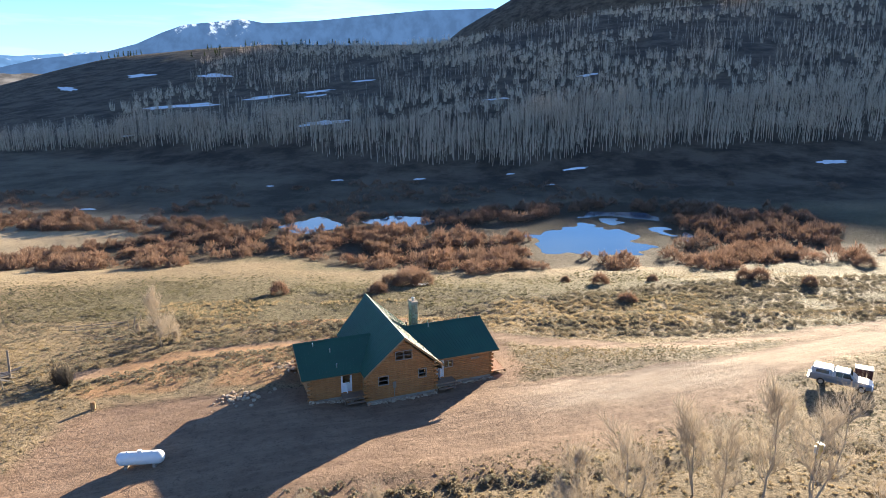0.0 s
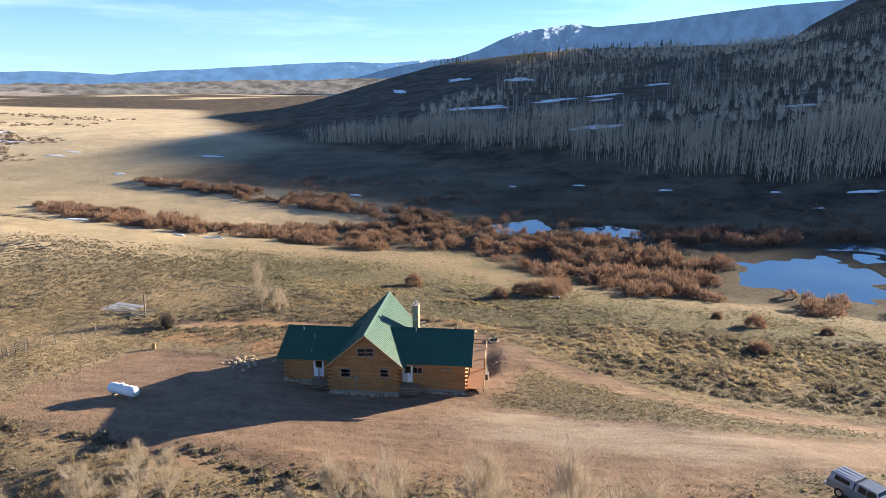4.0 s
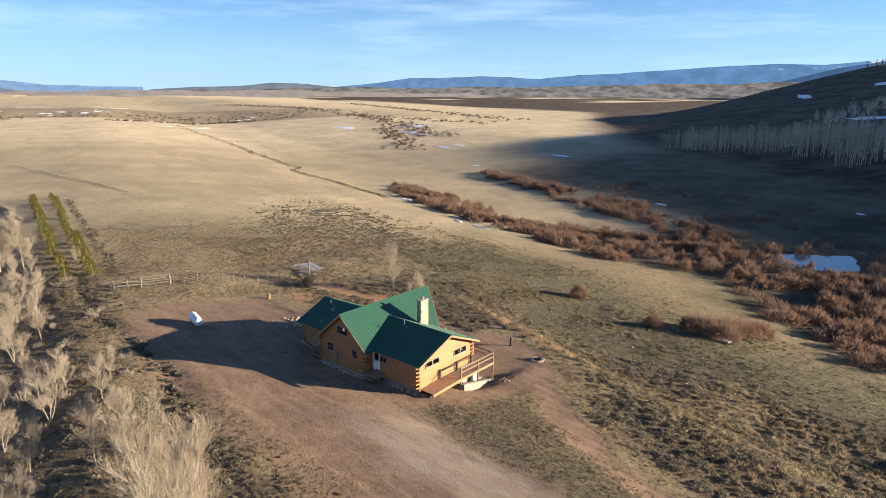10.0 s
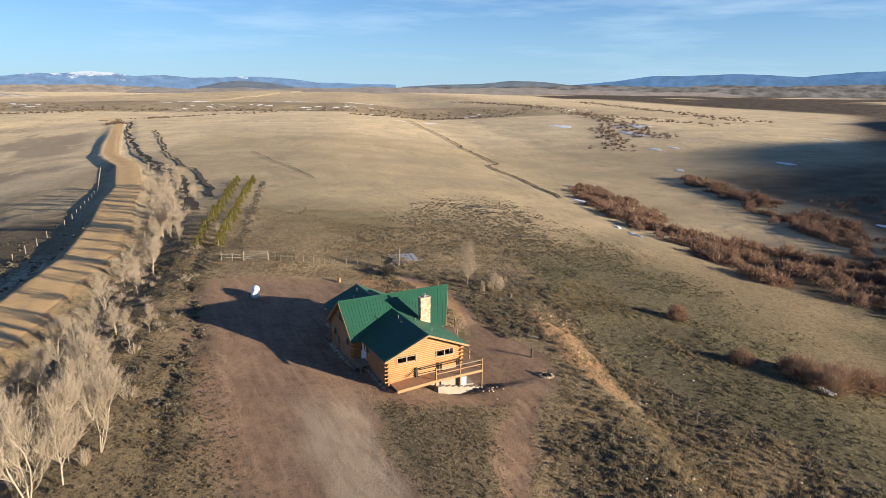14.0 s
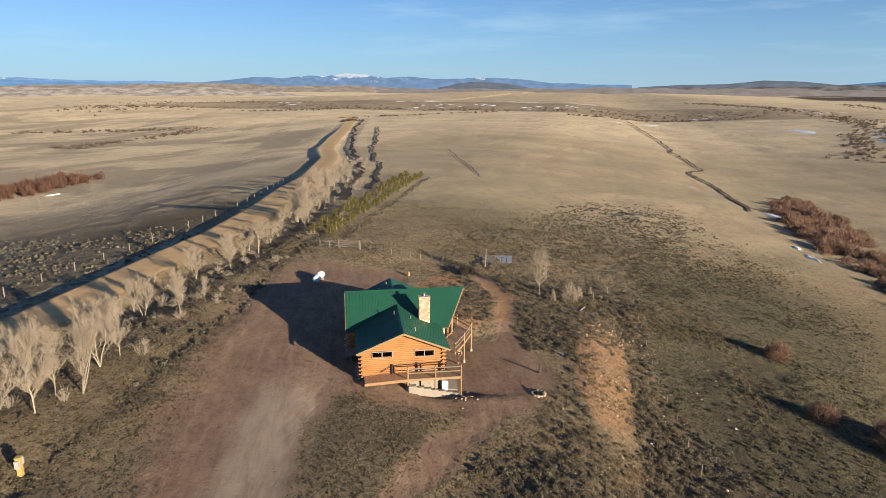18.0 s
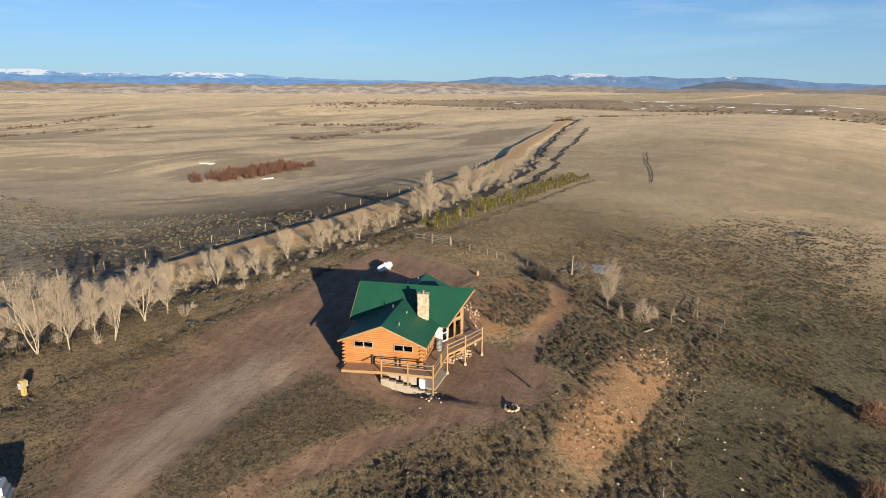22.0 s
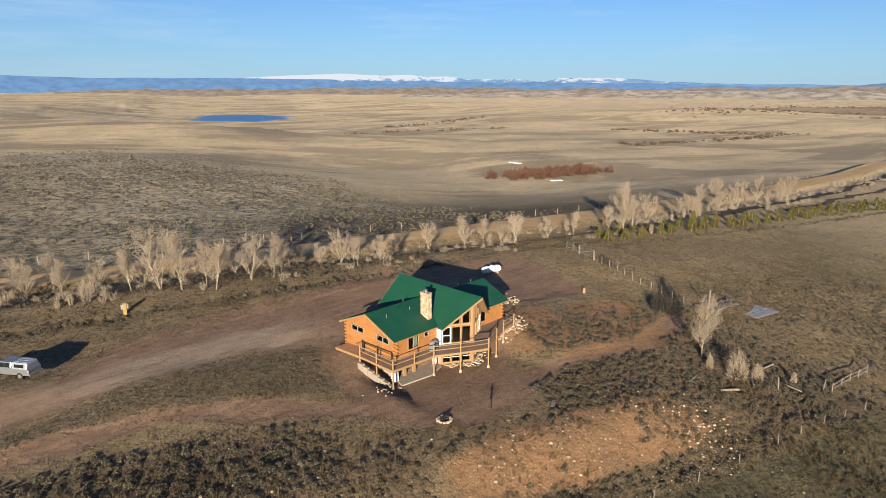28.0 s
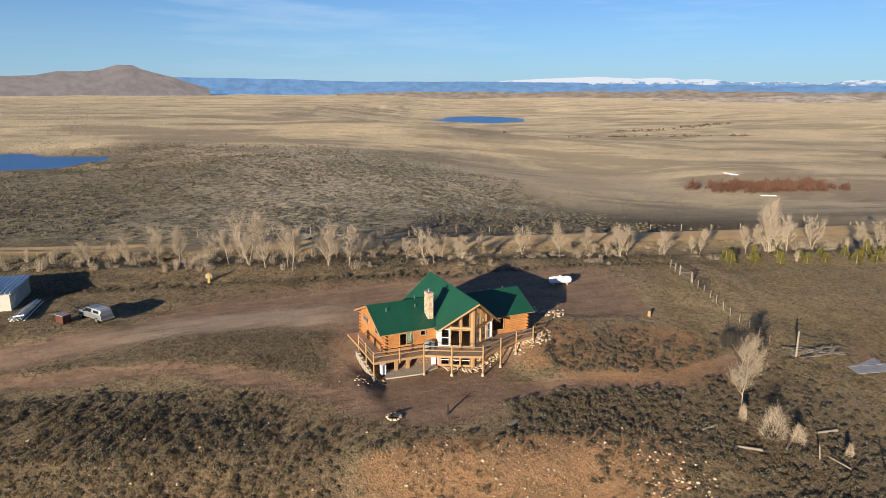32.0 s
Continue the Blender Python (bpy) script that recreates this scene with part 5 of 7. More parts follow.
# pickup with a topper
PAINT = simple("silver_car_paint", (0.22, 0.235, 0.26), (0.28, 0.295, 0.32), 2.0, 0.28, 0.5, bump=0.0, spec=0.5)
TOPPER = simple("pale_topper_paint", (0.27, 0.29, 0.33), (0.33, 0.35, 0.39), 2.0, 0.3, 0.2, bump=0.0, spec=0.5)
RUBBER = simple("tyre_rubber", (0.018, 0.018, 0.018), (0.03, 0.028, 0.026), 6.0, 0.9)
k = Nodes("dark_car_glass", 0.05, 0, 0.5)
CARGLASS = k.colour(rgb(0.012, 0.016, 0.018))


def loft(rows, shoulder=0.6):
    """Skin through cross sections, each (x, half width, z low, z high, top half width)."""
    m = Mesh()
    for x, w, lo, hi, tw in rows:
        m.v += [(x, -w, lo), (x, -w, lo + (hi - lo) * shoulder), (x, -tw, hi), (x, tw, hi), (x, w, lo + (hi - lo) * shoulder), (x, w, lo)]
    for i in range(len(rows) - 1):
        for j in range(6):
            m.f.append((i * 6 + j, i * 6 + (j + 1) % 6, i * 6 + 6 + (j + 1) % 6, i * 6 + 6 + j))
    m.f += [(5, 4, 3, 2, 1, 0), tuple(range(len(rows) * 6 - 6, len(rows) * 6))]
    return m


truck = thing("pickup_truck", grounded(37.9, 54.6, -36) @ Matrix.Scale(0.87, 4), "silver crew-cab pickup truck with a pale bed topper", "truck")
part("body", loft([(-2.9, 0.88, 0.55, 1.1, 0.86), (-2.75, 0.95, 0.5, 1.18, 0.92), (1.35, 0.97, 0.48, 1.18, 0.93), (2.5, 0.95, 0.48, 1.12, 0.82), (2.85, 0.86, 0.52, 1.0, 0.72)]), PAINT, truck)
part("cab", loft([(-0.75, 0.88, 1.12, 1.74, 0.68), (-0.55, 0.9, 1.12, 1.86, 0.72), (0.75, 0.9, 1.12, 1.86, 0.72), (1.55, 0.86, 1.1, 1.2, 0.75)], 0.1), PAINT, truck)
part("topper", loft([(-2.72, 0.88, 1.16, 1.72, 0.7), (-2.55, 0.9, 1.16, 1.88, 0.74), (-0.82, 0.9, 1.16, 1.9, 0.74)], 0.1), TOPPER, truck, "pale fibreglass bed topper")
for s in (-1, 1):
    part("side_window", Mesh().add([(-0.45, 0.905 * s, 1.28), (0.15, 0.905 * s, 1.28), (0.15, 0.80 * s, 1.75), (-0.45, 0.80 * s, 1.75)], [(0, 1, 2, 3)]), CARGLASS, truck)
    part("side_window", Mesh().add([(0.22, 0.905 * s, 1.28), (1.1, 0.9 * s, 1.28), (0.8, 0.81 * s, 1.75), (0.22, 0.80 * s, 1.75)], [(0, 1, 2, 3)]), CARGLASS, truck)
    part("topper_window", Mesh().add([(-2.3, 0.91 * s, 1.36), (-1.1, 0.91 * s, 1.36), (-1.1, 0.83 * s, 1.7), (-2.3, 0.83 * s, 1.7)], [(0, 1, 2, 3)]), CARGLASS, truck)
    for x in (-1.75, 2.0):
        w = part("wheel", Mesh().tube((x, 0.72 * s, 0.39), (x, 0.97 * s, 0.39), 0.39, n=20), RUBBER, truck)
        part("rim", Mesh().tube((x, 0.95 * s, 0.39), (x, 0.985 * s, 0.39), 0.23, n=14), STEEL, w)
    part("headlight", Mesh().box((2.8, 0.5 * s - 0.14, 0.78), (2.89, 0.5 * s + 0.14, 0.95)), WHITE, truck)
    part("mirror", Mesh().box((0.95, 0.95 * s - 0.02, 1.25), (1.1, 0.95 * s + 0.16 * s, 1.42)), DARK, truck)
part("windscreen", Mesh().add([(1.42, -0.74, 1.24), (1.42, 0.74, 1.24), (0.86, 0.66, 1.8), (0.86, -0.66, 1.8)], [(0, 1, 2, 3)]), CARGLASS, truck)
part("rear_window", Mesh().add([(-2.71, -0.66, 1.3), (-2.71, 0.66, 1.3), (-2.62, 0.6, 1.72), (-2.62, -0.6, 1.72)], [(0, 1, 2, 3)]), CARGLASS, truck)
for x in (-2.98, 2.88):
    part("bumper", Mesh().box((x - 0.08, -0.9, 0.45), (x + 0.1, 0.9, 0.66)), STEEL, truck, "chrome bumper")
for y in (-0.45, 0.0, 0.45):
    part("roof_rib", Mesh().box((-2.5, y - 0.05, 1.885), (-0.9, y + 0.05, 1.915)), TOPPER, truck)

# gas tank on saddles
tank = thing("propane_tank", grounded(-21.8, 42.7, 6), "white cylindrical propane tank lying on two saddles", "tank")
t = Mesh()
prof = [(-1.72, 0.0), (-1.70, 0.18), (-1.6, 0.36), (-1.42, 0.48), (-1.3, 0.5), (1.3, 0.5), (1.42, 0.48), (1.6, 0.36), (1.70, 0.18), (1.72, 0.0)]
for x, r in prof:
    t.v += [(x, r * math.cos(2 * math.pi * i / 24), 0.72 + r * math.sin(2 * math.pi * i / 24)) for i in range(24)]
t.f += [(j * 24 + i, j * 24 + (i + 1) % 24, j * 24 + 24 + (i + 1) % 24, j * 24 + 24 + i) for j in range(9) for i in range(24)]
part("vessel", t, WHITE, tank, soft=True)
part("valve_dome", Mesh().tube((0, 0, 1.2), (0, 0, 1.36), 0.2, 0.16, n=14), WHITE, tank)
for x in (-1.0, 1.0):
    part("saddle", Mesh().box((x - 0.1, -0.4, 0.0), (x + 0.1, 0.4, 0.32)), CONCRETE, tank)
for x in (-0.9, 0.9):
    part("lifting_lug", Mesh().box((x - 0.04, -0.03, 1.2), (x + 0.04, 0.03, 1.3)), WHITE, tank)

# red box beside the truck
REDPAINT = simple("dull_red_paint", (0.06, 0.02, 0.016), (0.09, 0.032, 0.025), 3, 0.7)
b = thing("red_bin", grounded(41.0, 56.0, -30), "dull red steel bin with a grey lid", "bin")
part("box", Mesh().box((-0.7, -0.5, 0.05), (0.7, 0.5, 0.95)), REDPAINT, b)
part("lid", Mesh().box((-0.74, -0.54, 0.95), (0.74, 0.54, 1.03)), simple("purple_grey_lid", (0.22, 0.18, 0.2), (0.3, 0.25, 0.27), 3, 0.5), b, "flat grey lid")
for x in (-0.45, 0.45):
    part("skid", Mesh().box((x - 0.08, -0.5, -0.05), (x + 0.08, 0.5, 0.05)), DARK, b)

# metal shed and the irrigation pipes beside it
shed = thing("metal_shed", grounded(53.4, 49.5, 14), "low grey ribbed-metal shed", "shed")
SHEDMETAL = simple("grey_shed_metal", (0.42, 0.41, 0.38), (0.52, 0.51, 0.48), 2, 0.45, 0.3)
part("wall", Mesh().box((-3.6, -4.0, -0.3), (4.0, 4.0, 2.1)), SHEDMETAL, shed)
sr = Mesh()
sr.beam((0.2, -4.2, 2.35), (0.2, 4.2, 2.2), 8.2, 0.1)
rf = part("roof", sr, STEEL, shed, "pale ribbed roof")
for i in range(16):
    part("rib", Mesh().box((-3.8 + 0.53 * i, -4.2, 2.25), (-3.72 + 0.53 * i, 4.2, 2.46)), STEEL, rf)
for i in range(7):
    part("wall_rib", Mesh().box((-3.64, -3.8 + 1.2 * i, -0.2), (-3.6, -3.7 + 1.2 * i, 2.1)), SHEDMETAL, shed)
rng = random.Random(11)
pile = thing("pipe_stack", grounded(46.9, 52.8, 100), "stack of pale irrigation pipes beside the shed", "pipes")
for i in range(9):
    y, z = (i % 5) * 0.32 - 0.6 + rng.uniform(-0.06, 0.06), 0.1 + 0.17 * (i // 5)
    a = rng.uniform(-0.2, 0.2)
    part("pipe", Mesh().tube((-3.8 + rng.uniform(-0.4, 0.4), y - a, z), (3.6 + rng.uniform(-0.4, 0.4), y + a, z), 0.08, n=8), SHEDMETAL if i % 3 else WHITE, pile)
part("pipe", Mesh().tube((2.2, -1.0, 0.15), (3.6, 1.0, 0.75), 0.08, n=8), WHITE, pile)

# yellow hydrant post
YELLOW = simple("yellow_paint", (0.34, 0.24, 0.07), (0.46, 0.34, 0.13), 4, 0.5)
hyd = thing("marker_post", grounded(28.2, 41.6, 20), "yellow post with grey utility boxes", "post")
part("post", Mesh().box((-0.16, -0.16, -0.1), (0.16, 0.16, 1.35)), YELLOW, hyd)
for s in (-1, 1):
    part("meter", Mesh().box((0.18 * s - 0.1, -0.14, 0.7), (0.34 * s + 0.06 * s, 0.14, 1.25)), SHEDMETAL, hyd, "grey utility box")
part("cap", Mesh().box((-0.2, -0.2, 1.35), (0.2, 0.2, 1.43)), YELLOW, hyd)

# fire pit and the iron stake by it
pit = thing("fire_pit", grounded(1.5, 76.0, 0), "stone-ringed fire pit with charred wood", "fire pit")
for i in range(11):
    a = i * 2 * math.pi / 11
    part("stone", Mesh().stone((0.62 * math.cos(a), 0.62 * math.sin(a), 0.08), rng.uniform(0.16, 0.24), rng), STONE, pit)
part("ash", Mesh().tube((0, 0, -0.05), (0, 0, 0.06), 0.5, 0.45, n=14), DARK, pit, "black ash and char")
for i in range(4):
    a = i * 0.8
    part("charred_log", Mesh().tube((-0.45 * math.cos(a), -0.45 * math.sin(a), 0.12), (0.5 * math.cos(a), 0.5 * math.sin(a), 0.25 + 0.08 * i), 0.07, n=7), DARK, pit)
lone("iron_stake", Mesh().box((-0.08, -0.08, -0.2), (0.08, 0.08, 1.0)).box((-0.12, -0.12, 0.0), (0.12, 0.12, 0.12)), DARK, grounded(-3.5, 75.7, 30), "dark square stake in the yard", "stake")
lone("lounge_board", Mesh().box((-0.7, -0.2, 0.05), (0.7, 0.2, 0.14)).box((-0.6, -0.2, 0), (-0.5, 0.2, 0.1)).box((0.5, -0.2, 0), (0.6, 0.2, 0.1)), GREYWOOD, grounded(-9.5, 77.5, 50), "weathered plank bench lying in the yard", "bench")


# fences: weathered posts with rails or wires
def fence(name, pts, label, rails, gap, height=1.2, r=0.07, wire=False, wood=GREYWOOD, seed=1, cat="fence"):
    rng = random.Random(seed)
    ob = thing(name, grounded(*pts[0]), label, cat)
    inv = ob.matrix_world.inverted()
    spots = []
    for a, b in zip(pts, pts[1:]):
        n = max(1, round(math.dist(a, b) / gap))
        spots += [(a[0] + (b[0] - a[0]) * i / n, a[1] + (b[1] - a[1]) * i / n) for i in range(n)]
    spots.append(pts[-1])
    tops = []
    for x, y in spots:
        g = on_ground(x, y)
        lean = Vector((rng.uniform(-0.06, 0.06), rng.uniform(-0.06, 0.06), 0))
        h = height * rng.uniform(0.92, 1.1)
        part("post", Mesh().tube(inv @ Vector((x, y, g - 0.2)), inv @ (Vector((x, y, g + h)) + lean), r, r * 0.9, n=7), wood, ob)
        tops.append(Vector((x, y, g)))
    for a, b in zip(tops, tops[1:]):
        for z in rails:
            d = rng.uniform(-0.05, 0.05)
            m = Mesh().tube(inv @ (a + Vector((0, 0, z + d))), inv @ (b + Vector((0, 0, z - d))), 0.008 if wire else 0.05, n=3 if wire else 6)
            part("wire" if wire else "rail", m, DARK if wire else wood, ob)
    return ob


fence("yard_fence", [(-41.4, 34.5), (-41.5, 38.0)], "grey pole fence at the edge of the field", (0.5, 1.0), 1.75, 1.35)
fence("yard_fence", [(-41.7, 41.9), (-41.9, 47.4), (-42.3, 52.5), (-43.5, 60)], "grey wire fence with weathered posts", (0.5, 0.95), 1.9, 1.1, 0.06, True)
gate = thing("pole_gate", grounded(-41.55, 39.9, 92), "grey pole gate between two tall posts", "gate")
for x in (-1.9, 1.9):
    part("post", Mesh().tube((x, 0, -0.2), (x, 0, 1.55), 0.1, n=8), GREYWOOD, gate)
for z in (0.35, 0.7, 1.05, 1.4):
    part("bar", Mesh().tube((-1.85, 0, z), (1.85, 0, z), 0.045, n=6), GREYWOOD, gate)
part("brace", Mesh().tube((-1.8, 0.03, 0.35), (1.8, 0.03, 1.4), 0.04, n=6), GREYWOOD, gate)
gate2 = thing("steel_gate", grounded(-41.8, 44.6, 91), "dark tubular steel gate", "gate")
for z in (0.3, 0.55, 0.8, 1.05, 1.25):
    part("bar", Mesh().tube((-1.4, 0.12, z), (1.4, 0.12, z), 0.03, n=6), DARK, gate2)
for x in (-1.4, 0, 1.4):
    part("upright", Mesh().tube((x, 0.12, 0.05), (x, 0.12, 1.3), 0.03, n=6), DARK, gate2)
fence("field_fence", [(42, 2.5), (-10, 0.2), (-52, -2.0), (-96, -10), (-150, -24), (-230, -52)], "wire fence with weathered grey posts along the gravel road", (0.5, 1.0), 7.6, 1.5, 0.09, True, GREYWOOD)
pole = lone("corner_post", Mesh().tube((0, 0, -0.3), (0, 0, 2.6), 0.19, 0.17, n=10), PINE, grounded(-0.2, 1.6), "thick pale timber corner post beside the road", "post")
fence("low_fence", [(-47.4, 86.9), (-42, 87.5), (-35, 87.8), (-28, 88.2), (-12, 89.0), (6, 91)], "wire fence with thin grey posts below the cut bank", (0.4, 0.8), 4.6, 1.0, 0.045, True)
fence("broken_rails", [(-50.5, 82.2), (-46.5, 82.8), (-42.0, 83.8)], "broken grey rail fence half fallen down", (0.35, 0.85), 2.1, 1.1, 0.06, False, GREYWOOD, 4)

# fallen shed, loose lumber and sheets
heap = thing("lumber_heap", grounded(-47.2, 62.9, 8), "collapsed heap of grey boards and poles", "lumber")
for i in range(34):
    a, l = rng.uniform(-0.7, 0.9), rng.uniform(1.2, 3.6)
    x, y, z = rng.uniform(-2.4, 2.4), rng.uniform(-1.2, 1.2), rng.uniform(0.05, 0.55)
    tilt = rng.uniform(-0.18, 0.18)
    d = Vector((math.cos(a), math.sin(a), tilt)) * l / 2
    part("board", Mesh().beam(Vector((x, y, z)) - d, Vector((x, y, z)) + d, rng.choice((0.14, 0.2, 0.28)), 0.04), GREYWOOD, heap)
lone("old_pole", Mesh().tube((0, 0, -0.3), (0.12, 0.1, 3.2), 0.13, 0.1, n=9), GREYWOOD, grounded(-44.9, 63.3), "weathered grey pole standing beside the heap", "pole")
sheets = thing("roof_sheets", grounded(-52.2, 65.2, 6), "flat stack of weathered grey roofing sheets", "sheets")
for i in range(4):
    part("sheet", Mesh().box((-2.6 + 0.1 * (i % 2), -1.8 + 0.92 * i, 0.06 + 0.03 * (i % 2)), (2.5 + 0.1 * (i % 2), -0.95 + 0.92 * i, 0.1 + 0.03 * (i % 2))), simple("grey_sheet", (0.28, 0.28, 0.29), (0.38, 0.38, 0.39), 2, 0.6), sheets)
for x in (-2.0, 2.0):
    part("batten", Mesh().box((x - 0.05, -1.9, 0.0), (x + 0.05, 1.9, 0.07)), GREYWOOD, sheets)
heap2 = thing("lumber_heap", grounded(-121, 92, 20), "dark heap of old lumber and rock in the field", "lumber")
for i in range(40):
    a, l = rng.uniform(0, 3.1), rng.uniform(1.0, 4.0)
    c = Vector((rng.uniform(-7, 7), rng.uniform(-3, 3), rng.uniform(0.1, 0.8)))
    d = Vector((math.cos(a), math.sin(a), rng.uniform(-0.2, 0.2))) * l / 2
    part("board", Mesh().beam(c - d, c + d, 0.25, 0.12), GREYWOOD if i % 3 else DARK, heap2)
for x, y, a, l, ti in ((-28.3, 81.4, 60, 2.2, 28), (-37.4, 82.6, -20, 2.0, 25), (-36.2, 81.5, 10, 1.4, 80), (-41, 83.5, 50, 1.5, 75)):
    lone("leaning_post", Mesh().tube((-l / 2, 0, 0), (l / 2, 0, 0), 0.07, 0.06, n=7), GREYWOOD, pose(x, y, on_ground(x, y) + 0.1 + math.sin(radians(ti)) * l / 2, 0, -ti, a), "weathered fence post leaning in the sagebrush", "post", "leaning posts")
for x, y, a, l in ((-28.3, 77.0, 25, 2.0), (-34.6, 79.5, 50, 1.9), (-30.5, 79.8, -20, 2.6), (-39.5, 77.5, 10, 2.4)):
    lone("fallen_log", Mesh().tube((-l / 2, 0, 0), (l / 2, 0, 0.05), 0.14, 0.1, n=8), GREYWOOD, grounded(x, y, a, 0.1), "bleached fallen log among the sagebrush", "log", "fallen logs")
lone("stump", Mesh().tube((0, 0, -0.1), (0.03, 0, 0.75), 0.24, 0.2, n=9), PINE, grounded(-31.0, 53.5), "pale cut stump standing in the grass", "stump")
lone("white_board", Mesh().box((-1.4, -0.5, 0.02), (1.4, 0.5, 0.16)).box((-0.6, -0.6, 0.1), (1.2, 0.1, 0.24)), WHITE, grounded(-2.4, 112.2, 14), "white boards lying beside the willows", "boards")

# loose rock along the foundation, at the end of the deck and in the yard
rub = Mesh()
def rocks(n, f, lo, hi, loc=True):
    for _ in range(n):
        x, y = f()
        w = HOUSE @ Vector((x, y, 0)) if loc else Vector((x, y, 0))
        r = rng.uniform(lo, hi)
        rub.stone((w.x, w.y, on_ground(w.x, w.y) + r * 0.25), r, rng)
rocks(110, lambda: (rng.uniform(-3.6, 3.1), 0.3 - abs(rng.gauss(0, 0.18))), 0.09, 0.2)
rocks(90, lambda: (rng.uniform(3.0, 9.4), 1.3 - abs(rng.gauss(0, 0.18))), 0.08, 0.19)
rocks(80, lambda: (rng.uniform(-8.6, -3.6), 1.7 - abs(rng.gauss(0, 0.2))), 0.09, 0.2)
rocks(190, lambda: (lambda u: (u, 12.1 - abs(u) * 0.56 + abs(rng.gauss(0.2, 0.5))))(rng.uniform(-4.2, 3.0)), 0.08, 0.2)
rocks(260, lambda: (rng.gauss(-7.6, 1.1), rng.gauss(10.6, 0.9)), 0.08, 0.22)
rocks(50, lambda: (rng.gauss(11.6, 0.8), rng.gauss(10.8, 0.9)), 0.06, 0.15)
rocks(160, lambda: (rng.uniform(-26, 60), rng.uniform(78, 98)), 0.07, 0.2, False)
rocks(60, lambda: (rng.gauss(-18, 1.2), rng.gauss(54, 0.8)), 0.08, 0.28, False)
rocks(70, lambda: (rng.gauss(-23, 1.5), rng.gauss(84, 1.6)), 0.06, 0.18, False)
lone("loose_rocks", rub, STONE, Matrix(), "loose pale rocks heaped along walls and banks", "rocks", kind="stuff")


# ---- plants ----
R = np.random.RandomState(21)


def gz(x, y):
    return ground_z(np.asarray(x, float), np.asarray(y, float))


def tri_mesh(name, v, mat):
    """A mesh out of loose triangles, v of shape (n, 3, 3)."""
    n = len(v)
    me = bpy.data.meshes.new(name)
    me.vertices.add(n * 3)
    me.vertices.foreach_set("co", v.astype(np.float32).ravel())
    me.loops.add(n * 3)
    me.loops.foreach_set("vertex_index", np.arange(n * 3, dtype=np.int32))
    me.polygons.add(n)
    me.polygons.foreach_set("loop_start", (np.arange(n) * 3).astype(np.int32))
    me.update(calc_edges=True)
    me.materials.append(mat)
    return me


def blades(a, b, w):
    """Thin tapering slivers from a to b."""
    d = b - a
    s = np.cross(d, R.normal(size=a.shape))
    s /= np.maximum(np.linalg.norm(s, axis=1, keepdims=True), 1e-6)
    s *= np.asarray(w).reshape(-1, 1) / 2
    return np.stack([a - s, a + s, b], 1)


def flakes(c, size):
    """Small leaves turned every way."""
    p = R.normal(size=(len(c), 3, 3))
    p /= np.linalg.norm(p, axis=2, keepdims=True)
    return c[:, None, :] + p * np.asarray(size).reshape(-1, 1, 1) * 0.6


def shrubs(xy, rad, hgt, n, w, lean=0.5, fork=2):
    """Bare many-stemmed bushes: stems fan out of the root, with finer twigs near the tips."""
    c = np.column_stack([xy, gz(xy[:, 0], xy[:, 1]) - 0.05])
    c = np.repeat(c, n, 0)
    rr, hh = np.repeat(rad, n), np.repeat(hgt, n)
    ang, q = R.uniform(0, 2 * np.pi, len(c)), np.sqrt(R.uniform(0, 1, len(c)))
    base = c + np.column_stack([np.cos(ang) * q * rr * 0.45, np.sin(ang) * q * rr * 0.45, np.zeros(len(c))])
    tip = c + np.column_stack([np.cos(ang) * q * rr, np.sin(ang) * q * rr, hh * (1 - lean * q * q) * R.uniform(0.6, 1.08, len(c))])
    tip[:, :2] += R.normal(size=(len(c), 2)) * rr[:, None] * 0.15
    out = [blades(base, tip, w)]
    for _ in range(fork):
        f = R.uniform(0.35, 0.85, (len(c), 1))
        p = base + (tip - base) * f
        e = p + (tip - base) * R.uniform(0.25, 0.45, (len(c), 1)) + R.normal(size=p.shape) * rr[:, None] * 0.16
        out.append(blades(p, e, w * 0.7))
    return np.concatenate(out)


def domes(xy, rad, hgt, n, w):
    """Round leafless bushes: twigs run out to an uneven dome."""
    c = np.repeat(np.column_stack([xy, gz(xy[:, 0], xy[:, 1]) - 0.05]), n, 0)
    rr, hh = np.repeat(rad, n), np.repeat(hgt, n)
    d = R.normal(size=(len(c), 3))
    d[:, 2] = np.abs(d[:, 2]) * 0.9 + 0.05
    d /= np.linalg.norm(d, axis=1, keepdims=True)
    d *= np.column_stack([rr, rr, hh]) * R.uniform(0.78, 1.06, (len(c), 1))
    a = c + d * np.array([0.74, 0.74, 0.7])
    b = c + d + np.column_stack([np.zeros((len(c), 2)), hh * 0.06])
    f = a + (b - a) * R.uniform(0.3, 0.7, (len(c), 1))
    e = f + (b - a) * 0.6 + R.normal(size=b.shape) * rr[:, None] * 0.2
    return np.concatenate([blades(a, b, w), blades(f, e, w)])


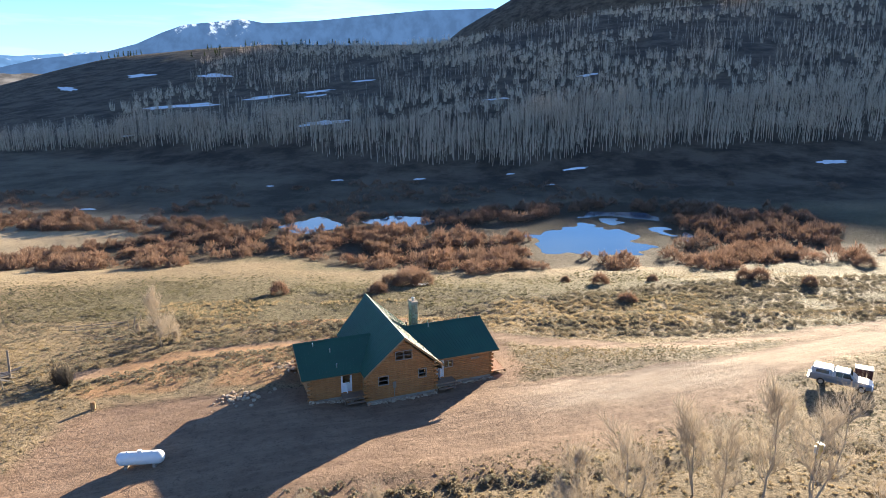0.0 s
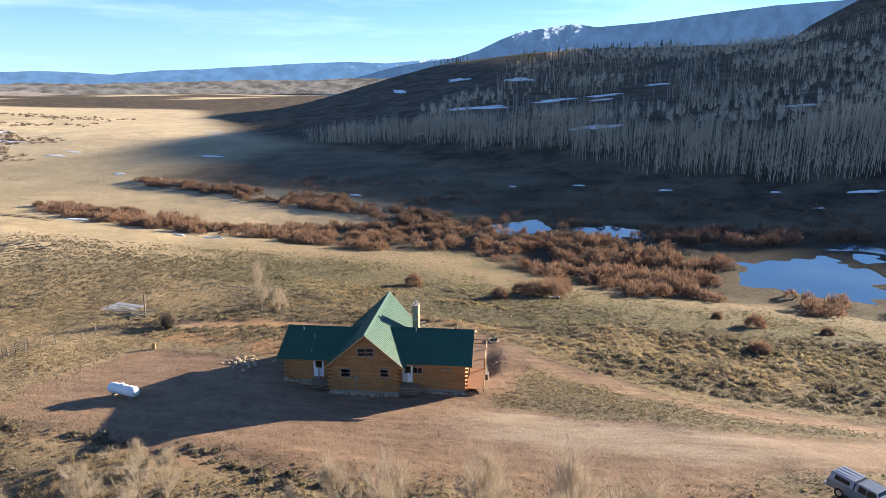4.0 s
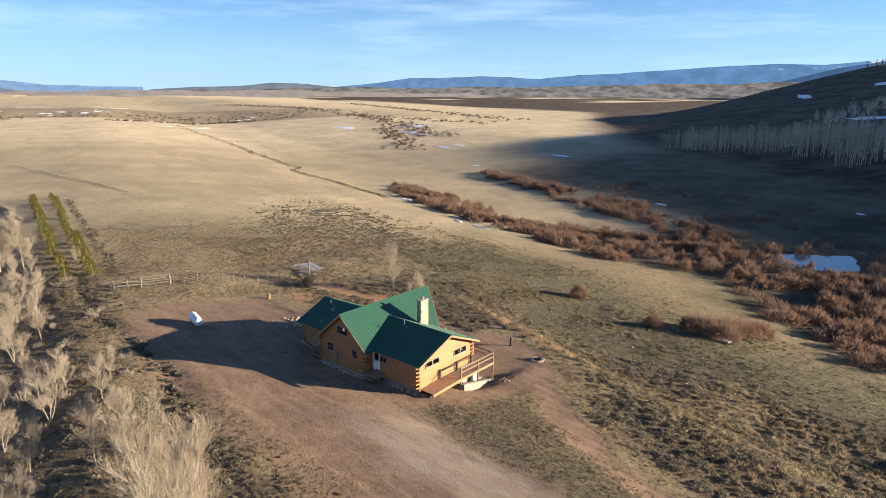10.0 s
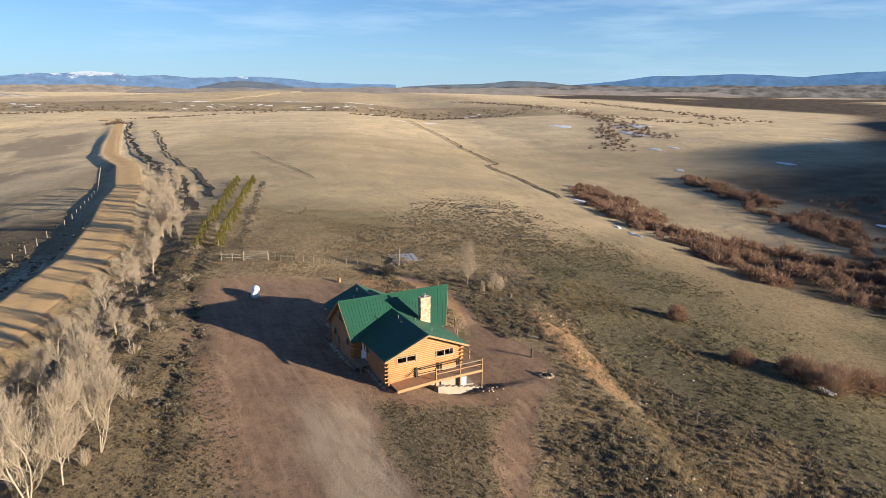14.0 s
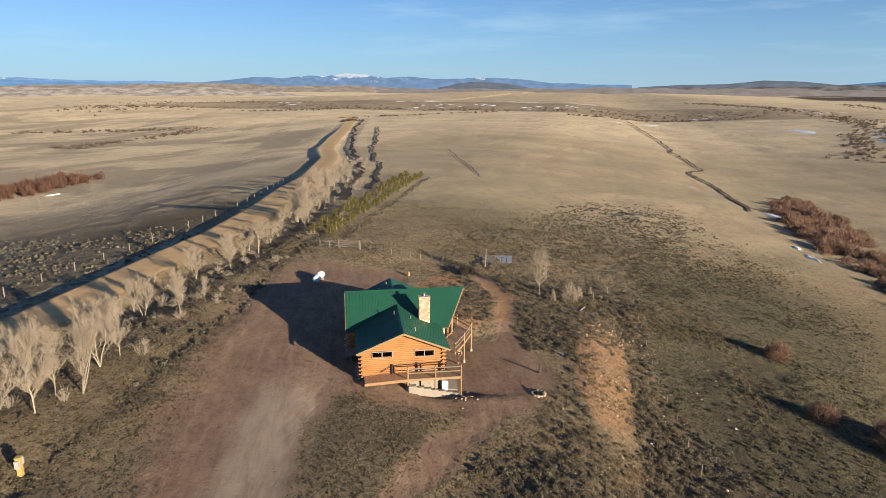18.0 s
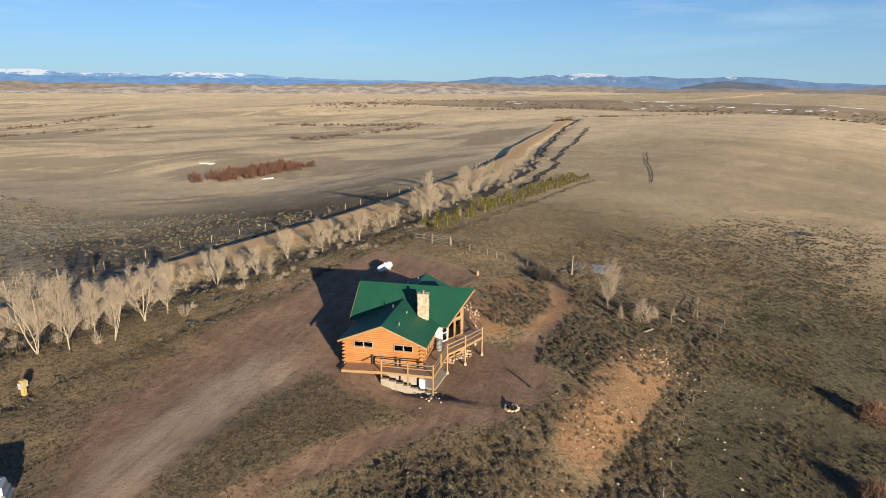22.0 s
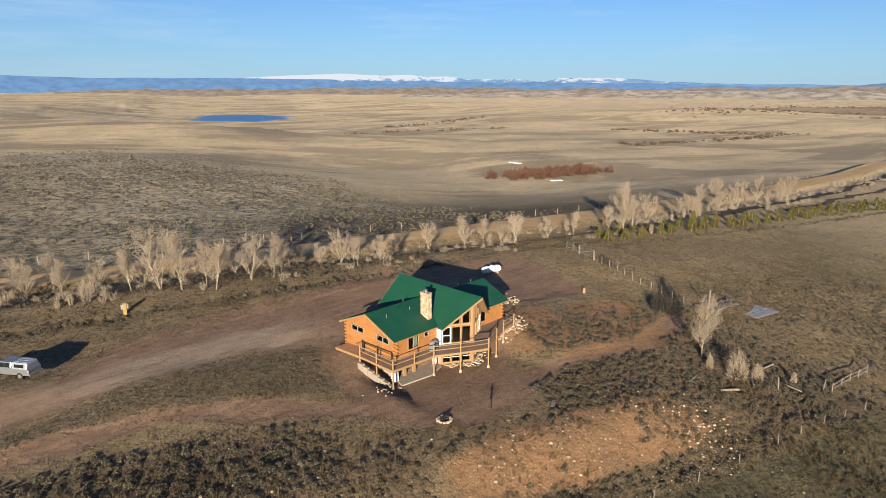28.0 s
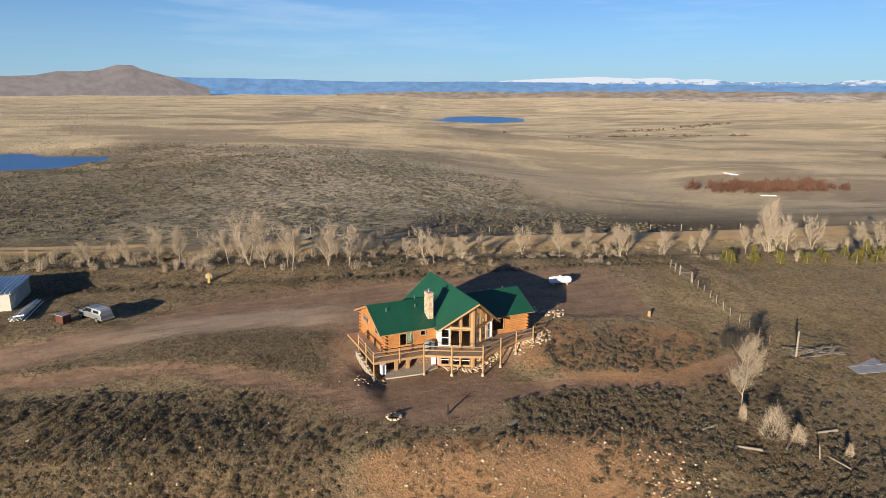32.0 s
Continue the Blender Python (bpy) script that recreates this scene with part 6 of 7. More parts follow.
def mounds(xy, rad, n, flat=0.75, size=0.5, loose=0.35):
    """Leafy low mounds such as sagebrush: tufts lie over a dome, each turned roughly outwards."""
    c = np.repeat(np.column_stack([xy, gz(xy[:, 0], xy[:, 1])]), n, 0)
    rr = np.repeat(rad, n)
    d = R.normal(size=(len(c), 3))
    d[:, 2] = np.abs(d[:, 2]) * 1.2
    d /= np.linalg.norm(d, axis=1, keepdims=True)
    out = d + R.normal(size=d.shape) * loose
    p = d * R.uniform(0.72, 1.0, (len(c), 1)) * rr[:, None]
    p[:, 2] *= flat
    e1 = np.cross(out, R.normal(size=d.shape))
    e1 /= np.maximum(np.linalg.norm(e1, axis=1, keepdims=True), 1e-6)
    e2 = np.cross(out, e1)
    e2 /= np.maximum(np.linalg.norm(e2, axis=1, keepdims=True), 1e-6)
    s = (rr * size * R.uniform(0.7, 1.3, len(rr)))[:, None]
    p = p + c
    return np.stack([p + e1 * s, p - e1 * s * 0.5 + e2 * s * 0.87, p - e1 * s * 0.5 - e2 * s * 0.87], 1)


def plant_mat(name, a, b, c, thin=0.4):
    """Leaves and twigs: part of the light passes through them."""
    k = Nodes(name, 0.9, 0, 0.15)
    col = k.mix(k.island(), rgb(*a), rgb(*b))
    col = k.mix(k.step(k.noise(k.coord(), 0.12, 3), 0.4, 0.65, 0, 0.7), col, rgb(*c))
    mat = k.colour(col)
    glow, both = k.n.new("ShaderNodeBsdfTranslucent"), k.n.new("ShaderNodeMixShader")
    k.put(glow.inputs["Color"], col)
    both.inputs[0].default_value = thin
    out = k.n["Material Output"]
    k.l.new(k.bsdf.outputs[0], both.inputs[1])
    k.l.new(glow.outputs[0], both.inputs[2])
    k.l.new(both.outputs[0], out.inputs["Surface"])
    return mat


FARSAGE = plant_mat("far_sagebrush_leaves", (0.09, 0.08, 0.055), (0.26, 0.225, 0.155), (0.16, 0.13, 0.09))
SAGE = plant_mat("sagebrush_leaves", (0.095, 0.088, 0.066), (0.31, 0.278, 0.208), (0.185, 0.145, 0.095), 0.6)
STRAW = plant_mat("dry_grass", (0.17, 0.13, 0.08), (0.42, 0.33, 0.20), (0.25, 0.185, 0.11), 0.7)
OLIVE = plant_mat("olive_grass", (0.08, 0.074, 0.046), (0.24, 0.215, 0.135), (0.13, 0.115, 0.07), 0.7)
WILLOW = plant_mat("red_willow_twigs", (0.12, 0.073, 0.052), (0.41, 0.255, 0.175), (0.24, 0.165, 0.12), 0.3)
DEEPWILLOW = plant_mat("dark_red_willow_twigs", (0.07, 0.034, 0.026), (0.22, 0.115, 0.08), (0.13, 0.075, 0.055), 0.2)
TWIGS = plant_mat("pale_bare_twigs", (0.29, 0.235, 0.175), (0.52, 0.43, 0.33), (0.38, 0.31, 0.24), 0.3)
BARK = simple("pale_cottonwood_bark", (0.27, 0.225, 0.17), (0.40, 0.335, 0.26), 4, 0.85, stretch=(1, 1, 0.3))
ASPEN = plant_mat("aspen_stems_and_twigs", (0.46, 0.37, 0.28), (0.78, 0.65, 0.51), (0.58, 0.47, 0.36), 0.12)
NEEDLES = plant_mat("yellow_green_needles", (0.10, 0.10, 0.02), (0.28, 0.24, 0.05), (0.16, 0.14, 0.03))
FARBRUSH = plant_mat("far_brush_twigs", (0.10, 0.07, 0.055), (0.22, 0.155, 0.115), (0.14, 0.105, 0.08))
DARKNEEDLE = plant_mat("dark_spruce_needles", (0.02, 0.03, 0.018), (0.045, 0.06, 0.03), (0.03, 0.04, 0.02))


def scatter(n, x0, x1, y0, y1, keep):
    x, y = R.uniform(x0, x1, n), R.uniform(y0, y1, n)
    ok = R.uniform(0, 1, n) < keep(x, y)
    return np.column_stack([x[ok], y[ok]])


xy = scatter(52000, -160, 85, 22, 114, sage_cover)
sr = R.uniform(0.15, 0.4, len(xy)) * np.where(R.uniform(0, 1, len(xy)) < 0.18, 1.35, 1.0) * np.where(xy[:, 0] < -45, 0.7, 1.0)
close = (xy[:, 0] > -62) & (xy[:, 1] > 40)
sage_me = tri_mesh("sagebrush", np.concatenate([mounds(xy[close], sr[close], 56, 0.85, 0.2, 0.65), mounds(xy[~close], sr[~close], 22, 0.85, 0.4, 0.5)]), SAGE)
lone("sagebrush", sage_me, SAGE, Matrix(), "grey-green sagebrush mounds over the banks and fields", "sagebrush", kind="stuff")
# the sage plain beyond the road, seen only from afar
xy = scatter(40000, -190, 250, -240, 6, lambda x, y: (0.25 + 0.75 * smooth(0.3, 0.55, vnoise(x, y, 18, 33))) * (1 - bare(x, y)) * smooth(-25, 60, y + 50 * (vnoise(x, y, 45, 17) - 0.5) - np.interp(x, [-150, -60, -50, -34, 38, 105, 260], [20, -20, -60, -165, -206, -214, -230])) * (pond_depth(x, y, PONDS[5]) > 1.2))
lone("far_sagebrush", tri_mesh("far_sagebrush", mounds(xy, R.uniform(0.2, 0.5, len(xy)), 9, 0.7, 0.6), FARSAGE), FARSAGE, Matrix(), "dotted sagebrush over the plain beyond the road", "sagebrush", kind="stuff")
# dry grass
grass_keep = lambda x, y: (0.25 + 0.75 * smooth(0.45, 0.65, vnoise(x, y, 7, 34))) * (1 - bare(x, y)) * (1 - in_drive(x, y, 1.5, 2.0)) * smooth(-118, -70, x) * smooth(80, 60, x) * smooth(131, 112, y) * (1 - 0.8 * smooth(87, 89, y) * smooth(98, 94, y) * smooth(-34, -24, x)) * (1 - 0.4 * smooth(96, 100, y))
xy = scatter(95000, -110, 80, 22, 128, grass_keep)
south = (xy[:, 1] > 88) & (xy[:, 0] < 45)
lone("meadow_grass", tri_mesh("meadow_grass", shrubs(xy[south], R.uniform(0.1, 0.24, south.sum()), R.uniform(0.1, 0.3, south.sum()), 5, 0.045, 0.4, 0), OLIVE), OLIVE, Matrix(), "short olive grass over the lower meadow", "grass", kind="stuff")
xy = xy[~south]
lone("dry_grass", tri_mesh("dry_grass", shrubs(xy, R.uniform(0.1, 0.24, len(xy)), R.uniform(0.1, 0.3, len(xy)), 5, 0.045, 0.4, 0), STRAW), STRAW, Matrix(), "tufts of dry straw-coloured grass", "grass", kind="stuff")
xy = scatter(100000, -120, 80, 22, 132, grass_keep)
south = (xy[:, 1] > 88) & (xy[:, 0] < 45)
lone("meadow_tussocks", tri_mesh("meadow_tussocks", mounds(xy[south], R.uniform(0.08, 0.26, south.sum()), 6, 0.55, 0.6, 0.6), OLIVE), OLIVE, Matrix(), "lumpy olive tussocks over the lower meadow", "grass", kind="stuff")
xy = xy[~south]
lone("grass_tussocks", tri_mesh("grass_tussocks", mounds(xy, R.uniform(0.06, 0.18, len(xy)), 6, 0.5, 0.6, 0.7), STRAW), STRAW, Matrix(), "low dry grass tussocks over the meadow", "grass", kind="stuff")
xy = scatter(46000, -40, 75, 37, 72, lambda x, y: np.clip(np.maximum(smooth(0, 2, y - np.interp(x, DRIVE_X, DRIVE_S)) * smooth(1, -0.5, y - np.interp(x, [5, 8, 17, 23, 40], [66, 67.2, 67.5, 67, 68.5])) * smooth(7, 10, x), 0.6 * smooth(39, 40.5, y) * smooth(1, -2, y - np.interp(x, DRIVE_X, DRIVE_N))), 0, 1) * (0.3 + 0.7 * smooth(0.35, 0.6, vnoise(x, y, 2.2, 44))))
lone("olive_grass", tri_mesh("olive_grass", mounds(xy, R.uniform(0.04, 0.11, len(xy)), 6, 0.5, 0.6, 0.7), OLIVE), OLIVE, Matrix(), "short olive-brown grass tufts beside the drive", "grass", kind="stuff")
xy = scatter(11000, -45, 45, 24, 100, lambda x, y: smooth(0.5, 0.7, vnoise(x, y, 9, 35)) * (1 - bare(x, y)) * np.maximum(smooth(38, 34, y), smooth(74, 78, y)))
lone("rabbitbrush", tri_mesh("rabbitbrush", shrubs(xy, R.uniform(0.25, 0.5, len(xy)), R.uniform(0.3, 0.6, len(xy)), 26, 0.05, 0.5, 0), STRAW), STRAW, Matrix(), "golden dry rabbitbrush clumps along the banks", "rabbitbrush", kind="stuff")

# willows along the creek
xy = scatter(5200, -268, 112, 122, 238, willow_keep)
lone("creek_willows", tri_mesh("creek_willows", domes(xy, R.uniform(1.1, 2.9, len(xy)), R.uniform(1.5, 3.1, len(xy)) * (0.75 + 0.5 * vnoise(xy[:, 0], xy[:, 1], 14, 46)), 130, 0.17), WILLOW), WILLOW, Matrix(), "leafless red-brown willow thicket along the creek", "willows", kind="stuff")
xy = scatter(900, -170, 150, 205, 262, lambda x, y: smooth(0.52, 0.68, vnoise(x, y, 13, 37)) * (y < np.interp(x, TOE_X, TOE_Y) - 5))
lone("shade_willows", tri_mesh("shade_willows", domes(xy, R.uniform(0.9, 2.0, len(xy)), R.uniform(1.0, 2.2, len(xy)), 60, 0.14), WILLOW), WILLOW, Matrix(), "dark willow clumps on the shaded flats", "willows", kind="stuff")
xy = scatter(1100, -190, -120, -165, -112, lambda x, y: np.exp(-(((x + 156) / 24) ** 2 + ((y - 0.05 * (x + 156) + 138) / 6) ** 2)))
lone("north_willows", tri_mesh("north_willows", domes(xy, R.uniform(1.4, 3.0, len(xy)), R.uniform(2.4, 4.8, len(xy)), 110, 0.2), DEEPWILLOW), DEEPWILLOW, Matrix(), "red willow patch on the plain beyond the road", "willows", kind="stuff")
for x, y, r, h in ((-26.5, 105.5, 1.5, 2.3), (-9.6, 105.8, 1.5, 1.8), (-5.2, 111.6, 2.3, 3.0), (-2.0, 112.6, 1.9, 2.6), (-8.0, 112.0, 1.7, 2.2), (-4.4, 115.4, 2.3, 2.9), (-4.6, 119.5, 2.2, 2.8), (-4.2, 123.5, 2.2, 2.6), (30, 110.6, 1.5, 2.0), (30.9, 97, 1.4, 1.1), (24.4, 113.9, 0.8, 1.2), (39.5, 110.8, 0.9, 1.2), (64, 103.8, 1.2, 1.6), (58, 109, 1.6, 2.2), (55.5, 109.5, 1.3, 1.9), (87, 124, 2.0, 2.4)):
    me = tri_mesh("willow_bush", domes(np.array([[0.0, 0.0]]), np.array([r * 1.15]), np.array([h * 1.05]), 900, 0.06) - np.array([0, 0, on_ground(0, 0)]), WILLOW)
    lone("willow_bush", me, WILLOW, grounded(x, y), "leafless brown willow bush standing alone in the meadow", "bush", "lone willow bushes")


# bare cottonwoods
def bare_tree(seed, h, spread):
    """Returns the trunk's mesh with its limbs, and the crown's mesh of twigs."""
    rng = random.Random(seed)
    wood, fine_a, fine_b = Mesh(), [], []

    def limb(p, d, length, r, n):
        """A bent limb; gives points and directions along it."""
        out, steps = [], 4
        for i in range(steps):
            q = p + d * length / steps
            r2 = r * (0.8 if i < steps - 1 else 0.55)
            if n:
                wood.tube(p, q, r, r2, n, False)
            else:
                fine_a.append(p), fine_b.append(q)
            out.append((p.copy(), d.copy(), q.copy()))
            d = (d + Vector((rng.uniform(-1, 1), rng.uniform(-1, 1), rng.uniform(-0.1, 0.5))) * 0.2).normalized()
            p, r = q, r2
        return out

    def along(run, f):
        i = min(int(f * len(run)), len(run) - 1)
        a, d, b = run[i]
        return a.lerp(b, f * len(run) - i), d

    def fork(d, wide, up=0.15):
        a = rng.uniform(0, 2 * math.pi)
        return (d + Vector((math.cos(a), math.sin(a), up)) * wide).normalized()

    stems = rng.choice((1, 2, 2, 3)) if spread < 0.7 else 2
    for s in range(stems):
        lean = Vector((rng.uniform(-0.36, 0.36), rng.uniform(-0.36, 0.36), 1)) if stems > 1 else Vector((rng.uniform(-0.1, 0.1), rng.uniform(-0.1, 0.1), 1))
        top = h * rng.uniform(0.75, 0.95) if s else h * 0.92
        trunk = limb(Vector((0, 0, -0.1)), lean.normalized(), top, h * 0.0095, 7)
        for i in range(16 // stems + 3):
            f = rng.uniform(0.18, 0.97)
            p, d = along(trunk, f)
            big = limb(p, fork(d, spread * rng.uniform(1.1, 2.0) * (1.15 - 0.5 * f)), h * (0.42 - 0.26 * f) * rng.uniform(0.75, 1.2), h * 0.004 * (1.3 - f), 4)
            for j in range(7):
                g = rng.uniform(0.2, 1.0)
                p2, d2 = along(big, min(g, 0.99))
                small = limb(p2, fork(d2, 0.7, 0.5), h * 0.15 * rng.uniform(0.6, 1.3), h * 0.0019, 3)
                for m in range(9):
                    p3, d3 = along(small, rng.uniform(0.1, 0.99))
                    e = p3 + fork(d3, 0.8, 0.7) * h * 0.085 * rng.uniform(0.6, 1.4)
                    fine_a.append(p3), fine_b.append(e)

    a, b = np.array([tuple(p) for p in fine_a]), np.array([tuple(p) for p in fine_b])
    tw = [blades(a, b, 0.022)]
    for _ in range(3):
        f = R.uniform(0.2, 0.95, (len(a), 1))
        p = a + (b - a) * f
        tw.append(blades(p, p + (b - a) * 0.6 + np.array([0, 0, h * 0.02]) + R.normal(size=a.shape) * h * 0.02, 0.016))
    return wood.mesh("trunk", BARK), tri_mesh("crown", np.concatenate(tw), TWIGS)


KINDS = [bare_tree(40 + i, 8.0, s) for i, s in enumerate((0.52, 0.62, 0.46, 0.56, 0.5, 0.72))]


def put_tree(x, y, h, kind, label="bare pale cottonwood tree without leaves", cat="tree", group="cottonwoods along the road"):
    m = pose(x, y, on_ground(x, y), 0, 0, (x * 37 + y * 53) % 360) @ Matrix.Scale(h / 8.0, 4)
    ob = thing("cottonwood_tree", m, label, cat, group)
    part("trunk", KINDS[kind][0], BARK, ob)
    part("crown", KINDS[kind][1], TWIGS, ob)


TREES = [(40, 28.6, 4.2), (41.2, 25.3, 4.5), (37.3, 25.3, 4.8), (35.8, 31, 4.6), (27.5, 33.6, 5.0), (25.9, 30.8, 4.2), (24, 35.4, 7.3), (21.4, 36.3, 7.3), (18.3, 35.4, 5.6), (17.2, 37.2, 6.0), (15, 25, 3.8), (12.2, 34.8, 5.8),
         (9.1, 34.5, 5.6), (7.5, 31.9, 4.5), (3.6, 25, 3.0), (0.3, 25.5, 3.4), (-2.5, 28.5, 4.9), (-4, 32.5, 4.0), (-7.9, 33.3, 3.0), (-5.8, 24.5, 4.2), (-8.8, 29.5, 3.8), (-19.5, 24.5, 4.4), (-25.5, 26.6, 5.4), (-31, 23, 4.2),
         (-36.4, 25.4, 5.4), (-38.5, 22.5, 4.5), (-45, 23.2, 3.8), (-52, 21.8, 4.2), (-64.5, 22, 8.3), (-67, 18.5, 7.0), (-70, 18.5, 6.6), (-76.5, 16, 5.6), (-59.5, 23.5, 4.6), (-98, 9.5, 6.3), (-109, 4.8, 7.2), (-114, 5.8, 6.6),
         (-119, 3.4, 6.4), (-126, 3.2, 7.0), (-134, 4.4, 5.8), (-138, 3.2, 6.6), (-86, 16, 4.8), (-92, 13, 4.4), (-104, 10, 4.6), (44, 31, 3.8), (48, 34, 3.6), (31.5, 28, 4.0), (13.5, 27.5, 4.2), (5.5, 27.6, 4.0), (-12, 26.4, 3.4)]
brush_y = lambda x: np.interp(x, [-230, -150, -100, -57, -17, 45, 70], [-33, -5, 10, 20, 23.5, 28, 31])
RT = random.Random(8)
TREES += [(x, brush_y(x) + RT.uniform(-2.5, 6.5), RT.uniform(1.8, 3.0)) for x in [RT.uniform(-60, 52) for _ in range(10)]]
TREES += [(x, brush_y(x) + RT.uniform(-1, 3), RT.uniform(2.6, 4.4)) for x in [RT.uniform(-150, -60) for _ in range(10)]]
for i, (x, y, h) in enumerate(TREES):
    put_tree(x, y, h, i % 5)
put_tree(-33.2, 73.5, 6.6, 3, "bare pale cottonwood tree above the cut bank", "tree", "")
# low pale brush along the road
xy = scatter(4400, -235, 66, -40, 38, lambda x, y: smooth(7.5, 5.0, np.abs(y - brush_y(x) - 4.0)) * (0.1 + 0.9 * smooth(0.45, 0.62, vnoise(x, y, 7, 38))) * (1 - bare(x, y)))
lone("roadside_brush", tri_mesh("roadside_brush", shrubs(xy, R.uniform(0.45, 1.1, len(xy)), R.uniform(0.6, 2.3, len(xy)) * np.where(R.uniform(0, 1, len(xy)) < 0.25, 1.25, 0.7) * np.where((xy[:, 0] > -60) & (xy[:, 0] < 4), 0.62, 1.0), 56, 0.036, 0.45, 2), TWIGS), TWIGS, Matrix(), "pale leafless brush along the gravel road", "brush", kind="stuff")
for x, y, r, h in ((-33.9, 78.0, 1.5, 3.6), (-32.2, 75.6, 0.5, 2.0), (-35.6, 79.3, 0.8, 2.2), (-39.4, 81.0, 0.4, 1.5)):
    me = tri_mesh("pale_bush", domes(np.array([[0.0, 0.0]]), np.array([r * 0.9]), np.array([h * 0.9]), 420, 0.035) - np.array([0, 0, on_ground(0, 0)]), TWIGS)
    lone("pale_bush", me, TWIGS, grounded(x, y), "pale leafless bush beside the lone cottonwood", "bush", "pale bushes")
DEADTWIG = plant_mat("dark_dead_twigs", (0.05, 0.045, 0.04), (0.11, 0.095, 0.08), (0.08, 0.07, 0.06))
for x, y in ((-38.8, 61.6), (-37.6, 61.0)):
    me = tri_mesh("dark_bush", shrubs(np.array([[0.0, 0.0]]), np.array([0.9]), np.array([2.4]), 200, 0.05, 0.3, 2) - np.array([0, 0, on_ground(0, 0)]), DEADTWIG)
    lone("dark_bush", me, DEADTWIG, grounded(x, y), "dark dead bush with fine upright twigs", "bush", "dead bushes")


# planted rows of small pines
def small_pine(seed):
    h, n = 2.6, 420
    z = R.uniform(0.1, 1, n) ** 1.3
    a, q = R.uniform(0, 2 * np.pi, n), np.sqrt(R.uniform(0.2, 1, n))
    r = (1 - z) * 0.85 + 0.08
    p = np.column_stack([np.cos(a) * q * r, np.sin(a) * q * r, z * h])
    out = np.column_stack([np.cos(a), np.sin(a), np.full(n, 0.5)]) * 0.28
    return tri_mesh("crown", np.concatenate([blades(p, p + out + R.normal(size=p.shape) * 0.05, 0.12), flakes(p, np.full(n, 0.12))]), NEEDLES)


PINES = [small_pine(i) for i in range(3)]
stem = Mesh().tube((0, 0, -0.1), (0, 0, 2.3), 0.07, 0.02, n=6).mesh("trunk", BARK)
for row, (a, b) in enumerate((((-52.5, 32.0), (-164, 21.5)), ((-54, 27.8), (-163, 16.5)))):
    for i in range(26):
        f = i / 25
        x, y = a[0] + (b[0] - a[0]) * f + R.uniform(-0.6, 0.6), a[1] + (b[1] - a[1]) * f + R.uniform(-0.5, 0.5)
        ob = thing("small_pine", pose(x, y, on_ground(x, y), 0, 0, R.uniform(0, 360)) @ Matrix.Diagonal((*[R.uniform(0.8, 1.25)] * 2, R.uniform(0.5, 0.95) * (1.3 if i in (5, 6) else 1), 1)), "small yellow-green pine in a planted row", "tree", "planted pine rows")
        part("trunk", stem, BARK, ob)
        part("crown", PINES[i % 3], NEEDLES, ob)

# the aspen woods on the hill
toe_at = lambda x: curve(x, TOE_X, TOE_Y)
FRONT = ([-200, -165, -137, -99, -62, -40, -1, 41, 90, 200, 430], [385, 362, 346, 342, 326, 298, 279, 276, 279, 285, 300])
WOOD_W = ([270, 360, 372, 490, 700, 860], [-60, -150, -188, -205, -245, -270])
n = 15500
xs = R.uniform(-275, 430, n)
deep = np.where(R.uniform(0, 1, n) < 0.55, R.uniform(0, 85, n), 60 + R.uniform(0, 1, n) ** 1.2 * 420)
ys = np.interp(xs, *FRONT) + 2 + deep + (vnoise(xs, xs * 0, 40, 40) - 0.5) * 16 + (vnoise(xs, xs * 0, 9, 43) - 0.5) * 12
stand = vnoise(xs, ys, 32, 41) * 0.7 + vnoise(xs, ys, 11, 44) * 0.3
ok = R.uniform(0, 1, n) < np.where(deep < 70, 0.35 + 0.65 * smooth(0.25, 0.4, stand), smooth(0.42, 0.56, stand)) * smooth(-6, 4, xs - np.interp(ys, *WOOD_W) + (vnoise(xs, ys, 22, 47) - 0.5) * 40)
for gx, gy, gr in ((-197, 514, 26), (-130, 521, 22), (-93, 524, 15), (-64, 389, 14), (-233, 700, 26)):
    ok &= np.hypot((xs - gx) / 1.6, ys - gy) > gr
# a grey grove apart from the woods
grove = R.uniform(0, 1, 420)
xs = np.concatenate([xs[ok], -276 + 92 * grove])
ys = np.concatenate([ys[ok], 380 - 8 * grove + R.uniform(0, 34, 420)])
zs = gz(xs, ys)
hs = (6.5 + 7.5 * vnoise(xs, ys, 16, 48)) * R.uniform(0.75, 1.2, len(xs))
base = np.column_stack([xs, ys, zs - 0.3])
top = base + np.column_stack([R.normal(size=len(xs)) * 0.35, R.normal(size=len(xs)) * 0.35, hs])
parts_v = [blades(base, top, 0.26), blades(base, top, 0.26)]
crown_v = []
for i in range(22):
    f = R.uniform(0.45, 0.99, (len(xs), 1))
    p = base + (top - base) * f
    a = R.uniform(0, 2 * np.pi, len(xs))
    l = hs * R.uniform(0.1, 0.24, len(xs)) * (1.25 - f[:, 0])
    e = p + np.column_stack([np.cos(a) * l, np.sin(a) * l, l * R.uniform(0.7, 1.6, len(xs))])
    (parts_v if i < 6 else crown_v).append(blades(p, e, 0.14))
lone("aspen_woods", tri_mesh("aspen_woods", np.concatenate(parts_v), ASPEN), ASPEN, Matrix(), "leafless aspen woods with pale trunks on the hillside", "woods", kind="stuff")
PEACH = plant_mat("aspen_crown_twigs", (0.40, 0.31, 0.24), (0.70, 0.56, 0.44), (0.50, 0.38, 0.28), 0.12)
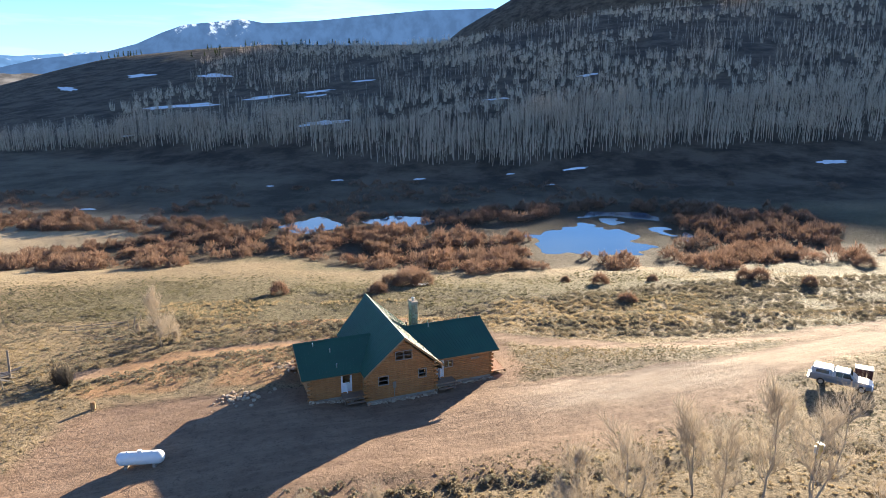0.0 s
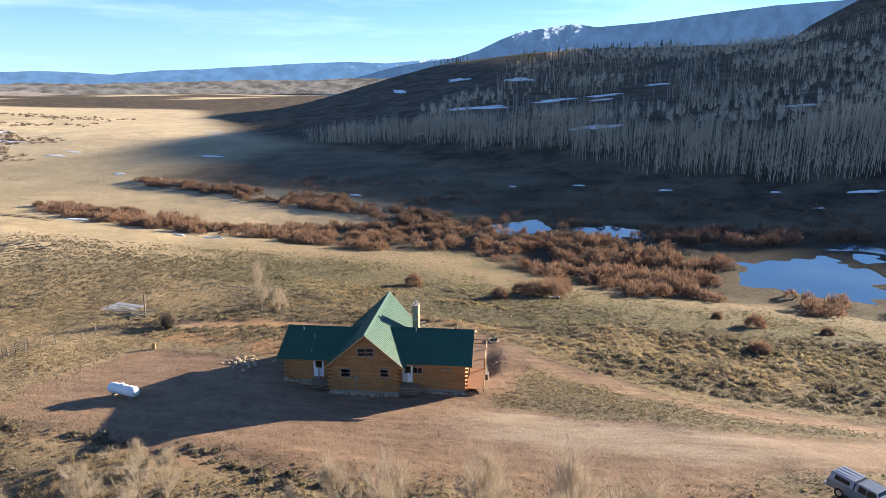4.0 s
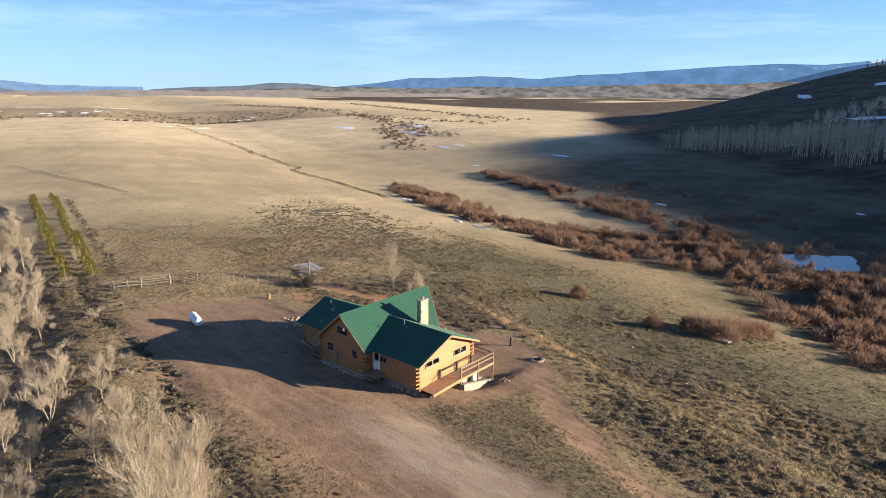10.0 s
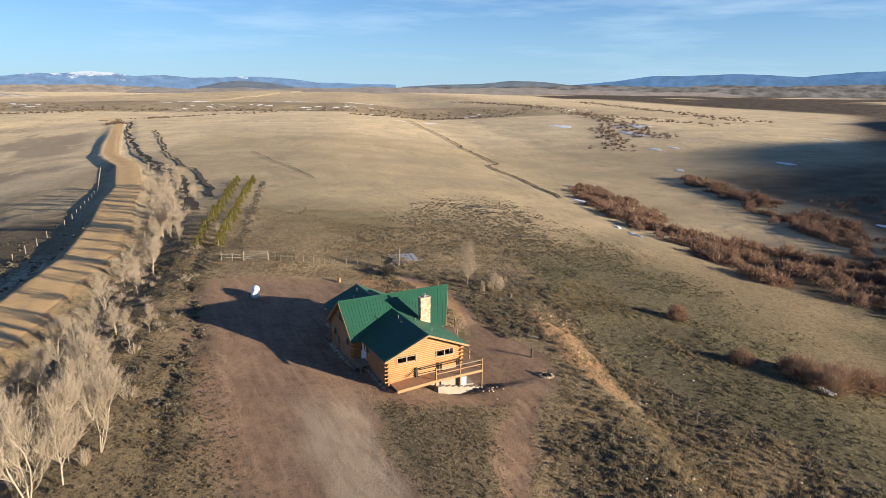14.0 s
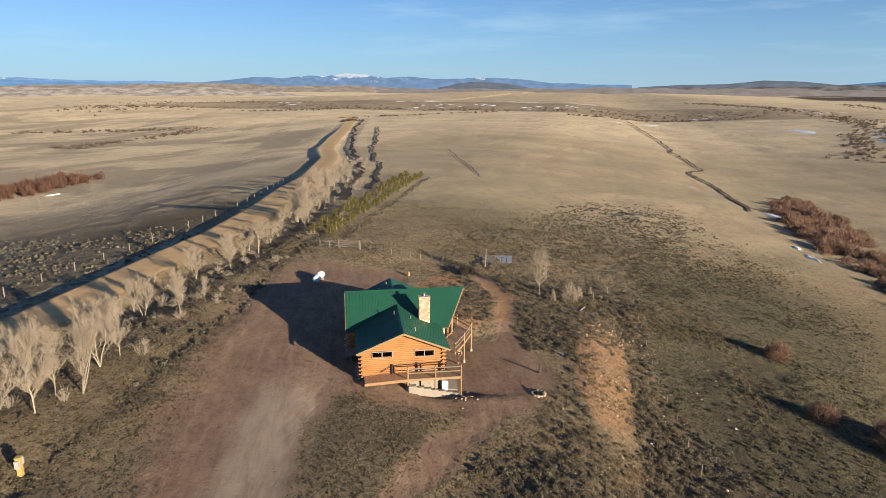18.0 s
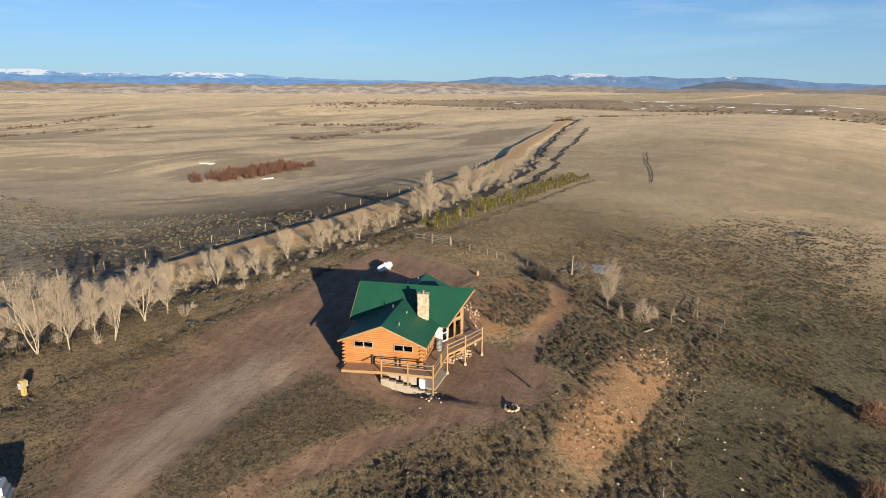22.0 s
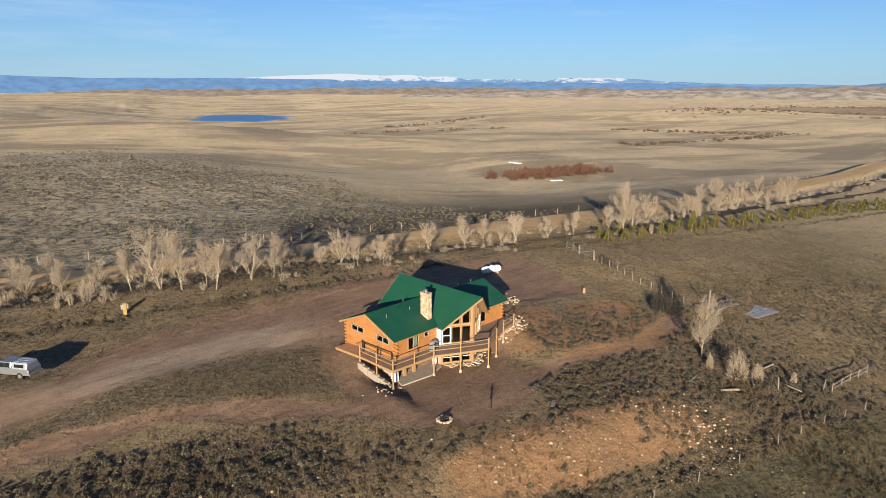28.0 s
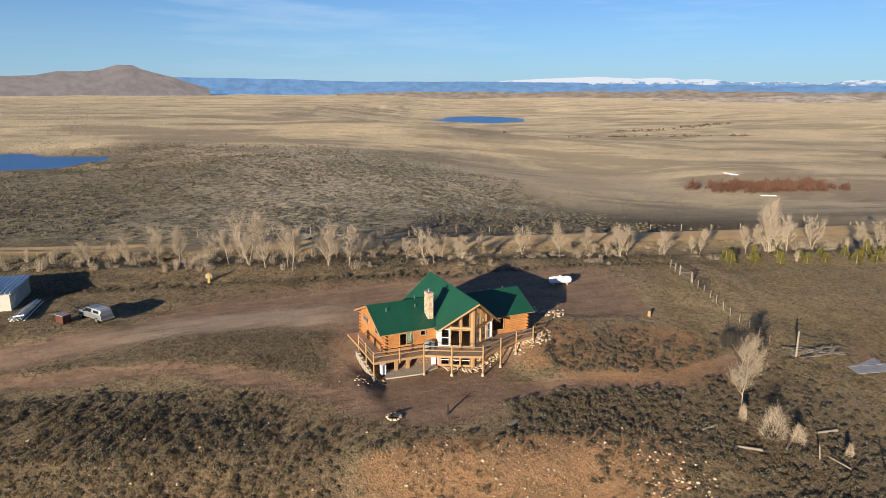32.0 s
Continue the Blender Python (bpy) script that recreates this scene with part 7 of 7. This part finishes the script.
lone("aspen_crowns", tri_mesh("aspen_crowns", np.concatenate(crown_v), PEACH), PEACH, Matrix(), "fine peach-brown twigs of the leafless aspens", "woods", kind="stuff")
# brush and a few spruces higher up
xy = scatter(5200, -260, 520, 300, 900, lambda x, y: (y > toe_at(x) + 120) * smooth(0.42, 0.6, vnoise(x, y, 70, 42)) * smooth(-330, -140, x + 0.25 * (y - 400)))
lone("hill_brush", tri_mesh("hill_brush", shrubs(xy, R.uniform(1.6, 3.0, len(xy)), R.uniform(4, 9, len(xy)), 16, 0.3, 0.3, 1), ASPEN), ASPEN, Matrix(), "grey leafless thickets high on the hill", "woods", kind="stuff")
n = 60
xs, ys = R.uniform(-330, -60, n), R.uniform(860, 1000, n)
xs[:14], ys[:14] = R.normal(-455, 14, 14), R.normal(1000, 10, 14)
zz = gz(xs, ys)
cone = []
for i in range(26):
    f = i / 25
    a = R.uniform(0, 2 * np.pi, n)
    p = np.column_stack([xs, ys, zz + 1 + 7 * f])
    r = 2.2 * (1 - f) + 0.2
    cone.append(blades(p, p + np.column_stack([np.cos(a) * r, np.sin(a) * r, np.full(n, -0.6)]), 1.3))
lone("hill_spruces", tri_mesh("hill_spruces", np.concatenate(cone), DARKNEEDLE), DARKNEEDLE, Matrix(), "dark spruces along the crest of the hill", "woods", kind="stuff")

# old snow lying in the hollows
SNOW = simple("old_snow", (0.74, 0.78, 0.84), (0.86, 0.88, 0.9), 0.6, 0.7, obj=False)
sm, snow_bits = Mesh(), []
for x, y, w, d, a in ((-394, 720, 34, 7, -50), (-330, 759, 22, 14, -30), (-223, 685, 32, 11, -40), (-197, 514, 36, 10, -15), (-130, 521, 20, 9, 10), (-93, 524, 16, 7, 0), (-64, 389, 15, 8, 0), (-190, 404, 5, 4, 0), (-6, 266, 3.2, 1.6, 0), (-40, 268, 2.6, 1.2, 0),
                      (59, 269, 7, 1.8, 10), (162, 260, 7, 3, 0), (-66, 260, 1.8, 1, 0), (45, 246, 2, 0.8, 0), (32, 267, 2, 0.8, 0), (-288, 308, 12, 3, 0), (-123, 227, 3, 1, 0), (-108, 134.6, 4, 0.9, 10), (-183, 145, 6, 2, 15),
                      (-121, 135, 3, 0.8, 0), (-417, 288, 14, 5, 0), (-288, 242, 6, 2.5, 0), (-226, 226, 6, 1.5, 0), (-441, 458, 16, 3, 0), (-638, 373, 30, 8, 0), (-88, 502, 10, 4, 0), (-147, -121, 4, 0.7, -8), (-132, -132, 2, 0.7, -30), (-162, -184, 2.2, 5.5, 20),
                      (-60, 560, 14, 5, 0), (40, 420, 9, 4, 0), (110, 470, 10, 5, 0), (-1200, -60, 60, 12, 70), (-1190, 60, 40, 10, 80), (-1180, -260, 70, 14, 70), (-1100, -480, 50, 10, 60), (-820, 160, 30, 8, 0), (-700, 300, 40, 9, 0), (-560, 330, 40, 6, 0), (-1060, -225, 34, 7, 80), (-1075, -160, 26, 5, 60), (-1062, -15, 24, 6, 80), (-1050, 20, 20, 5, 70), (-1072, 60, 22, 5, 90), (-1000, 240, 26, 6, 60), (-1031, 424, 30, 9, 60), (-1090, -100, 26, 5, 90), (-634, 352, 20, 4, 0), (-424, 305, 10, 3, 0), (-897, -590, 24, 6, 40)):
    if x < -800:
        bits = [(x + R.normal() * w * 0.5, y + R.normal() * w * 0.5, w * R.uniform(0.12, 0.3), d * R.uniform(0.3, 0.7)) for _ in range(5)]
    else:
        bits = [(x, y, w, d)]
    snow_bits += [(*q, a) for q in bits]
for x, y, w, d, a in snow_bits:
    n0, ring = len(sm.v), 30
    ca, sa = math.cos(radians(a)), math.sin(radians(a))
    for rr in (0.0, 0.55, 1.0):
        for i in range(ring if rr else 1):
            t = 2 * math.pi * i / ring
            k_ = rr * (0.35 + 1.1 * float(vnoise(math.cos(t) * 9 + x, math.sin(t) * 9 + y, 3.2, 50)))
            px, py = x + (math.cos(t) * w * ca - math.sin(t) * d * sa) * k_, y + (math.cos(t) * w * sa + math.sin(t) * d * ca) * k_
            sm.v.append((px, py, on_ground(px, py) + (0.3 if rr < 0.9 else -0.15)))
    sm.f += [(n0, n0 + 1 + i, n0 + 1 + (i + 1) % ring) for i in range(ring)]
    sm.f += [(n0 + 1 + i, n0 + 1 + ring + i, n0 + 1 + ring + (i + 1) % ring, n0 + 1 + (i + 1) % ring) for i in range(ring)]
lone("snow_patches", sm, SNOW, Matrix(), "old snow patches left in hollows and on the hill", "snow", kind="stuff")


def draped(name, pts, width, mat, label, cat, seed=0, lift=0.12, loose=1.0):
    """A thin strip that lies along the ground through the points, with uneven edges."""
    m = Mesh()
    run = []
    for a, b in zip(pts, pts[1:]):
        n = max(2, int(math.dist(a, b) / 3))
        run += [(a[0] + (b[0] - a[0]) * i / n, a[1] + (b[1] - a[1]) * i / n) for i in range(n)]
    run.append(pts[-1])
    for i, (x, y) in enumerate(run):
        a, b = run[max(i - 1, 0)], run[min(i + 1, len(run) - 1)]
        d = Vector((b[0] - a[0], b[1] - a[1])).normalized()
        sway = (float(vnoise(x, y, 14, 60 + seed)) - 0.5) * 4 * loose + (float(vnoise(x, y, 5, 61 + seed)) - 0.5) * 1.6 * loose
        w = width * (1 + loose * (0.8 * float(vnoise(x, y, 6, 62 + seed)) - 0.4))
        for k_ in (-w / 2, w / 2):
            px, py = x - d.y * (sway + k_), y + d.x * (sway + k_)
            m.v.append((px, py, on_ground(px, py) + lift + 0.0012 * math.hypot(px, py - 60)))
    m.f += [(2 * i, 2 * i + 1, 2 * i + 3, 2 * i + 2) for i in range(len(run) - 1)]
    return lone(name, m, mat, Matrix(), label, cat, kind="structure")


MUD = simple("dark_ditch_soil", (0.05, 0.035, 0.022), (0.10, 0.07, 0.042), 0.8, 0.9, obj=False)
draped("ditch_1", [(-182, 139), (-215, 136), (-242, 138), (-290, 134), (-313, 136), (-345, 146), (-381, 147), (-450, 142), (-554, 143), (-700, 136), (-858, 130)], 1.7, MUD, "narrow winding ditch cut through the field", "ditch")
draped("ditch_2", [(-169, 41.7), (-205, 32), (-240, 20), (-290, 6), (-318, -1)], 0.55, MUD, "narrow ditch in the pale field", "ditch", 3, 0.06, 0.4)
draped("ditch_3", [(-95, 17), (-150, 2), (-200, -16), (-235, -30), (-310, -60), (-382, -86), (-520, -134), (-670, -178)], 2.6, MUD, "eroded ditch beside the gravel road", "ditch", 5)
draped("ditch_4", [(-120, 16), (-170, 3), (-230, -18), (-310, -46), (-390, -70), (-520, -112)], 1.4, MUD, "second eroded ditch beside the road", "ditch", 6)
# tree belts and brush far out on the plain
far_xy = []
for (ax, ay), (bx, by), n, w in (((-640, 470), (-1500, 300), 260, 14), ((-500, 330), (-980, 420), 200, 10), ((-420, 260), (-640, 330), 90, 8), ((-900, 40), (-980, 330), 120, 8), ((-1000, -330), (-1250, -900), 160, 40), ((-690, -215), (-960, -60), 50, 5), ((-300, -260), (-520, -300), 60, 6), ((-160, -520), (-330, -480), 40, 6), ((-700, 560), (-1600, 640), 260, 16), ((-640, -540), (-960, -560), 150, 26), ((-850, -420), (-1010, -330), 90, 18), ((-1000, -300), (-1040, 420), 240, 22), ((-608, -172), (-640, -180), 26, 5), ((-560, -300), (-420, -420), 60, 6), ((-250, -640), (-420, -700), 70, 9), ((60, -560), (-120, -620), 50, 6)):
    f = R.uniform(0, 1, n)
    far_xy.append(np.column_stack([ax + (bx - ax) * f + R.normal(size=n) * w, ay + (by - ay) * f + R.normal(size=n) * w]))
xy = np.concatenate(far_xy)
lone("far_willows", tri_mesh("far_willows", shrubs(xy, R.uniform(1.5, 4, len(xy)), R.uniform(1.0, 3.4, len(xy)), 24, 0.4, 0.5, 1), FARBRUSH), FARBRUSH, Matrix(), "distant lines of leafless brush across the valley", "brush", kind="stuff")

# small pale stones on the cut bank and the slopes
STONE = simple("pale_field_stone", (0.34, 0.29, 0.23), (0.62, 0.55, 0.46), 3, 0.85, obj=False)
xy = scatter(3800, -32, 48, 70, 100, lambda x, y: np.clip(0.8 * smooth(1.5, -0.5, np.abs(y - 83) - bank_half(x)) + 0.08 * sage_cover(x, y) + 0.5 * smooth(3, 1, np.abs(y - 88)) * smooth(9, 5, np.abs(x + 17)), 0, 1))
lone("field_stones", tri_mesh("field_stones", mounds(xy, R.uniform(0.03, 0.085, len(xy)), 7, 0.7, 0.9), STONE), STONE, Matrix(), "small pale stones strewn over the cut bank", "stones", kind="stuff")
